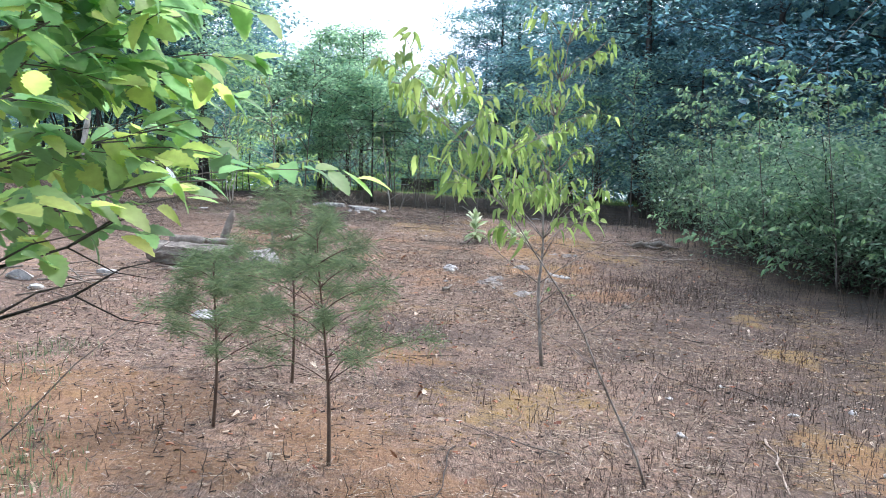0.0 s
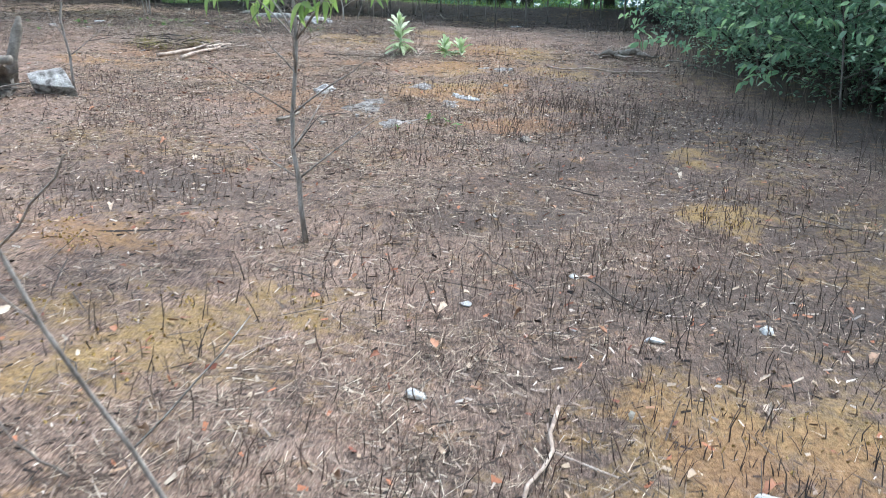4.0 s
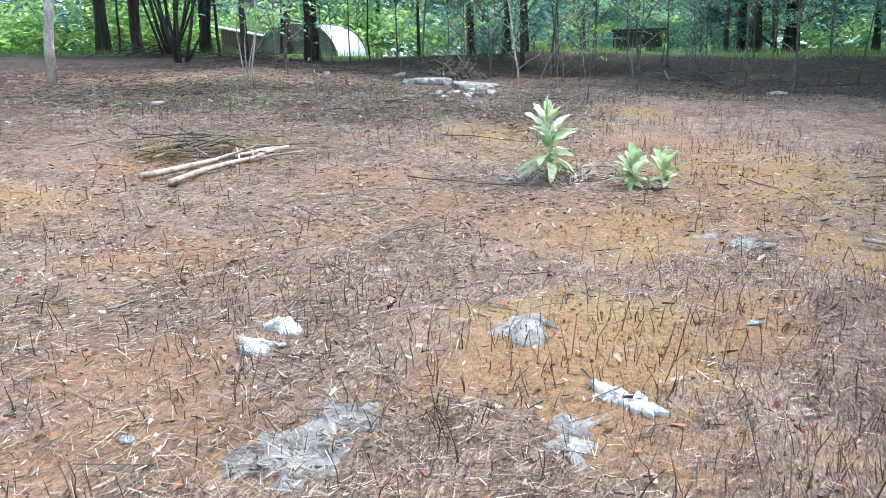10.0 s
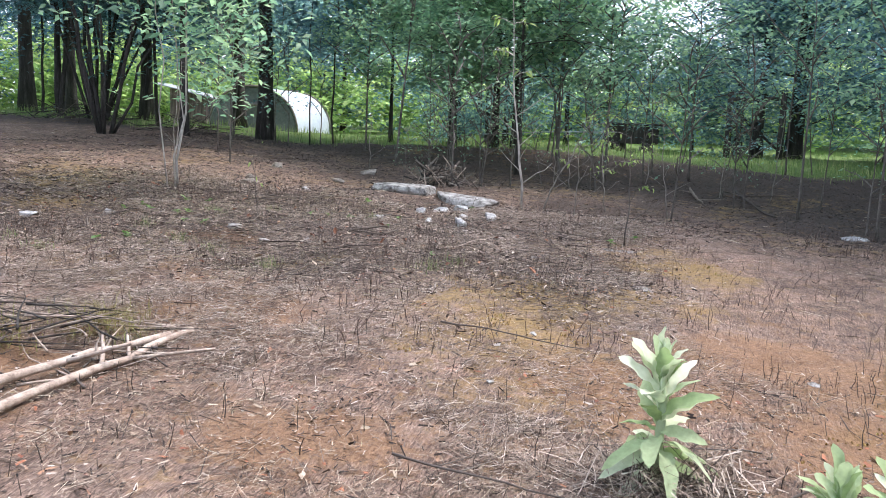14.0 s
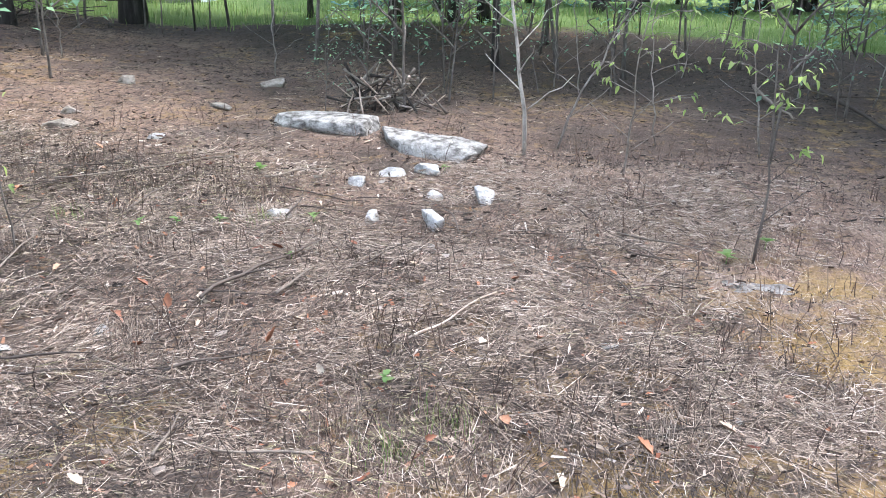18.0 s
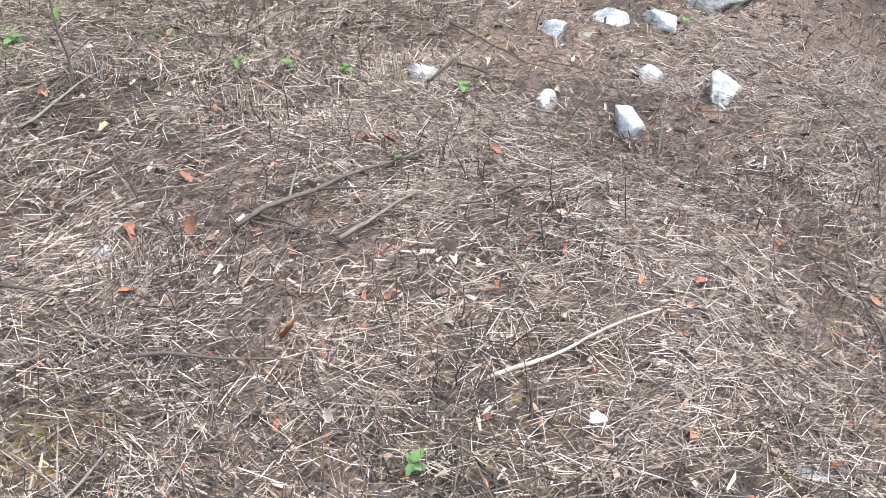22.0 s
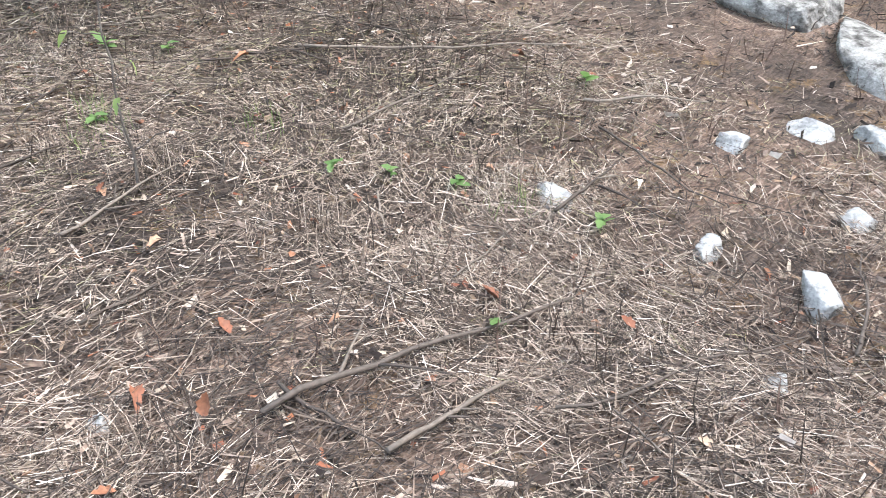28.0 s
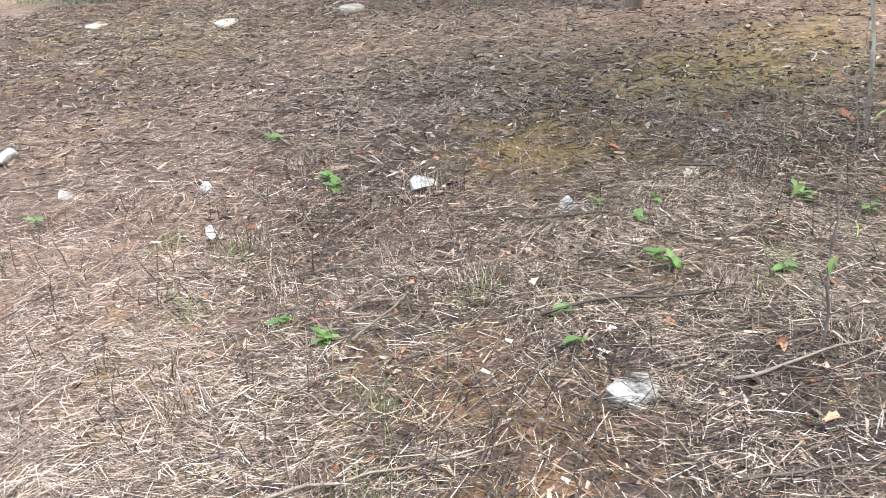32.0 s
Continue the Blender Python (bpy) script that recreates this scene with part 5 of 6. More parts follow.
for x, y, s, r, p in ((6.2, 26.6, 0.95, 30, T_TALL2), (5.6, 23.6, 0.95, 160, T_TALL), (7.3, 25.8, 1.1, 220, T_TALL2), (5.2, 28.8, 0.95, 75, T_TALL2), (3.0, 36, 1.05, 115, T_TALL2), (2.1, 35.6, .9, 70, T_TALL), (1.7, 37.5, .78, 200, T_TALL2), (8.2, 21.0, 1.05, 300, T_TALL2), (9.0, 17.4, 1.05, 40, T_TALL2), (9.8, 13.2, 1.1, 95, T_TALL2),
                      (10.5, 9.0, 1.0, 185, T_TALL2), (11.5, 19.5, 1.15, 15, T_BACK), (13, 14, 1.2, 210, T_BACK), (10.5, 4.5, 1.0, 70, T_BACK), (10.5, -1, 1.05, 120, T_BACK), (6.4, 28.5, 1.1, 330, T_TALL),
                      (11, 25, 1.2, 150, T_BACK), (-16.5, 21.5, 1.0, 310, T_TALL), (-19, 15.5, 1.1, 190, T_BACK), (-19, 9, 1.0, 40, T_BACK),
                      (-18, 2, 1.1, 130, T_BACK), (-15, -7, 1.0, 220, T_BACK), (-5, -15, 1.1, 300, T_BACK), (4, -15, 1.1, 25, T_BACK), (11, -9, 1.0, 115, T_BACK), (-23, 45, 1.2, 66, T_BACK)):
    place(p, x, y, s, r)
for x, y, s, r, p in ((1.85, 22.4, 1.05, 30, T_SLIM), (2.5, 21.0, 1.0, 200, T_SLIM), 
                      (3.0, 22.2, 1.0, 50, T_SLIM), (3.6, 20.8, 0.9, 10, T_SLIM2), (4.3, 19.6, 1.1, 300, T_SLIM), (-5.6, 21.6, 0.9, 45, T_TWIG), (-6.4, 22.6, 1.0, 135, T_TWIG)):
    place(p, x, y, s, r)
for x, y, s, r in ((-12.6, 29.5, 1.0, 40), (-9.4, 28.4, .9, 150), (-16.5, 31.5, 1.05, 260)):
    place(T_DARK, x, y, s, r)
for x, y, s, r in ((-3.2, 24.3, 1.0, 10), (-0.7, 24.0, 1.05, 120), (0.5, 24.6, .9, 200), (-4.9, 24.9, .95, 300), (-1.6, 25.0, 1.1, 250), (4.4, 24.2, 1.0, 340)):
    place(T_UNDER, x, y, s, r)
for x, y, s, r in ((-19, 46, 1.3, 0), (-7.2, 39, 1.1, 70), (-4.8, 35.5, 1.1, 140), (-3.4, 38, 1.0, 30), (-1.6, 38, .62, 200), (0.4, 38.5, .6, 90), (1.6, 37, .75, 20), (3.2, 36, 1.15, 160), (5.2, 35, 1.2, 280), (7.5, 33, 1.25, 50), (7.0, 32.0, 1.1, 230),
                   (9.5, 29.5, 1.3, 10), (-14, 45, 1.4, 300), (-4.6, 32.5, 0.95, 110), (6.2, 20.6, 0.85, 340), (6.6, 26.5, 1.05, 15)):
    place(T_FILL, x, y, s, r)
rngb = np.random.RandomState(19)
for k in range(19):
    place(T_TWIG, rngb.uniform(-3.2, 3.4), rngb.uniform(21.0, 23.4), rngb.uniform(0.35, 0.95), rngb.uniform(0, 360), tilt=rngb.normal(0, 10))
rngs = np.random.RandomState(12)
for k in range(28):
    x, y = rngs.uniform(-8, 5), rngs.uniform(22.3, 26.5)
    place(T_SLIM if k % 2 else T_SLIM2, x, y, rngs.uniform(0.6, 1.25), rngs.uniform(0, 360), tilt=rngs.normal(0, 6))


def clump_tree(name, label, x, y, n, H, seed, r=0.05, leafs=5000, bark=None, leafm=None, size=.19):
    """Several stems from one root, leaning apart, under one crown."""
    rng = np.random.RandomState(seed)
    ob = thing(name, label, "tree", G(x, y))
    cs = []
    for k in range(n):
        az, out = k * 6.28 / n + rng.normal(0, 0.3), rng.uniform(0.5, 2.6) * (0.14 if n < 4 else 1)
        s = np.linspace(0, 1, 9)
        p = np.column_stack([np.cos(az) * ((0.05 if n < 4 else .12) + out * s ** 1.05), np.sin(az) * ((0.05 if n < 4 else .12) + out * s ** 1.05), s * H * rng.uniform(0.75, 1.0) - 0.1]) + rng.normal(0, 0.03, (9, 3))
        part("stem", tube_mesh("stem", [tube(p, r * rng.uniform(0.6, 1.2) * (1 - 0.75 * s), 7)]), bark or M_BARK, ob)
        cs += [p[j] + rng.normal(0, .5, 3) for j in range(5 if n < 4 else 4, 9) for _ in range(4)]
    part("crown", crown_mesh(rng, cs, 0.36, leafs, size), leafm or M_LEAF_DARK, ob)
    return ob


clump_tree("multi_stem_tree", "clump of dark leaning stems under one crown", -11.0, 25.7, 13, 6.2, 21, 0.04, 14000, leafm=M_LEAF_SHADED, size=.12)
clump_tree("multi_stem_tree", "dark leaning stems before the wooden shed", -9.1, 23.5, 6, 5.8, 22, 0.042, 8000, leafm=M_LEAF_SHADED, size=.12)
for x, y, n, r, sd in ((-13.5, 26.9, 1, .045, 25), (-12.5, 26.4, 2, .075, 26), (-10.75, 26.8, 1, .06, 27), (-10.15, 26.3, 1, .055, 28), (-6.2, 25.2, 1, .022, 29), (-5.9, 25.6, 1, .025, 30)):
    clump_tree("slender_tree", "thin dark-stemmed tree at the edge of the field", x, y, n, 5.6, sd, r, 2600, size=.13)
clump_tree("slender_tree", "pale slender trunk at the edge of the slope", -8.05, 18.75, 1, 5.6, 24, 0.075, 2600, M_WHITEBARK, M_LEAF, .13)
clump_tree("multi_stem_tree", "pale triple-stemmed slender tree in the clearing", -4.76, 19.0, 3, 4.3, 23, 0.015, 4200, M_WHITEBARK, M_LEAF_BRIGHT, .115)


# ---------------------------------------------------------------- bushes on the right
def bush_proto(seed, R, H, n, size, mat, label):
    rng = np.random.RandomState(seed)
    ob = thing("bush", label, "bush", (0, 0, -200), group="bushes along the clearing")
    cs = []
    for k in range(16):
        az, out = rng.uniform(0, 6.28), R * rng.uniform(0.3, 1.0)
        hh = H * rng.uniform(0.55, 1.0) * (1 - 0.35 * (out / R) ** 2)
        s = np.linspace(0, 1, 7)
        p = np.column_stack([np.cos(az) * out * s ** 1.3, np.sin(az) * out * s ** 1.3, hh * s - 0.1]) + rng.normal(0, 0.03, (7, 3))
        part("stem", tube_mesh("stem", [tube(p, 0.022 * (1 - 0.8 * s), 5)]), M_BARK, ob)
        for j in range(2, 7):
            for q in range(3):
                e = p[j] + rng.normal(0, .28, 3) * np.array([1, 1, .8])
                cs.append(e)
    part("foliage", crown_mesh(rng, cs, 0.2, n, size, 0.45), mat, ob)
    return ob


B1 = bush_proto(31, 1.6, 2.9, 9000, .088, M_BUSH, "dense green leafy bush at the clearing's edge")
B2 = bush_proto(32, 1.5, 2.6, 8500, .083, M_BUSH, "tall tangled green bush with glossy leaves")
for x, y, s, r, p in ((5.5, 14.9, 1.0, 0, B1), (6.1, 12.3, 1.0, 80, B2), (7.0, 10.2, 1.05, 150, B1), (6.2, 17.0, 1.0, 220, B2), (7.9, 8.2, 1.0, 290, B1), (7.6, 14.2, 1.1, 40, B2), (8.4, 11.8, 1.15, 110, B1),
                      (8.8, 5.8, 1.0, 10, B2), (5.6, 19.2, 0.9, 130, B1), (5.1, 13.4, .8, 20, B2), (5.4, 11.5, .85, 240, B1), (6.1, 10.3, .85, 310, B2), (6.9, 8.8, .85, 70, B1), (-10.5, 18.2, 0.8, 60, B1), (-12, 14, 0.9, 10, B2)):
    place(p, x, y, s, r)


# ---------------------------------------------------------------- young trees near the start
def blade_mesh(name, L, W, curl=0.25, fold=0.2, teeth=0, shape=0.45, n=8, blunt=0.8):
    """One leaf along +x: a midrib and two halves, drooping, with a wavy margin."""
    v, f = [], []
    for i in range(n + 1):
        t = i / n
        w = W * 0.5 * math.sin(math.pi * min(1, t ** shape * 0.98 + 0.01)) ** blunt
        if teeth and 0.1 < t < 0.97:
            w *= 1 + teeth * (0.22 if i % 2 else -0.12)
        if t > 0.995:
            w = 0.001
        x, z = L * t, -curl * L * t * t
        v += [(x, -w, z + fold * w), (x, 0, z), (x, w, z + fold * w)]
    for i in range(n):
        a = 3 * i
        f += [(a, a + 3, a + 4, a + 1), (a + 1, a + 4, a + 5, a + 2)]
    me = np_mesh(name, v, f, True)
    return me


SMALL_LEAF = [blade_mesh("leaf", .046, .020, c, .3, 0, 0.7, 6) for c in (0.2, 0.5)]
OAK_LEAF = [blade_mesh("leaf", .106, .058, c, .22, 0.6, 0.85, 14) for c in (0.1, 0.25, 0.45)]
YOUNG_LEAF = [blade_mesh("leaf", .092, .030, c, .3, 0, 0.7, 8) for c in (0.3, 0.6, 0.9)]
for me in OAK_LEAF:
    me.materials.append(M_OAK)
for me in YOUNG_LEAF + SMALL_LEAF:
    me.materials.append(M_YOUNG)


FOLIAGE = {}
for src, stops in ((M_OAK, [(0.0, (0.13, 0.24, 0.125)), (0.55, (0.21, 0.34, 0.15)), (0.8, (0.33, 0.44, 0.16)), (1.0, (0.48, 0.54, 0.16))]), (M_YOUNG, [(0.0, (0.13, 0.20, 0.065)), (0.6, (0.22, 0.30, 0.095)), (1.0, (0.33, 0.40, 0.14))]), (M_BROAD, [(0.0, (0.10, 0.175, 0.105)), (0.6, (0.175, 0.28, 0.155)), (1.0, (0.32, 0.42, 0.215))])):
    FOLIAGE[src.name] = leaf_mat(src.name + "_mass", stops, 0.55, 0.4)


def leafy(ob, rng, p, d, meshes, n, along=True, droop=-25, smin=0.7, smax=1.15, rest=None, share=0.0, tilt=(34, 26)):
    """Leaves along the outer part of a twig, alternately to both sides."""
    p = np.asarray(p)
    m = len(p)
    for k in range(n):
        t = 0.35 + 0.65 * (k + 0.5) / n
        i = min(int(t * (m - 1)), m - 2)
        q = p[i] + (p[i + 1] - p[i]) * (t * (m - 1) - i)
        tan = p[i + 1] - p[i]
        az = math.degrees(math.atan2(tan[1], tan[0])) + (60 if k % 2 else -60) * (1 - 0.6 * t) + rng.normal(0, 38)
        q = q + rng.normal(0, .008, 3)
        me = meshes[rng.randint(len(meshes))]
        s = rng.uniform(smin, smax)
        m4 = Matrix.Translation(q) @ pose(0, 0, 0, rng.normal(0, tilt[0]), -droop + rng.normal(0, tilt[1]), az) @ Matrix.Scale(s, 4)
        if rest is not None and rng.rand() < share:
            co = np.zeros(len(me.vertices) * 3)
            me.vertices.foreach_get("co", co)
            mm = np.array(m4)
            rest.append((co.reshape(-1, 3) @ mm[:3, :3].T + mm[:3, 3], [tuple(pl.vertices) for pl in me.polygons]))
            continue
        leaf = new("leaf", me)
        leaf.parent = ob
        leaf.matrix_basis = m4


def young_tree(name, label, x, y, path, r0, branches, leaves, meshes, seed, bark, category="sapling", droop=-30, lo=0.4, reach=0.6, bare=0, side=None, tilt=(34, 26), rise=0.55):
    rng = np.random.RandomState(seed)
    ob = thing(name, label, category, G(x, y))
    p = np.array(path, float)
    t = np.linspace(0, 1, 14)
    q = np.column_stack([np.interp(t, np.linspace(0, 1, len(p)), p[:, k]) for k in range(3)]) + rng.normal(0, 0.008, (14, 3))
    q[0, 2] -= 0.05
    part("trunk", tube_mesh("trunk", [tube(q, r0 * (1 - 0.8 * t), 7, 0.03, rng)]), bark, ob)
    per = leaves // max(1, branches)
    rest, share = [], max(0.0, 1 - 280 / max(1, leaves))
    for k in range(bare):
        i = int(13 * (0.18 + (lo - 0.16) * k / bare))
        az, L = k * 2.4 + rng.uniform(0, 1), reach * rng.uniform(0.45, 0.85)
        s = np.linspace(0, 1, 5)
        b = q[i] + np.column_stack([np.cos(az) * s * L, np.sin(az) * s * L, L * 0.7 * s]) + rng.normal(0, .01, (5, 3)) * s[:, None]
        part("bare_twig", tube_mesh("bare_twig", [tube(b, np.linspace(r0 * 0.38, 0.002, 5), 4)]), bark, ob)
    for k in range(branches):
        h = lo + (0.98 - lo) * (k + rng.rand() * 0.6) / branches
        i = min(int(h * 13), 12)
        a = q[i]
        az = k * 2.4 + rng.normal(0, .5) if side is None else radians(rng.normal(*side))
        L = reach * rng.uniform(0.5, 1.1) * (1.15 - 0.6 * h)
        s = np.linspace(0, 1, 6)
        b = a + np.column_stack([np.cos(az) * s * L, np.sin(az) * s * L, L * (rise * s - 0.25 * s * s)]) + rng.normal(0, .012, (6, 3)) * s[:, None]
        limb = part("branch", tube_mesh("branch", [tube(b, np.linspace(r0 * 0.35, 0.002, 6), 5)]), bark, ob)
        leafy(limb, rng, b, None, meshes, per - 2 * (per // 3), droop=droop, rest=rest, share=share, tilt=tilt)
        for sgn in (-1, 1):
            if per < 4:
                break
            j, az2, L2 = rng.randint(2, 5), az + sgn * rng.uniform(.5, 1.1), L * rng.uniform(.35, .65)
            s2 = np.linspace(0, 1, 5)
            tw2 = b[j] + np.column_stack([np.cos(az2) * s2 * L2, np.sin(az2) * s2 * L2, L2 * (rng.uniform(-.15, .6) * s2 - 0.2 * s2 * s2)])
            part("twig", tube_mesh("twig", [tube(tw2, np.linspace(max(.0016, r0 * .14), 0.0012, 5), 4)]), bark, limb)
            leafy(limb, rng, tw2, None, meshes, per // 3, droop=droop, rest=rest, share=share, tilt=tilt)
    if rest:
        part("foliage", np_mesh("foliage", *join(rest), True), FOLIAGE.get(meshes[0].materials[0].name, meshes[0].materials[0]), ob)
    return ob


young_tree("young_tree", "upright young tree with hanging yellow-green leaves", 0.83, 6.85, [(0, 0, 0), (-0.04, 0, .5), (-0.02, 0.05, 1.1), (0.05, .1, 1.9), (0.2, .1, 2.85)], .015, 40, 540, YOUNG_LEAF, 41, M_PALEBARK, droop=-46, lo=0.46, reach=0.62, bare=8, tilt=(34, 26), rise=1.15)
young_tree("leaning_sapling", "thin leaning sapling with yellow-green leaves", 1.10, 4.36, [(0, 0, 0), (-0.2, -0.03, .42), (-0.38, -0.05, .85), (-0.74, -0.1, 1.41), (-1.05, 0.05, 1.86), (-1.4, 0.15, 2.26)], .0075, 24, 340, YOUNG_LEAF, 42, M_PALEBARK, droop=-46, lo=0.58, reach=0.5, bare=3, tilt=(34, 26), rise=0.9)
young_tree("young_tree", "small pale-stemmed sapling with green leaves", -2.05, 10.35, [(0, 0, 0), (-0.05, 0, .7), (-0.02, .05, 1.4), (-0.1, .1, 2.4)], .014, 16, 170, YOUNG_LEAF, 43, M_PALEBARK, lo=0.5, reach=0.8, bare=3)
oak = young_tree("oak_sapling", "broad-leaved oak sapling with scalloped leaves", -1.5, 2.1, [(0, 0, 0), (0.0, .05, .6), (0.03, .1, 1.2), (0.1, .1, 1.8), (0.2, .1, 2.5)], .014, 66, 1950, OAK_LEAF, 44, M_SAPBARK, droop=-8, lo=0.5, reach=1.1, bare=5, side=(-5, 60), tilt=(24, 20))

for k, pts in enumerate(([(-0.93, 1.69, 0.58), (-0.86, 1.95, 0.62), (-0.80, 2.20, 0.71)], [(-0.92, 1.69, 0.48), (-0.84, 1.94, 0.51), (-0.80, 2.14, 0.56)])):
    rngo = np.random.RandomState(90 + k)
    a = np.array([oak.location.x + 0.02, oak.location.y + 0.1, oak.location.z + 0.75 - 0.15 * k])
    p = np.vstack([[a, (a + np.array(pts[0])) / 2 + np.array([0, 0, -.06])], pts]) - np.array(oak.location)
    part("bare_branch", tube_mesh("bare_branch", [tube(p, np.linspace(.008, .002, 5), 5)] + [tube(np.array([p[j], p[j] + np.array([.09, .05, s * .06]), p[j] + np.array([.17, .1, s * .08])]), (.003, .002, .001), 4) for j, s in ((2, 1), (3, -1), (3, 1))]), M_BARK, oak)


BROAD_LEAF = [blade_mesh("leaf", .10, .048, c, .25, 0, 0.8, 6) for c in (0.2, 0.45, 0.75)]
for me in BROAD_LEAF:
    me.materials.append(M_BROAD)
for x, y, H, sd, rc, nl in ((4.75, 12.4, 3.2, 45, 1.3, 760), (5.1, 10.9, 3.0, 46, 1.25, 720), (4.6, 14.1, 2.7, 47, 1.1, 560), (4.9, 15.9, 2.8, 48, 1.0, 460), (5.9, 9.4, 3.0, 49, 1.25, 640)):
    young_tree("broadleaf_shrub", "overhanging shrub with broad green leaves", x, y, [(0, 0, 0), (-0.05, 0, .5), (-0.1, .03, 1.1), (-0.2, .05, H * .75), (-0.25, 0.05, H)], .013, 26, nl, BROAD_LEAF, sd, M_SAPBARK, "shrub", droop=-18, lo=0.1, reach=rc, bare=0)
young_tree("forked_sapling", "bare forked grey sapling beside the rock ledge", -1.3, 20.78, [(0, 0, 0), (-.03, 0, .4), (-.12, .05, .9), (-.2, .1, 1.6), (-.26, .1, 2.8)], .017, 6, 36, YOUNG_LEAF, 71, M_WHITEBARK, lo=0.75, reach=0.6, bare=7)
young_tree("leaning_sapling", "thin bare sapling leaning over the litter", -1.1, 21.1, [(0, 0, 0), (.12, .05, .25), (.3, .1, .6), (.45, .1, .9), (.62, .1, 1.3)], .011, 1, 0, BROAD_LEAF, 72, M_PALEBARK, lo=0.7, reach=0.5, bare=4)


young_tree("thin_sapling", "thin dark sapling with a few yellow-green leaves", 0.02, 19.0, [(0, 0, 0), (.03, 0, .4), (.0, .02, .9), (.06, .03, 1.5)], .0075, 11, 90, SMALL_LEAF, 73, M_SAPBARK, lo=0.42, reach=0.42, bare=3)
for k, (x, y, H, nb, nl) in enumerate(((-0.61, 20.21, 1.25, 7, 44), (-1.08, 23.06, 1.5, 4, 0), (-0.4, 21.35, 1.35, 7, 40), (0.32, 21.3, 1.5, 9, 70), (1.6, 23.5, 1.7, 6, 30), (-0.1, 24.15, 1.0, 4, 10),
                                       (-6.22, 22.66, 1.0, 3, 0), (-5.45, 20.1, 1.6, 4, 0), (-6.13, 21.14, 1.9, 5, 0), (0.94, 23.64, 1.4, 6, 36), (-1.32, 23.12, 1.2, 4, 0), (-3.97, 22.74, 1.2, 5, 16))):
    e = np.random.RandomState(500 + k).uniform(-.16, .16, 4) * H
    young_tree("thin_sapling", "thin pale sapling with scattered small leaves" if nl else "thin bare pale sapling in the litter", x, y, [(0, 0, 0), (e[0] * .3, e[1] * .3, H * .3), (e[0] * .5, e[1], H * .65), (e[0] + e[2], e[1] + e[3], H)], .0075, nb, nl, SMALL_LEAF, 520 + k, M_PALEBARK, lo=0.4, reach=0.4, bare=3)
stone(-2.06, 7.35, .13, .09, .07, 120, rz=15)
young_tree("thin_sapling", "thin bare sapling with a few small leaves", -3.2, 18.0, [(0, 0, 0), (-.01, 0, .3), (-.04, .02, .6), (-.07, .04, .92)], .005, 5, 15, SMALL_LEAF, 74, M_SAPBARK, lo=0.3, reach=0.22, bare=3)


def pine(x, y, H, seed, r0=0.016, lean=(0, 0)):
    """A young pine: bare lower stem, thin limbs with tufts of soft needles."""
    rng = np.random.RandomState(seed)
    ob = thing("pine_sapling", "small feathery young pine with a bare lower stem", "pine", G(x, y), group="young pines")
    t = np.linspace(0, 1, 12)
    q = np.column_stack([lean[0] * t + 0.015 * np.sin(5 * t), lean[1] * t, H * t - 0.04])
    part("trunk", tube_mesh("trunk", [tube(q, r0 * (1 - 0.8 * t), 7, .04, rng)]), M_PINEBARK, ob)
    tips = []
    for k in range(26):
        h = 0.40 + 0.6 * k / 26
        a = q[min(int(h * 11), 11)]
        az = k * 2.4 + rng.normal(0, .3)
        L = (0.56 * (1.3 - h) * rng.uniform(0.55, 1.25)) * H / 1.3 + 0.03
        s = np.linspace(0, 1, 6)
        b = a + np.column_stack([np.cos(az) * s * L, np.sin(az) * s * L, L * (0.75 * s - 0.35 * s * s)])
        part("branch", tube_mesh("branch", [tube(b, np.linspace(.0035, .0015, 6), 4)]), M_PINEBARK, ob)
        tips += [b[j] + (b[j + 1] - b[j]) * u for j in range(3, 5) for u in (0, .33, .66)] + [b[5]] * 2
    tips = np.array(tips + [q[j] for j in range(7, 12)])
    n = 5600
    k = rng.randint(0, len(tips), n)
    p = tips[k] + rng.normal(0, .02, (n, 3))
    d = rng.normal(0, 1, (n, 3)) + np.array([0, 0, .35])
    d /= np.linalg.norm(d, axis=1, keepdims=True)
    s = np.cross(d, rng.normal(0, 1, (n, 3)))
    s /= np.linalg.norm(s, axis=1, keepdims=True)
    L = rng.uniform(.045, .10, n)[:, None]
    v = np.stack([p - s * .0008, p + s * .0008, p + d * L * .6 + s * .0009 + np.array([0, 0, -.004]), p + d * L + np.array([0, 0, -.012])], 1).reshape(-1, 3)
    part("needles", np_mesh("needles", v, np.arange(n)[:, None] * 4 + np.array((0, 1, 2, 3))), M_NEEDLE, ob)
    return ob


pine(-0.55, 4.21, 1.30, 51, .012, (-0.06, 0)), pine(-1.26, 4.68, 1.02, 52, .011, (0.02, 0)), pine(-0.98, 5.57, 1.35, 53, .012, (0.0, 0))


# ---------------------------------------------------------------- mulleins
def woolly_leaf(L, W, curl):
    me = blade_mesh("leaf", L, W, curl, 0.35, 0, 1.15, 16, 0.55)
    for k, v in enumerate(me.vertices):            # wavy woolly margin
        if k % 3 != 1:
            v.co.z += 0.03 * math.sin(v.co.x * 17 + k % 3) * L
            v.co.y *= 1 + 0.09 * math.sin(v.co.x * 23 + 2 * (k % 3))
    return me


WOOL = [woolly_leaf(1, .34, c) for c in (0.12, 0.5, 1.05)]
for me in WOOL:
    me.materials.append(M_MULLEIN)


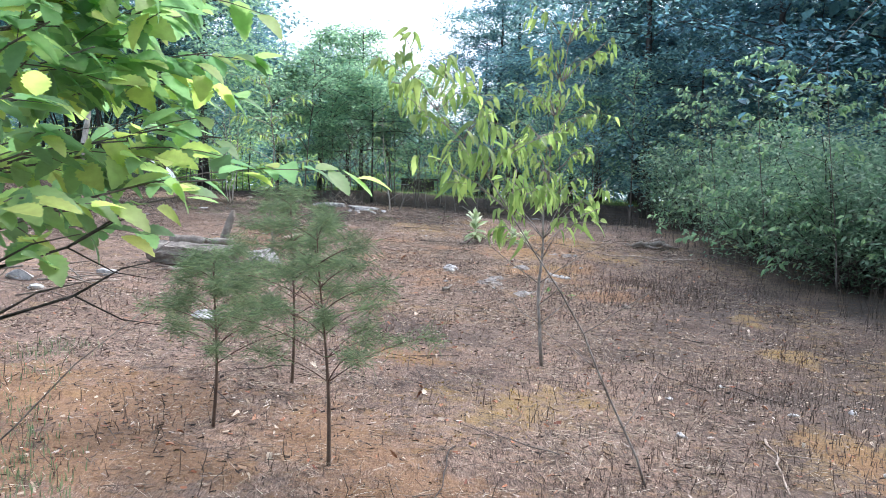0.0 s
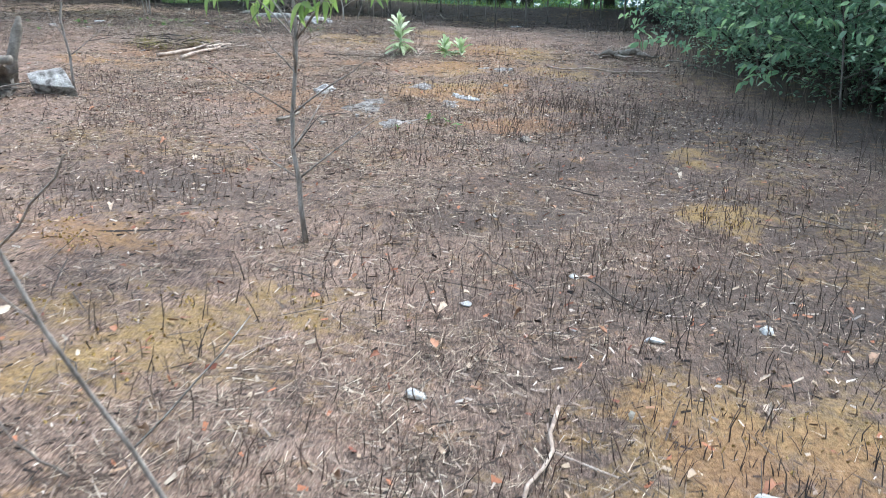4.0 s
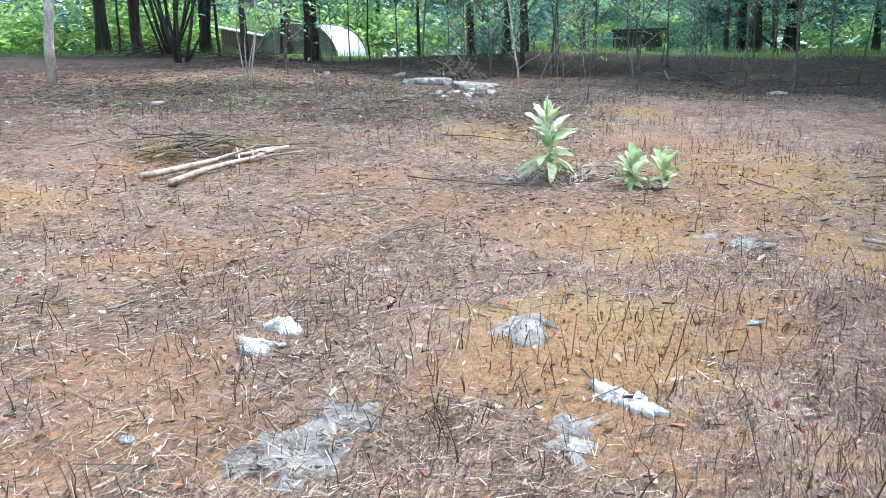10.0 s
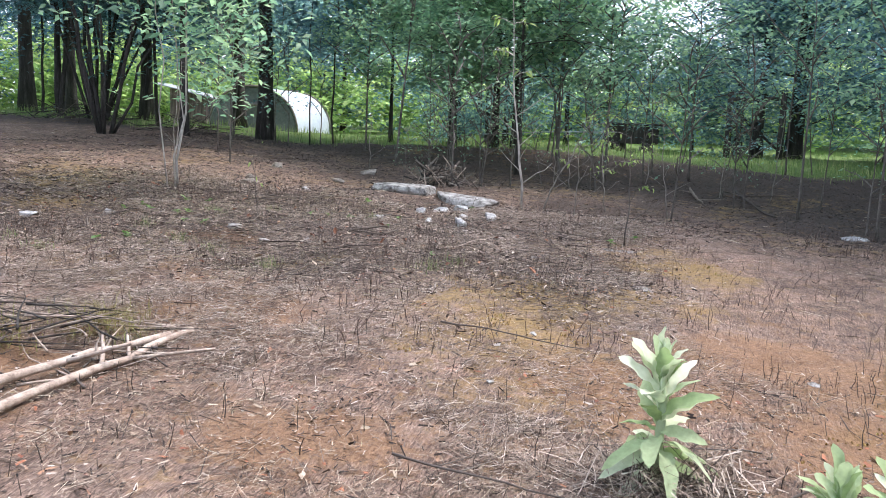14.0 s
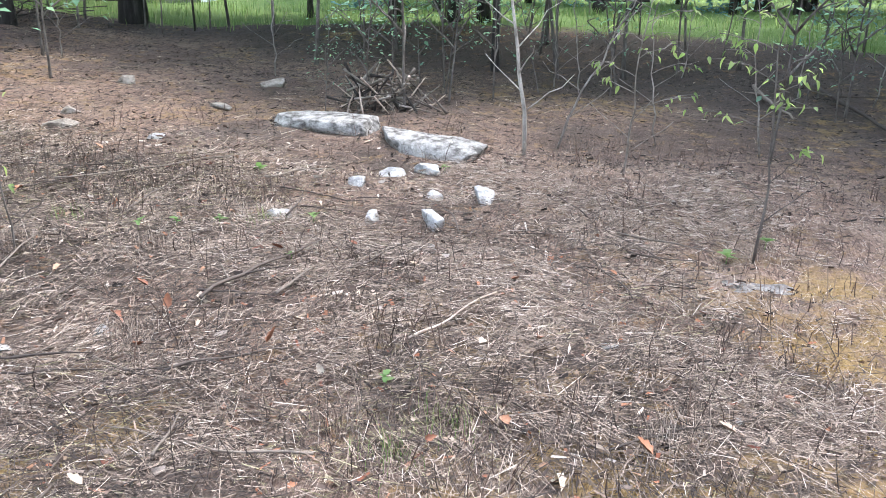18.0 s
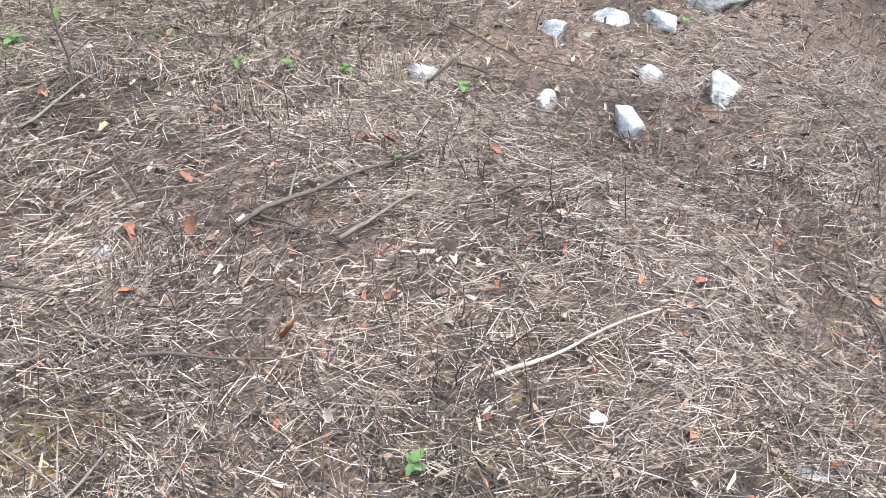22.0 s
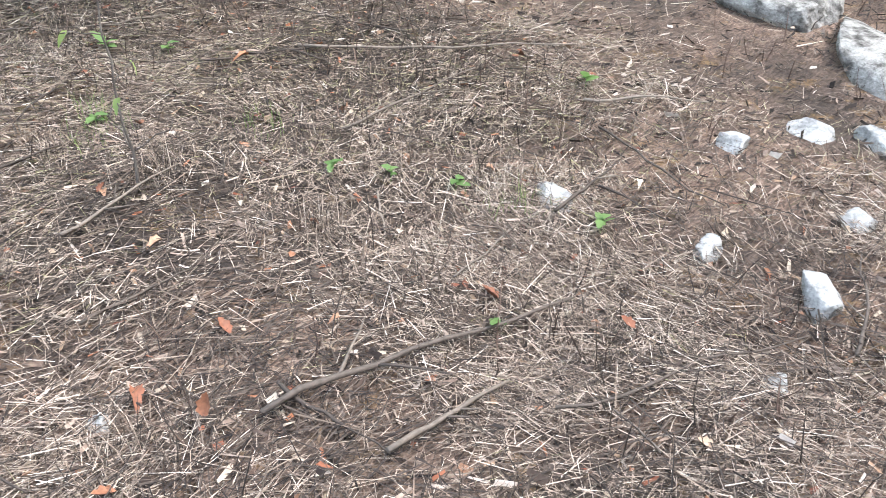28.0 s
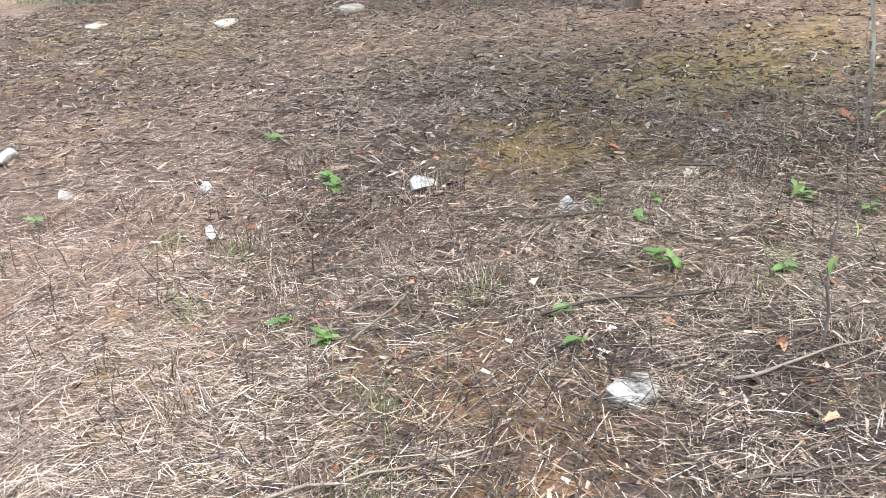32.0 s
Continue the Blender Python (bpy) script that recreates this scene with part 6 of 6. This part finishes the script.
def mullein(x, y, H, seed, n, Lmax, label):
    rng = np.random.RandomState(seed)
    ob = thing("mullein", label, "plant", Vector((x, y, float(gtop(x, y)))), group="mulleins")
    if H > 0.3:
        part("stem", tube_mesh("stem", [tube([(0, 0, -.03), (.01, 0, H * .5), (0, .01, H * .93)], (.022, .018, .008), 8)]), M_MULLEIN, ob)
    for k in range(n):
        t = k / n
        z = 0.02 + t * H * 0.85
        elev = (-5 + 70 * t if (H > .3 and t < .4) else (30 if H > .3 else 22) + 52 * t) + rng.normal(0, 16)
        L = Lmax * (0.58 + 1.15 * t - 1.15 * t * t if H > .3 else 0.68 + 0.45 * t) * rng.uniform(0.75, 1.15)
        leaf = new("leaf", WOOL[2 if t < 0.3 else (1 if t < 0.65 else 0)])
        leaf.parent = ob
        leaf.matrix_basis = Matrix.Translation((0, 0, z)) @ pose(0, 0, 0, rng.normal(0, 24), -elev - (20 if t < .3 else 0), k * 137.5 + rng.normal(0, 16)) @ Matrix.Diagonal((L, L * rng.uniform(.85, 1.2), L, 1))
    return ob


mullein(0.55, 14.36, 0.54, 61, 46, .235, "tall pale green woolly mullein plant on a grassy tuft")
mullein(1.18, 14.12, 0.11, 62, 28, .165, "low pale green mullein rosette on the soil")
mullein(1.38, 14.15, 0.12, 63, 17, .175, "small mullein rosette with upright woolly leaves")
x, y = rng.normal(0.6, .14, 700), rng.normal(14.3, .1, 700)
straws("grass_tuft", "dead grass tuft round the mullein's foot", rng, x, y, .1, .25, .0022, M_STRAW, .06, .5)


# ---------------------------------------------------------------- small plants and fallen leaves
HERB = [blade_mesh("leaf", 1, .6, c, .3, 1, 0.7, 6) for c in (.1, .4)]
for me in HERB:
    me.materials.append(M_HERB)
DRY = [blade_mesh("fallen_leaf", .075, .045, c, .9, 1, 0.7, 6) for c in (-.5, .3, .9)]


def seedling(x, y, n, L, seed, h=0.05):
    rng = np.random.RandomState(seed)
    ob = thing("seedling", "small bright green seedling in dry litter", "plant", Vector((x, y, float(gtop(x, y)) + .01)), group="green seedlings")
    part("stem", tube_mesh("stem", [tube([(0, 0, -.01), (.004, 0, h * .6), (0, .003, h)], (.0022, .0018, .001), 5)]), M_HERB, ob)
    for k in range(n):
        leaf = new("leaf", HERB[k % 2])
        leaf.parent = ob
        leaf.matrix_basis = Matrix.Translation((0, 0, h * (0.55 + 0.45 * k / n))) @ pose(0, 0, 0, rng.normal(0, 10), -15 + rng.normal(0, 15), k * 137 + rng.uniform(0, 40)) @ Matrix.Scale(L * rng.uniform(.7, 1.15), 4)
    return ob


for i, (x, y, n, L) in enumerate(((-4.94, 16.53, 6, .07), (-3.32, 17.35, 3, .055), (-3.77, 17.76, 6, .055), (-4.3, 17.85, 3, .05), (-4.15, 17.75, 3, .05), (-3.68, 18.1, 4, .05), (-2.9, 18.5, 4, .05), (-3.7, 16.45, 4, .05), (-3.55, 16.6, 4, .05),
                                  (-1.33, 17.39, 4, .038), (-2.6, 18.75, 4, .05), (-2.15, 18.9, 4, .05), (-2.05, 18.35, 3, .04), (1.25, 9.95, 3, .06), (1.5, 9.75, 3, .065), (1.4, 9.9, 2, .06), (1.02, 9.55, 2, .05), (-4.9, 15.2, 4, .05),
                                  (-5.6, 16.2, 4, .05), (-4.2, 18.4, 5, .06), (-1.7, 20.0, 3, .05), (-0.1, 19.0, 4, .07), (0.1, 19.2, 4, .07), (-3.84, 17.72, 5, .05), (-4.34, 17.64, 3, .05), (-2.74, 19.57, 4, .05), (-2.77, 18.63, 5, .035), (-3.53, 17.35, 3, .055), (-4.05, 18.58, 4, .05), (-4.83, 16.57, 5, .06), (-3.53, 16.6, 5, .055))):
    seedling(x, y, n, L, 300 + i)

leaves_at = [(-1.8, 17.5), (-1.64, 18.03), (-2.72, 18.28), (-4.13, 16.59), (-2.92, 18.2), (-2.33, 18.08), (-2.12, 18.43), (-2.2, 18.63), (-2.23, 19.2), (-3.08, 17.79), (-3.38, 18.15), (-2.47, 17.6), (-2.42, 17.32),
             (-2.53, 18.45), (-2.22, 17.8), (-2.27, 17.66), (-3.23, 17.91), (-3.72, 18.74), (-3.06, 18.81), (-2.1, 18.86), (-2.61, 18.9), (-1.82, 18.61), (-3.36, 16.21), (-3.24, 17.01), (-3.23, 17.89), (-2.91, 17.92), (-2.96, 16.67)]
rngl = np.random.RandomState(77)
leaves_at += [(rngl.uniform(-5.2, -0.2), rngl.uniform(16.3, 19.8)) for _ in range(60)] + [(rngl.uniform(-1.5, 4), rngl.uniform(3.6, 12)) for _ in range(120)]
for me in DRY:
    me.materials.append(M_DRYLEAF)
for i, (x, y) in enumerate(leaves_at):
    ob = new("fallen_leaf", DRY[i % 3])
    tagged(ob, "curled orange-brown dead leaf on the litter", "leaf", "fallen leaves")
    ob.matrix_world = Matrix.Translation((x, y, float(gtop(x, y)) + .034)) @ pose(0, 0, 0, rngl.normal(0, 20), rngl.normal(0, 20), rngl.uniform(0, 360)) @ Matrix.Scale(rngl.uniform(.35, .8), 4)


def grass_tufts(name, label, rng, spots, n, h, w, mat, spread=.05):
    ps = []
    for x, y in spots:
        ps.append(np.column_stack([rng.normal(x, spread, n), rng.normal(y, spread, n)]))
    p = np.concatenate(ps)
    return blades(name, label, rng, p[:, 0], p[:, 1], h, w, mat)


def blades(name, label, rng, x, y, h, w, mat, bend=0.6, lift=0.0):
    n = len(x)
    a = rng.uniform(0, 6.28, n)
    H = h * rng.uniform(.5, 1.3, n)
    d = np.stack([np.cos(a), np.sin(a), 0 * a], -1)
    s = np.stack([-np.sin(a), np.cos(a), 0 * a], -1)
    p = np.stack([x, y, gtop(x, y) - .01 + lift * rng.rand(n)], -1)
    b = rng.uniform(.1, bend, n)
    rows = []
    for t, k in ((0, 1.0), (.5, .8), (1, .12)):
        c = p + d * (H * b * t * t)[:, None]
        c[:, 2] += H * t * (1 - .35 * b * t)
        rows += [c - s * (w * k), c + s * (w * k)]
    v = np.stack(rows, 1).reshape(-1, 3)
    o = np.arange(n)[:, None] * 6
    f = np.concatenate([o + np.array((0, 1, 3, 2)), o + np.array((2, 3, 5, 4))], 0)
    return thing(name, label, "grass", kind="stuff", me=np_mesh(name, v, f), material=mat)


grass_tufts("grass_tuft", "yellow-green tufts of wiry grass in the litter", rng, [(-3.73, 17.1), (-4.3, 16.2), (-4.5, 15.9), (-3.9, 16.1), (-3.6, 18.05), (-3.75, 18.15), (-2.4, 18.8), (-1.1, 17.2), (-1.2, 17.0), (-3.3, 18.5), (-2.26, 16.51), (-2.35, 16.6), (-2.85, 16.72), (-3.2, 16.8), (-2.2, 14.9)], 60, .09, .0014, M_GRASS)
grass_tufts("grass_tuft", "pale dry radiating tufts of dead grass", rng, [(-2.7, 18.29), (-2.36, 17.49), (-3.21, 18.08), (-4.08, 16.82), (-4.35, 16.25), (-3.8, 17.1), (-4.5, 18.35), (-3.95, 16.4), (-3.6, 17.9), (-2.5, 18.9), (-4.7, 17.0), (-0.4, 17.3), (-1.4, 17.15), (-2.9, 16.6), (-3.3, 16.2), (-5.2, 16.4)], 90, .12, .0012, M_STRAW)
grass_tufts("grass_tuft", "green weeds at the foot of the oak sapling", rng, [(-2.7, 5.6), (-2.5, 5.2), (-2.3, 4.6), (-2.1, 4.25), (-1.95, 4.0), (-1.7, 3.65), (-2.6, 5.9), (-1.85, 3.75)], 60, .07, .003, M_NEEDLE, .11)
x, y = scatter(rng, 5200, -13.5, -8.8, 11.5, 18.0, lambda x, y: soft_box(x, y, -14.5, -10.6 + 0.62 * (y - 14.8), 11.0, 18.4, .7))
blades("grass_tuft", "dark green weeds along the upper edge of the slope", rng, x, y, .16, .005, M_NEEDLE)
x, y = scatter(rng, 28000, -26, 14, 25.2, 42, lambda x, y: 0.25 + 0.75 * (y < 30))
blades("field_grass", "bright green grass of the field beyond the trees", rng, x, y, .17, .005, M_GRASS)
x, y = scatter(rng, 7000, -3.5, -2.0, 14.2, 15.4, lambda x, y: np.maximum(np.exp(-((x + 2.95) / .2) ** 2 - ((y - 14.6) / .14) ** 2), np.exp(-((x + 2.5) / .2) ** 2 - ((y - 15.0) / .14) ** 2)))
blades("grass_tuft", "drying green grass on the brush pile", rng, x, y, .12, .0018, M_DRYSPRAY, 2.2, 0.11)


# ---------------------------------------------------------------- far side: shed, hoop tent, fence, trailer
def box(name, sx, sy, sz, at, mat, parent, label="", bev=0.012, rz=0, ry=0, rx=0):
    bm = bmesh.new()
    bmesh.ops.create_cube(bm, size=1.0)
    bmesh.ops.scale(bm, vec=(sx, sy, sz), verts=bm.verts)
    if bev:
        bmesh.ops.bevel(bm, geom=bm.edges[:], offset=min(bev, min(sx, sy, sz) * .3), segments=1, affect='EDGES')
    me = bpy.data.meshes.new(name)
    bm.to_mesh(me)
    bm.free()
    ob = part(name, me, mat, parent, label)
    ob.matrix_basis = pose(*at, rx, ry, rz)
    return ob


M_PLANK = rough_mat("brown_planks", [(0.3, (0.085, 0.062, 0.052)), (0.55, (0.18, 0.135, 0.115)), (0.75, (0.28, 0.22, 0.19))], 4, .9, .5, .01, 30, stretch=(6, 6, .6))
M_TIN = rough_mat("tin_roof", [(0.3, (.26, .28, .31)), (0.6, (.38, .41, .44)), (.8, (.5, .52, .54))], 3, .45, .15, .005, 20)
M_TARP = rough_mat("white_sheeting", [(0.3, (.42, .48, .56)), (0.6, (.55, .61, .69)), (.8, (.66, .71, .77))], 2.5, .5, .4, .03, 5)
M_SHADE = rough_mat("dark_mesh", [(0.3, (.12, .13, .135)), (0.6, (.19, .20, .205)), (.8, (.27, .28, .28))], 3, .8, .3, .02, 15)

shed = thing("shed", "small dark wooden shed with a low tin roof", "shed", (-16.07, 37.00, float(gz(-16.07, 37.00)) - .03))
for i in range(9):
    hh = 1.14 - .024 * i
    box("board", .098, .03, hh + .15, (-.42 + .102 * i, -.5 - .004 * (i % 2), hh / 2 - .08), M_PLANK, shed)
box("side_wall", .03, 1.0, 1.2, (-.48, 0, .49), M_PLANK, shed), box("side_wall", .03, 1.0, 1.02, (.46, 0, .40), M_PLANK, shed)
box("back_wall", .91, .03, .95, (-.01, .5, .36), M_PLANK, shed)
box("roof", 1.72, 1.4, .035, (-.06, -.08, 1.06), M_TIN, shed, "sloping pale tin roof", ry=12)

tent = thing("hoop_tent", "low white hoop tunnel with a dark mesh end", "hoop tent", (-13.35, 37.20, float(gz(-13.35, 37.20)) - .03))
hoop_a = np.linspace(0, np.pi, 21)
def hoop(y, w, h):
    return np.column_stack([np.cos(hoop_a) * w, np.full(21, y), np.sin(hoop_a) ** .85 * h])
def sheet(name, y0, y1, w, h, mat, parent, label=""):
    ys = np.linspace(y0, y1, 9)
    v = np.concatenate([hoop(t, w + .004 * math.sin(i * 2.1), h) for i, t in enumerate(ys)] + [hoop(t, w - .012, h - .012) for t in ys])
    f = []
    for o in (0, 189):
        for i in range(8):
            for j in range(20):
                a = o + i * 21 + j
                f.append((a, a + 1, a + 22, a + 21))
    return part(name, np_mesh(name, v, f, True), mat, parent, label)
sheet("cover", -.9, 1.5, .77, .80, M_TARP, tent, "white plastic sheeting")
for yy in (-.93, 1.5):
    part("hoop", tube_mesh("hoop", [tube(hoop(yy, .785, .815), .017, 6)]), M_GREYWOOD, tent)
em = bpy.data.meshes.new("end_screen")
em.from_pydata(np.vstack([hoop(-.90, .75, .78), hoop(-.87, .75, .78)]).tolist(), [], [tuple(range(21)), tuple(range(41, 20, -1))] + [(i, i + 21, i + 22, i + 1) for i in range(20)])
part("end_screen", em, M_SHADE, tent, "dark mesh end screen")
for dx in (-.25, .2):
    box("door_post", .045, .04, .76, (dx, -.94, .38), M_GREYWOOD, tent)
box("rail", .45, .035, .04, (-.02, -.945, .5), M_GREYWOOD, tent)
tent.matrix_world = Matrix.Translation(tent.location) @ pose(0, 0, 0, 0, 0, 11) @ Matrix.Scale(1.88, 4)

shed.matrix_world = Matrix.Translation(shed.location) @ pose(0, 0, 0, 0, 0, 14) @ Matrix.Scale(1.26, 4)

gate = thing("fence_brace", "weathered wooden fence brace of two posts and rails", "fence", (1.9, 33.7, float(gz(1.9, 33.7))))
for sx in (-.62, .62):
    part("post", tube_mesh("post", [tube([(sx, 0, -.2), (sx + .01, 0, .8), (sx, 0, 1.62)], (.085, .08, .075), 8, .03, np.random.RandomState(4))]), M_BARK, gate)
part("rail", tube_mesh("rail", [tube([(-.62, 0, 1.42), (0, .01, 1.45), (.62, 0, 1.47)], .05, 7)]), M_BARK, gate)
part("diagonal_brace", tube_mesh("diagonal_brace", [tube([(-.55, -.02, 1.2), (0, -.02, .72), (.58, -.02, .22)], .035, 6)]), M_BARK, gate)
cart = thing("cart", "low dark utility cart standing in the grass", "cart", (-1.0, 32.9, float(gz(-1.0, 32.9))))
box("bed", 1.25, .7, .42, (0, 0, .44), M_BARK, cart), box("top_board", 1.45, .78, .06, (.06, 0, .70), M_BARK, cart)
for sx in (-.35, .35):
    for sy in (-.36, .36):
        wheel = part("wheel", tube_mesh("wheel", [tube([(sx, sy - .04, .13), (sx, sy + .04, .13)], .13, 16)]), M_BARK, cart)
        part("hub", tube_mesh("hub", [tube([(sx, sy - .055, .13), (sx, sy + .055, .13)], .03, 10)]), M_BARK, wheel)
rail = thing("white_pipe", "long pale pipe on low stakes in the grass", "pipe", (-3.0, 32.0, float(gz(-3.0, 32.0))))
part("pipe", tube_mesh("pipe", [tube([(-1.6, 0, .28), (0, .02, .40), (1.7, 0, .46)], .014, 8)]), M_TIN, rail)
for sx, hh in ((-1.4, .3), (0.1, .40), (1.5, .45)):
    part("stake", tube_mesh("stake", [tube([(sx, .04, -.1), (sx, .04, hh)], .02, 6)]), M_GREYWOOD, rail)
lowt = thing("tarpaulin", "pale tarpaulin spread low beyond the trees", "tarpaulin", (-17.5, 33.5, float(gz(-17.5, 33.5))))
sv = [(x, y, .22 + .05 * math.sin(3 * x) + .04 * math.cos(4 * y) - (.2 if abs(x) > 1.3 or abs(y) > .6 else 0)) for x in np.linspace(-1.6, 1.6, 14) for y in np.linspace(-.8, .8, 7)]
part("sheet", np_mesh("sheet", sv, [(i * 7 + j, (i + 1) * 7 + j, (i + 1) * 7 + j + 1, i * 7 + j + 1) for i in range(13) for j in range(6)], True), M_TARP, lowt)

# ---------------------------------------------------------------- woods behind the field and all round
def woods(name, label, seed, r0, r1, a0, a1, h, n, size, mat, cx=-2, cy=14, low=0.0):
    """Uneven masses of leaves round the place, built of clumps on many crowns."""
    rng = np.random.RandomState(seed)
    m = int(n / 260)
    az, rr = np.radians(rng.uniform(a0, a1, m)), rng.uniform(r0, r1, m)
    X, Y = cx + np.sin(az) * rr, cy + np.cos(az) * rr
    H = h * rng.uniform(.55, 1.25, m)
    R = rng.uniform(1.2, 2.6, m)
    k = np.repeat(np.arange(m), 260)
    d = rng.normal(0, 1, (len(k), 3))
    d /= np.linalg.norm(d, axis=1, keepdims=True)
    u = rng.uniform(.5, 1.05, len(k))
    lump = 1 + .3 * np.sin(d[:, 0] * 5 + k) * np.cos(d[:, 2] * 6 + 2 * k)
    p = np.column_stack([X[k] + d[:, 0] * R[k] * u * lump, Y[k] + d[:, 1] * R[k] * u * lump, gz(X[k], Y[k]) + low + H[k] * (.5 + .5 * d[:, 2] * u * lump)])
    v, f = leaf_verts(rng, p, size, .6)
    return thing(name, label, "woods", kind="stuff", me=np_mesh(name, v, f), material=mat)


woods("far_woods", "green undergrowth beyond the field, coloured as if sunlit", 81, 29.5, 36, -54, 16, 3.2, 38000, .26, M_LEAF_SUNLIT, low=.1)
woods("far_woods", "tall dark wood behind the field", 82, 42, 56, -72, -13, 14.0, 46000, .55, M_LEAF_DARK, low=.1)
woods("far_woods", "lower green wood in a gap of the trees", 86, 36, 48, -13, 7, 3.8, 12000, .42, M_LEAF, low=.1)
woods("far_woods", "tall dark wood beyond the fence", 87, 36, 50, 8, 44, 13.0, 34000, .5, M_LEAF_DARK, low=.1)
woods("far_woods", "dark wood to the side of the clearing", 83, 12, 19, 24, 84, 9, 78000, .115, M_LEAF_DARK, cx=0.5, cy=12, low=.3)
woods("far_woods", "dark wood behind the bushes", 88, 12, 19, 84, 150, 9, 14000, .34, M_LEAF_DARK, cx=0.5, cy=12, low=.3)
woods("far_woods", "wood behind the clearing", 84, 24, 36, 150, 300, 8, 15000, .55, M_LEAF, low=.1)
woods("far_woods", "low green hedge all round the field", 85, 40, 60, 0, 360, 2.4, 15000, .7, M_LEAF_BRIGHT, low=-.3)
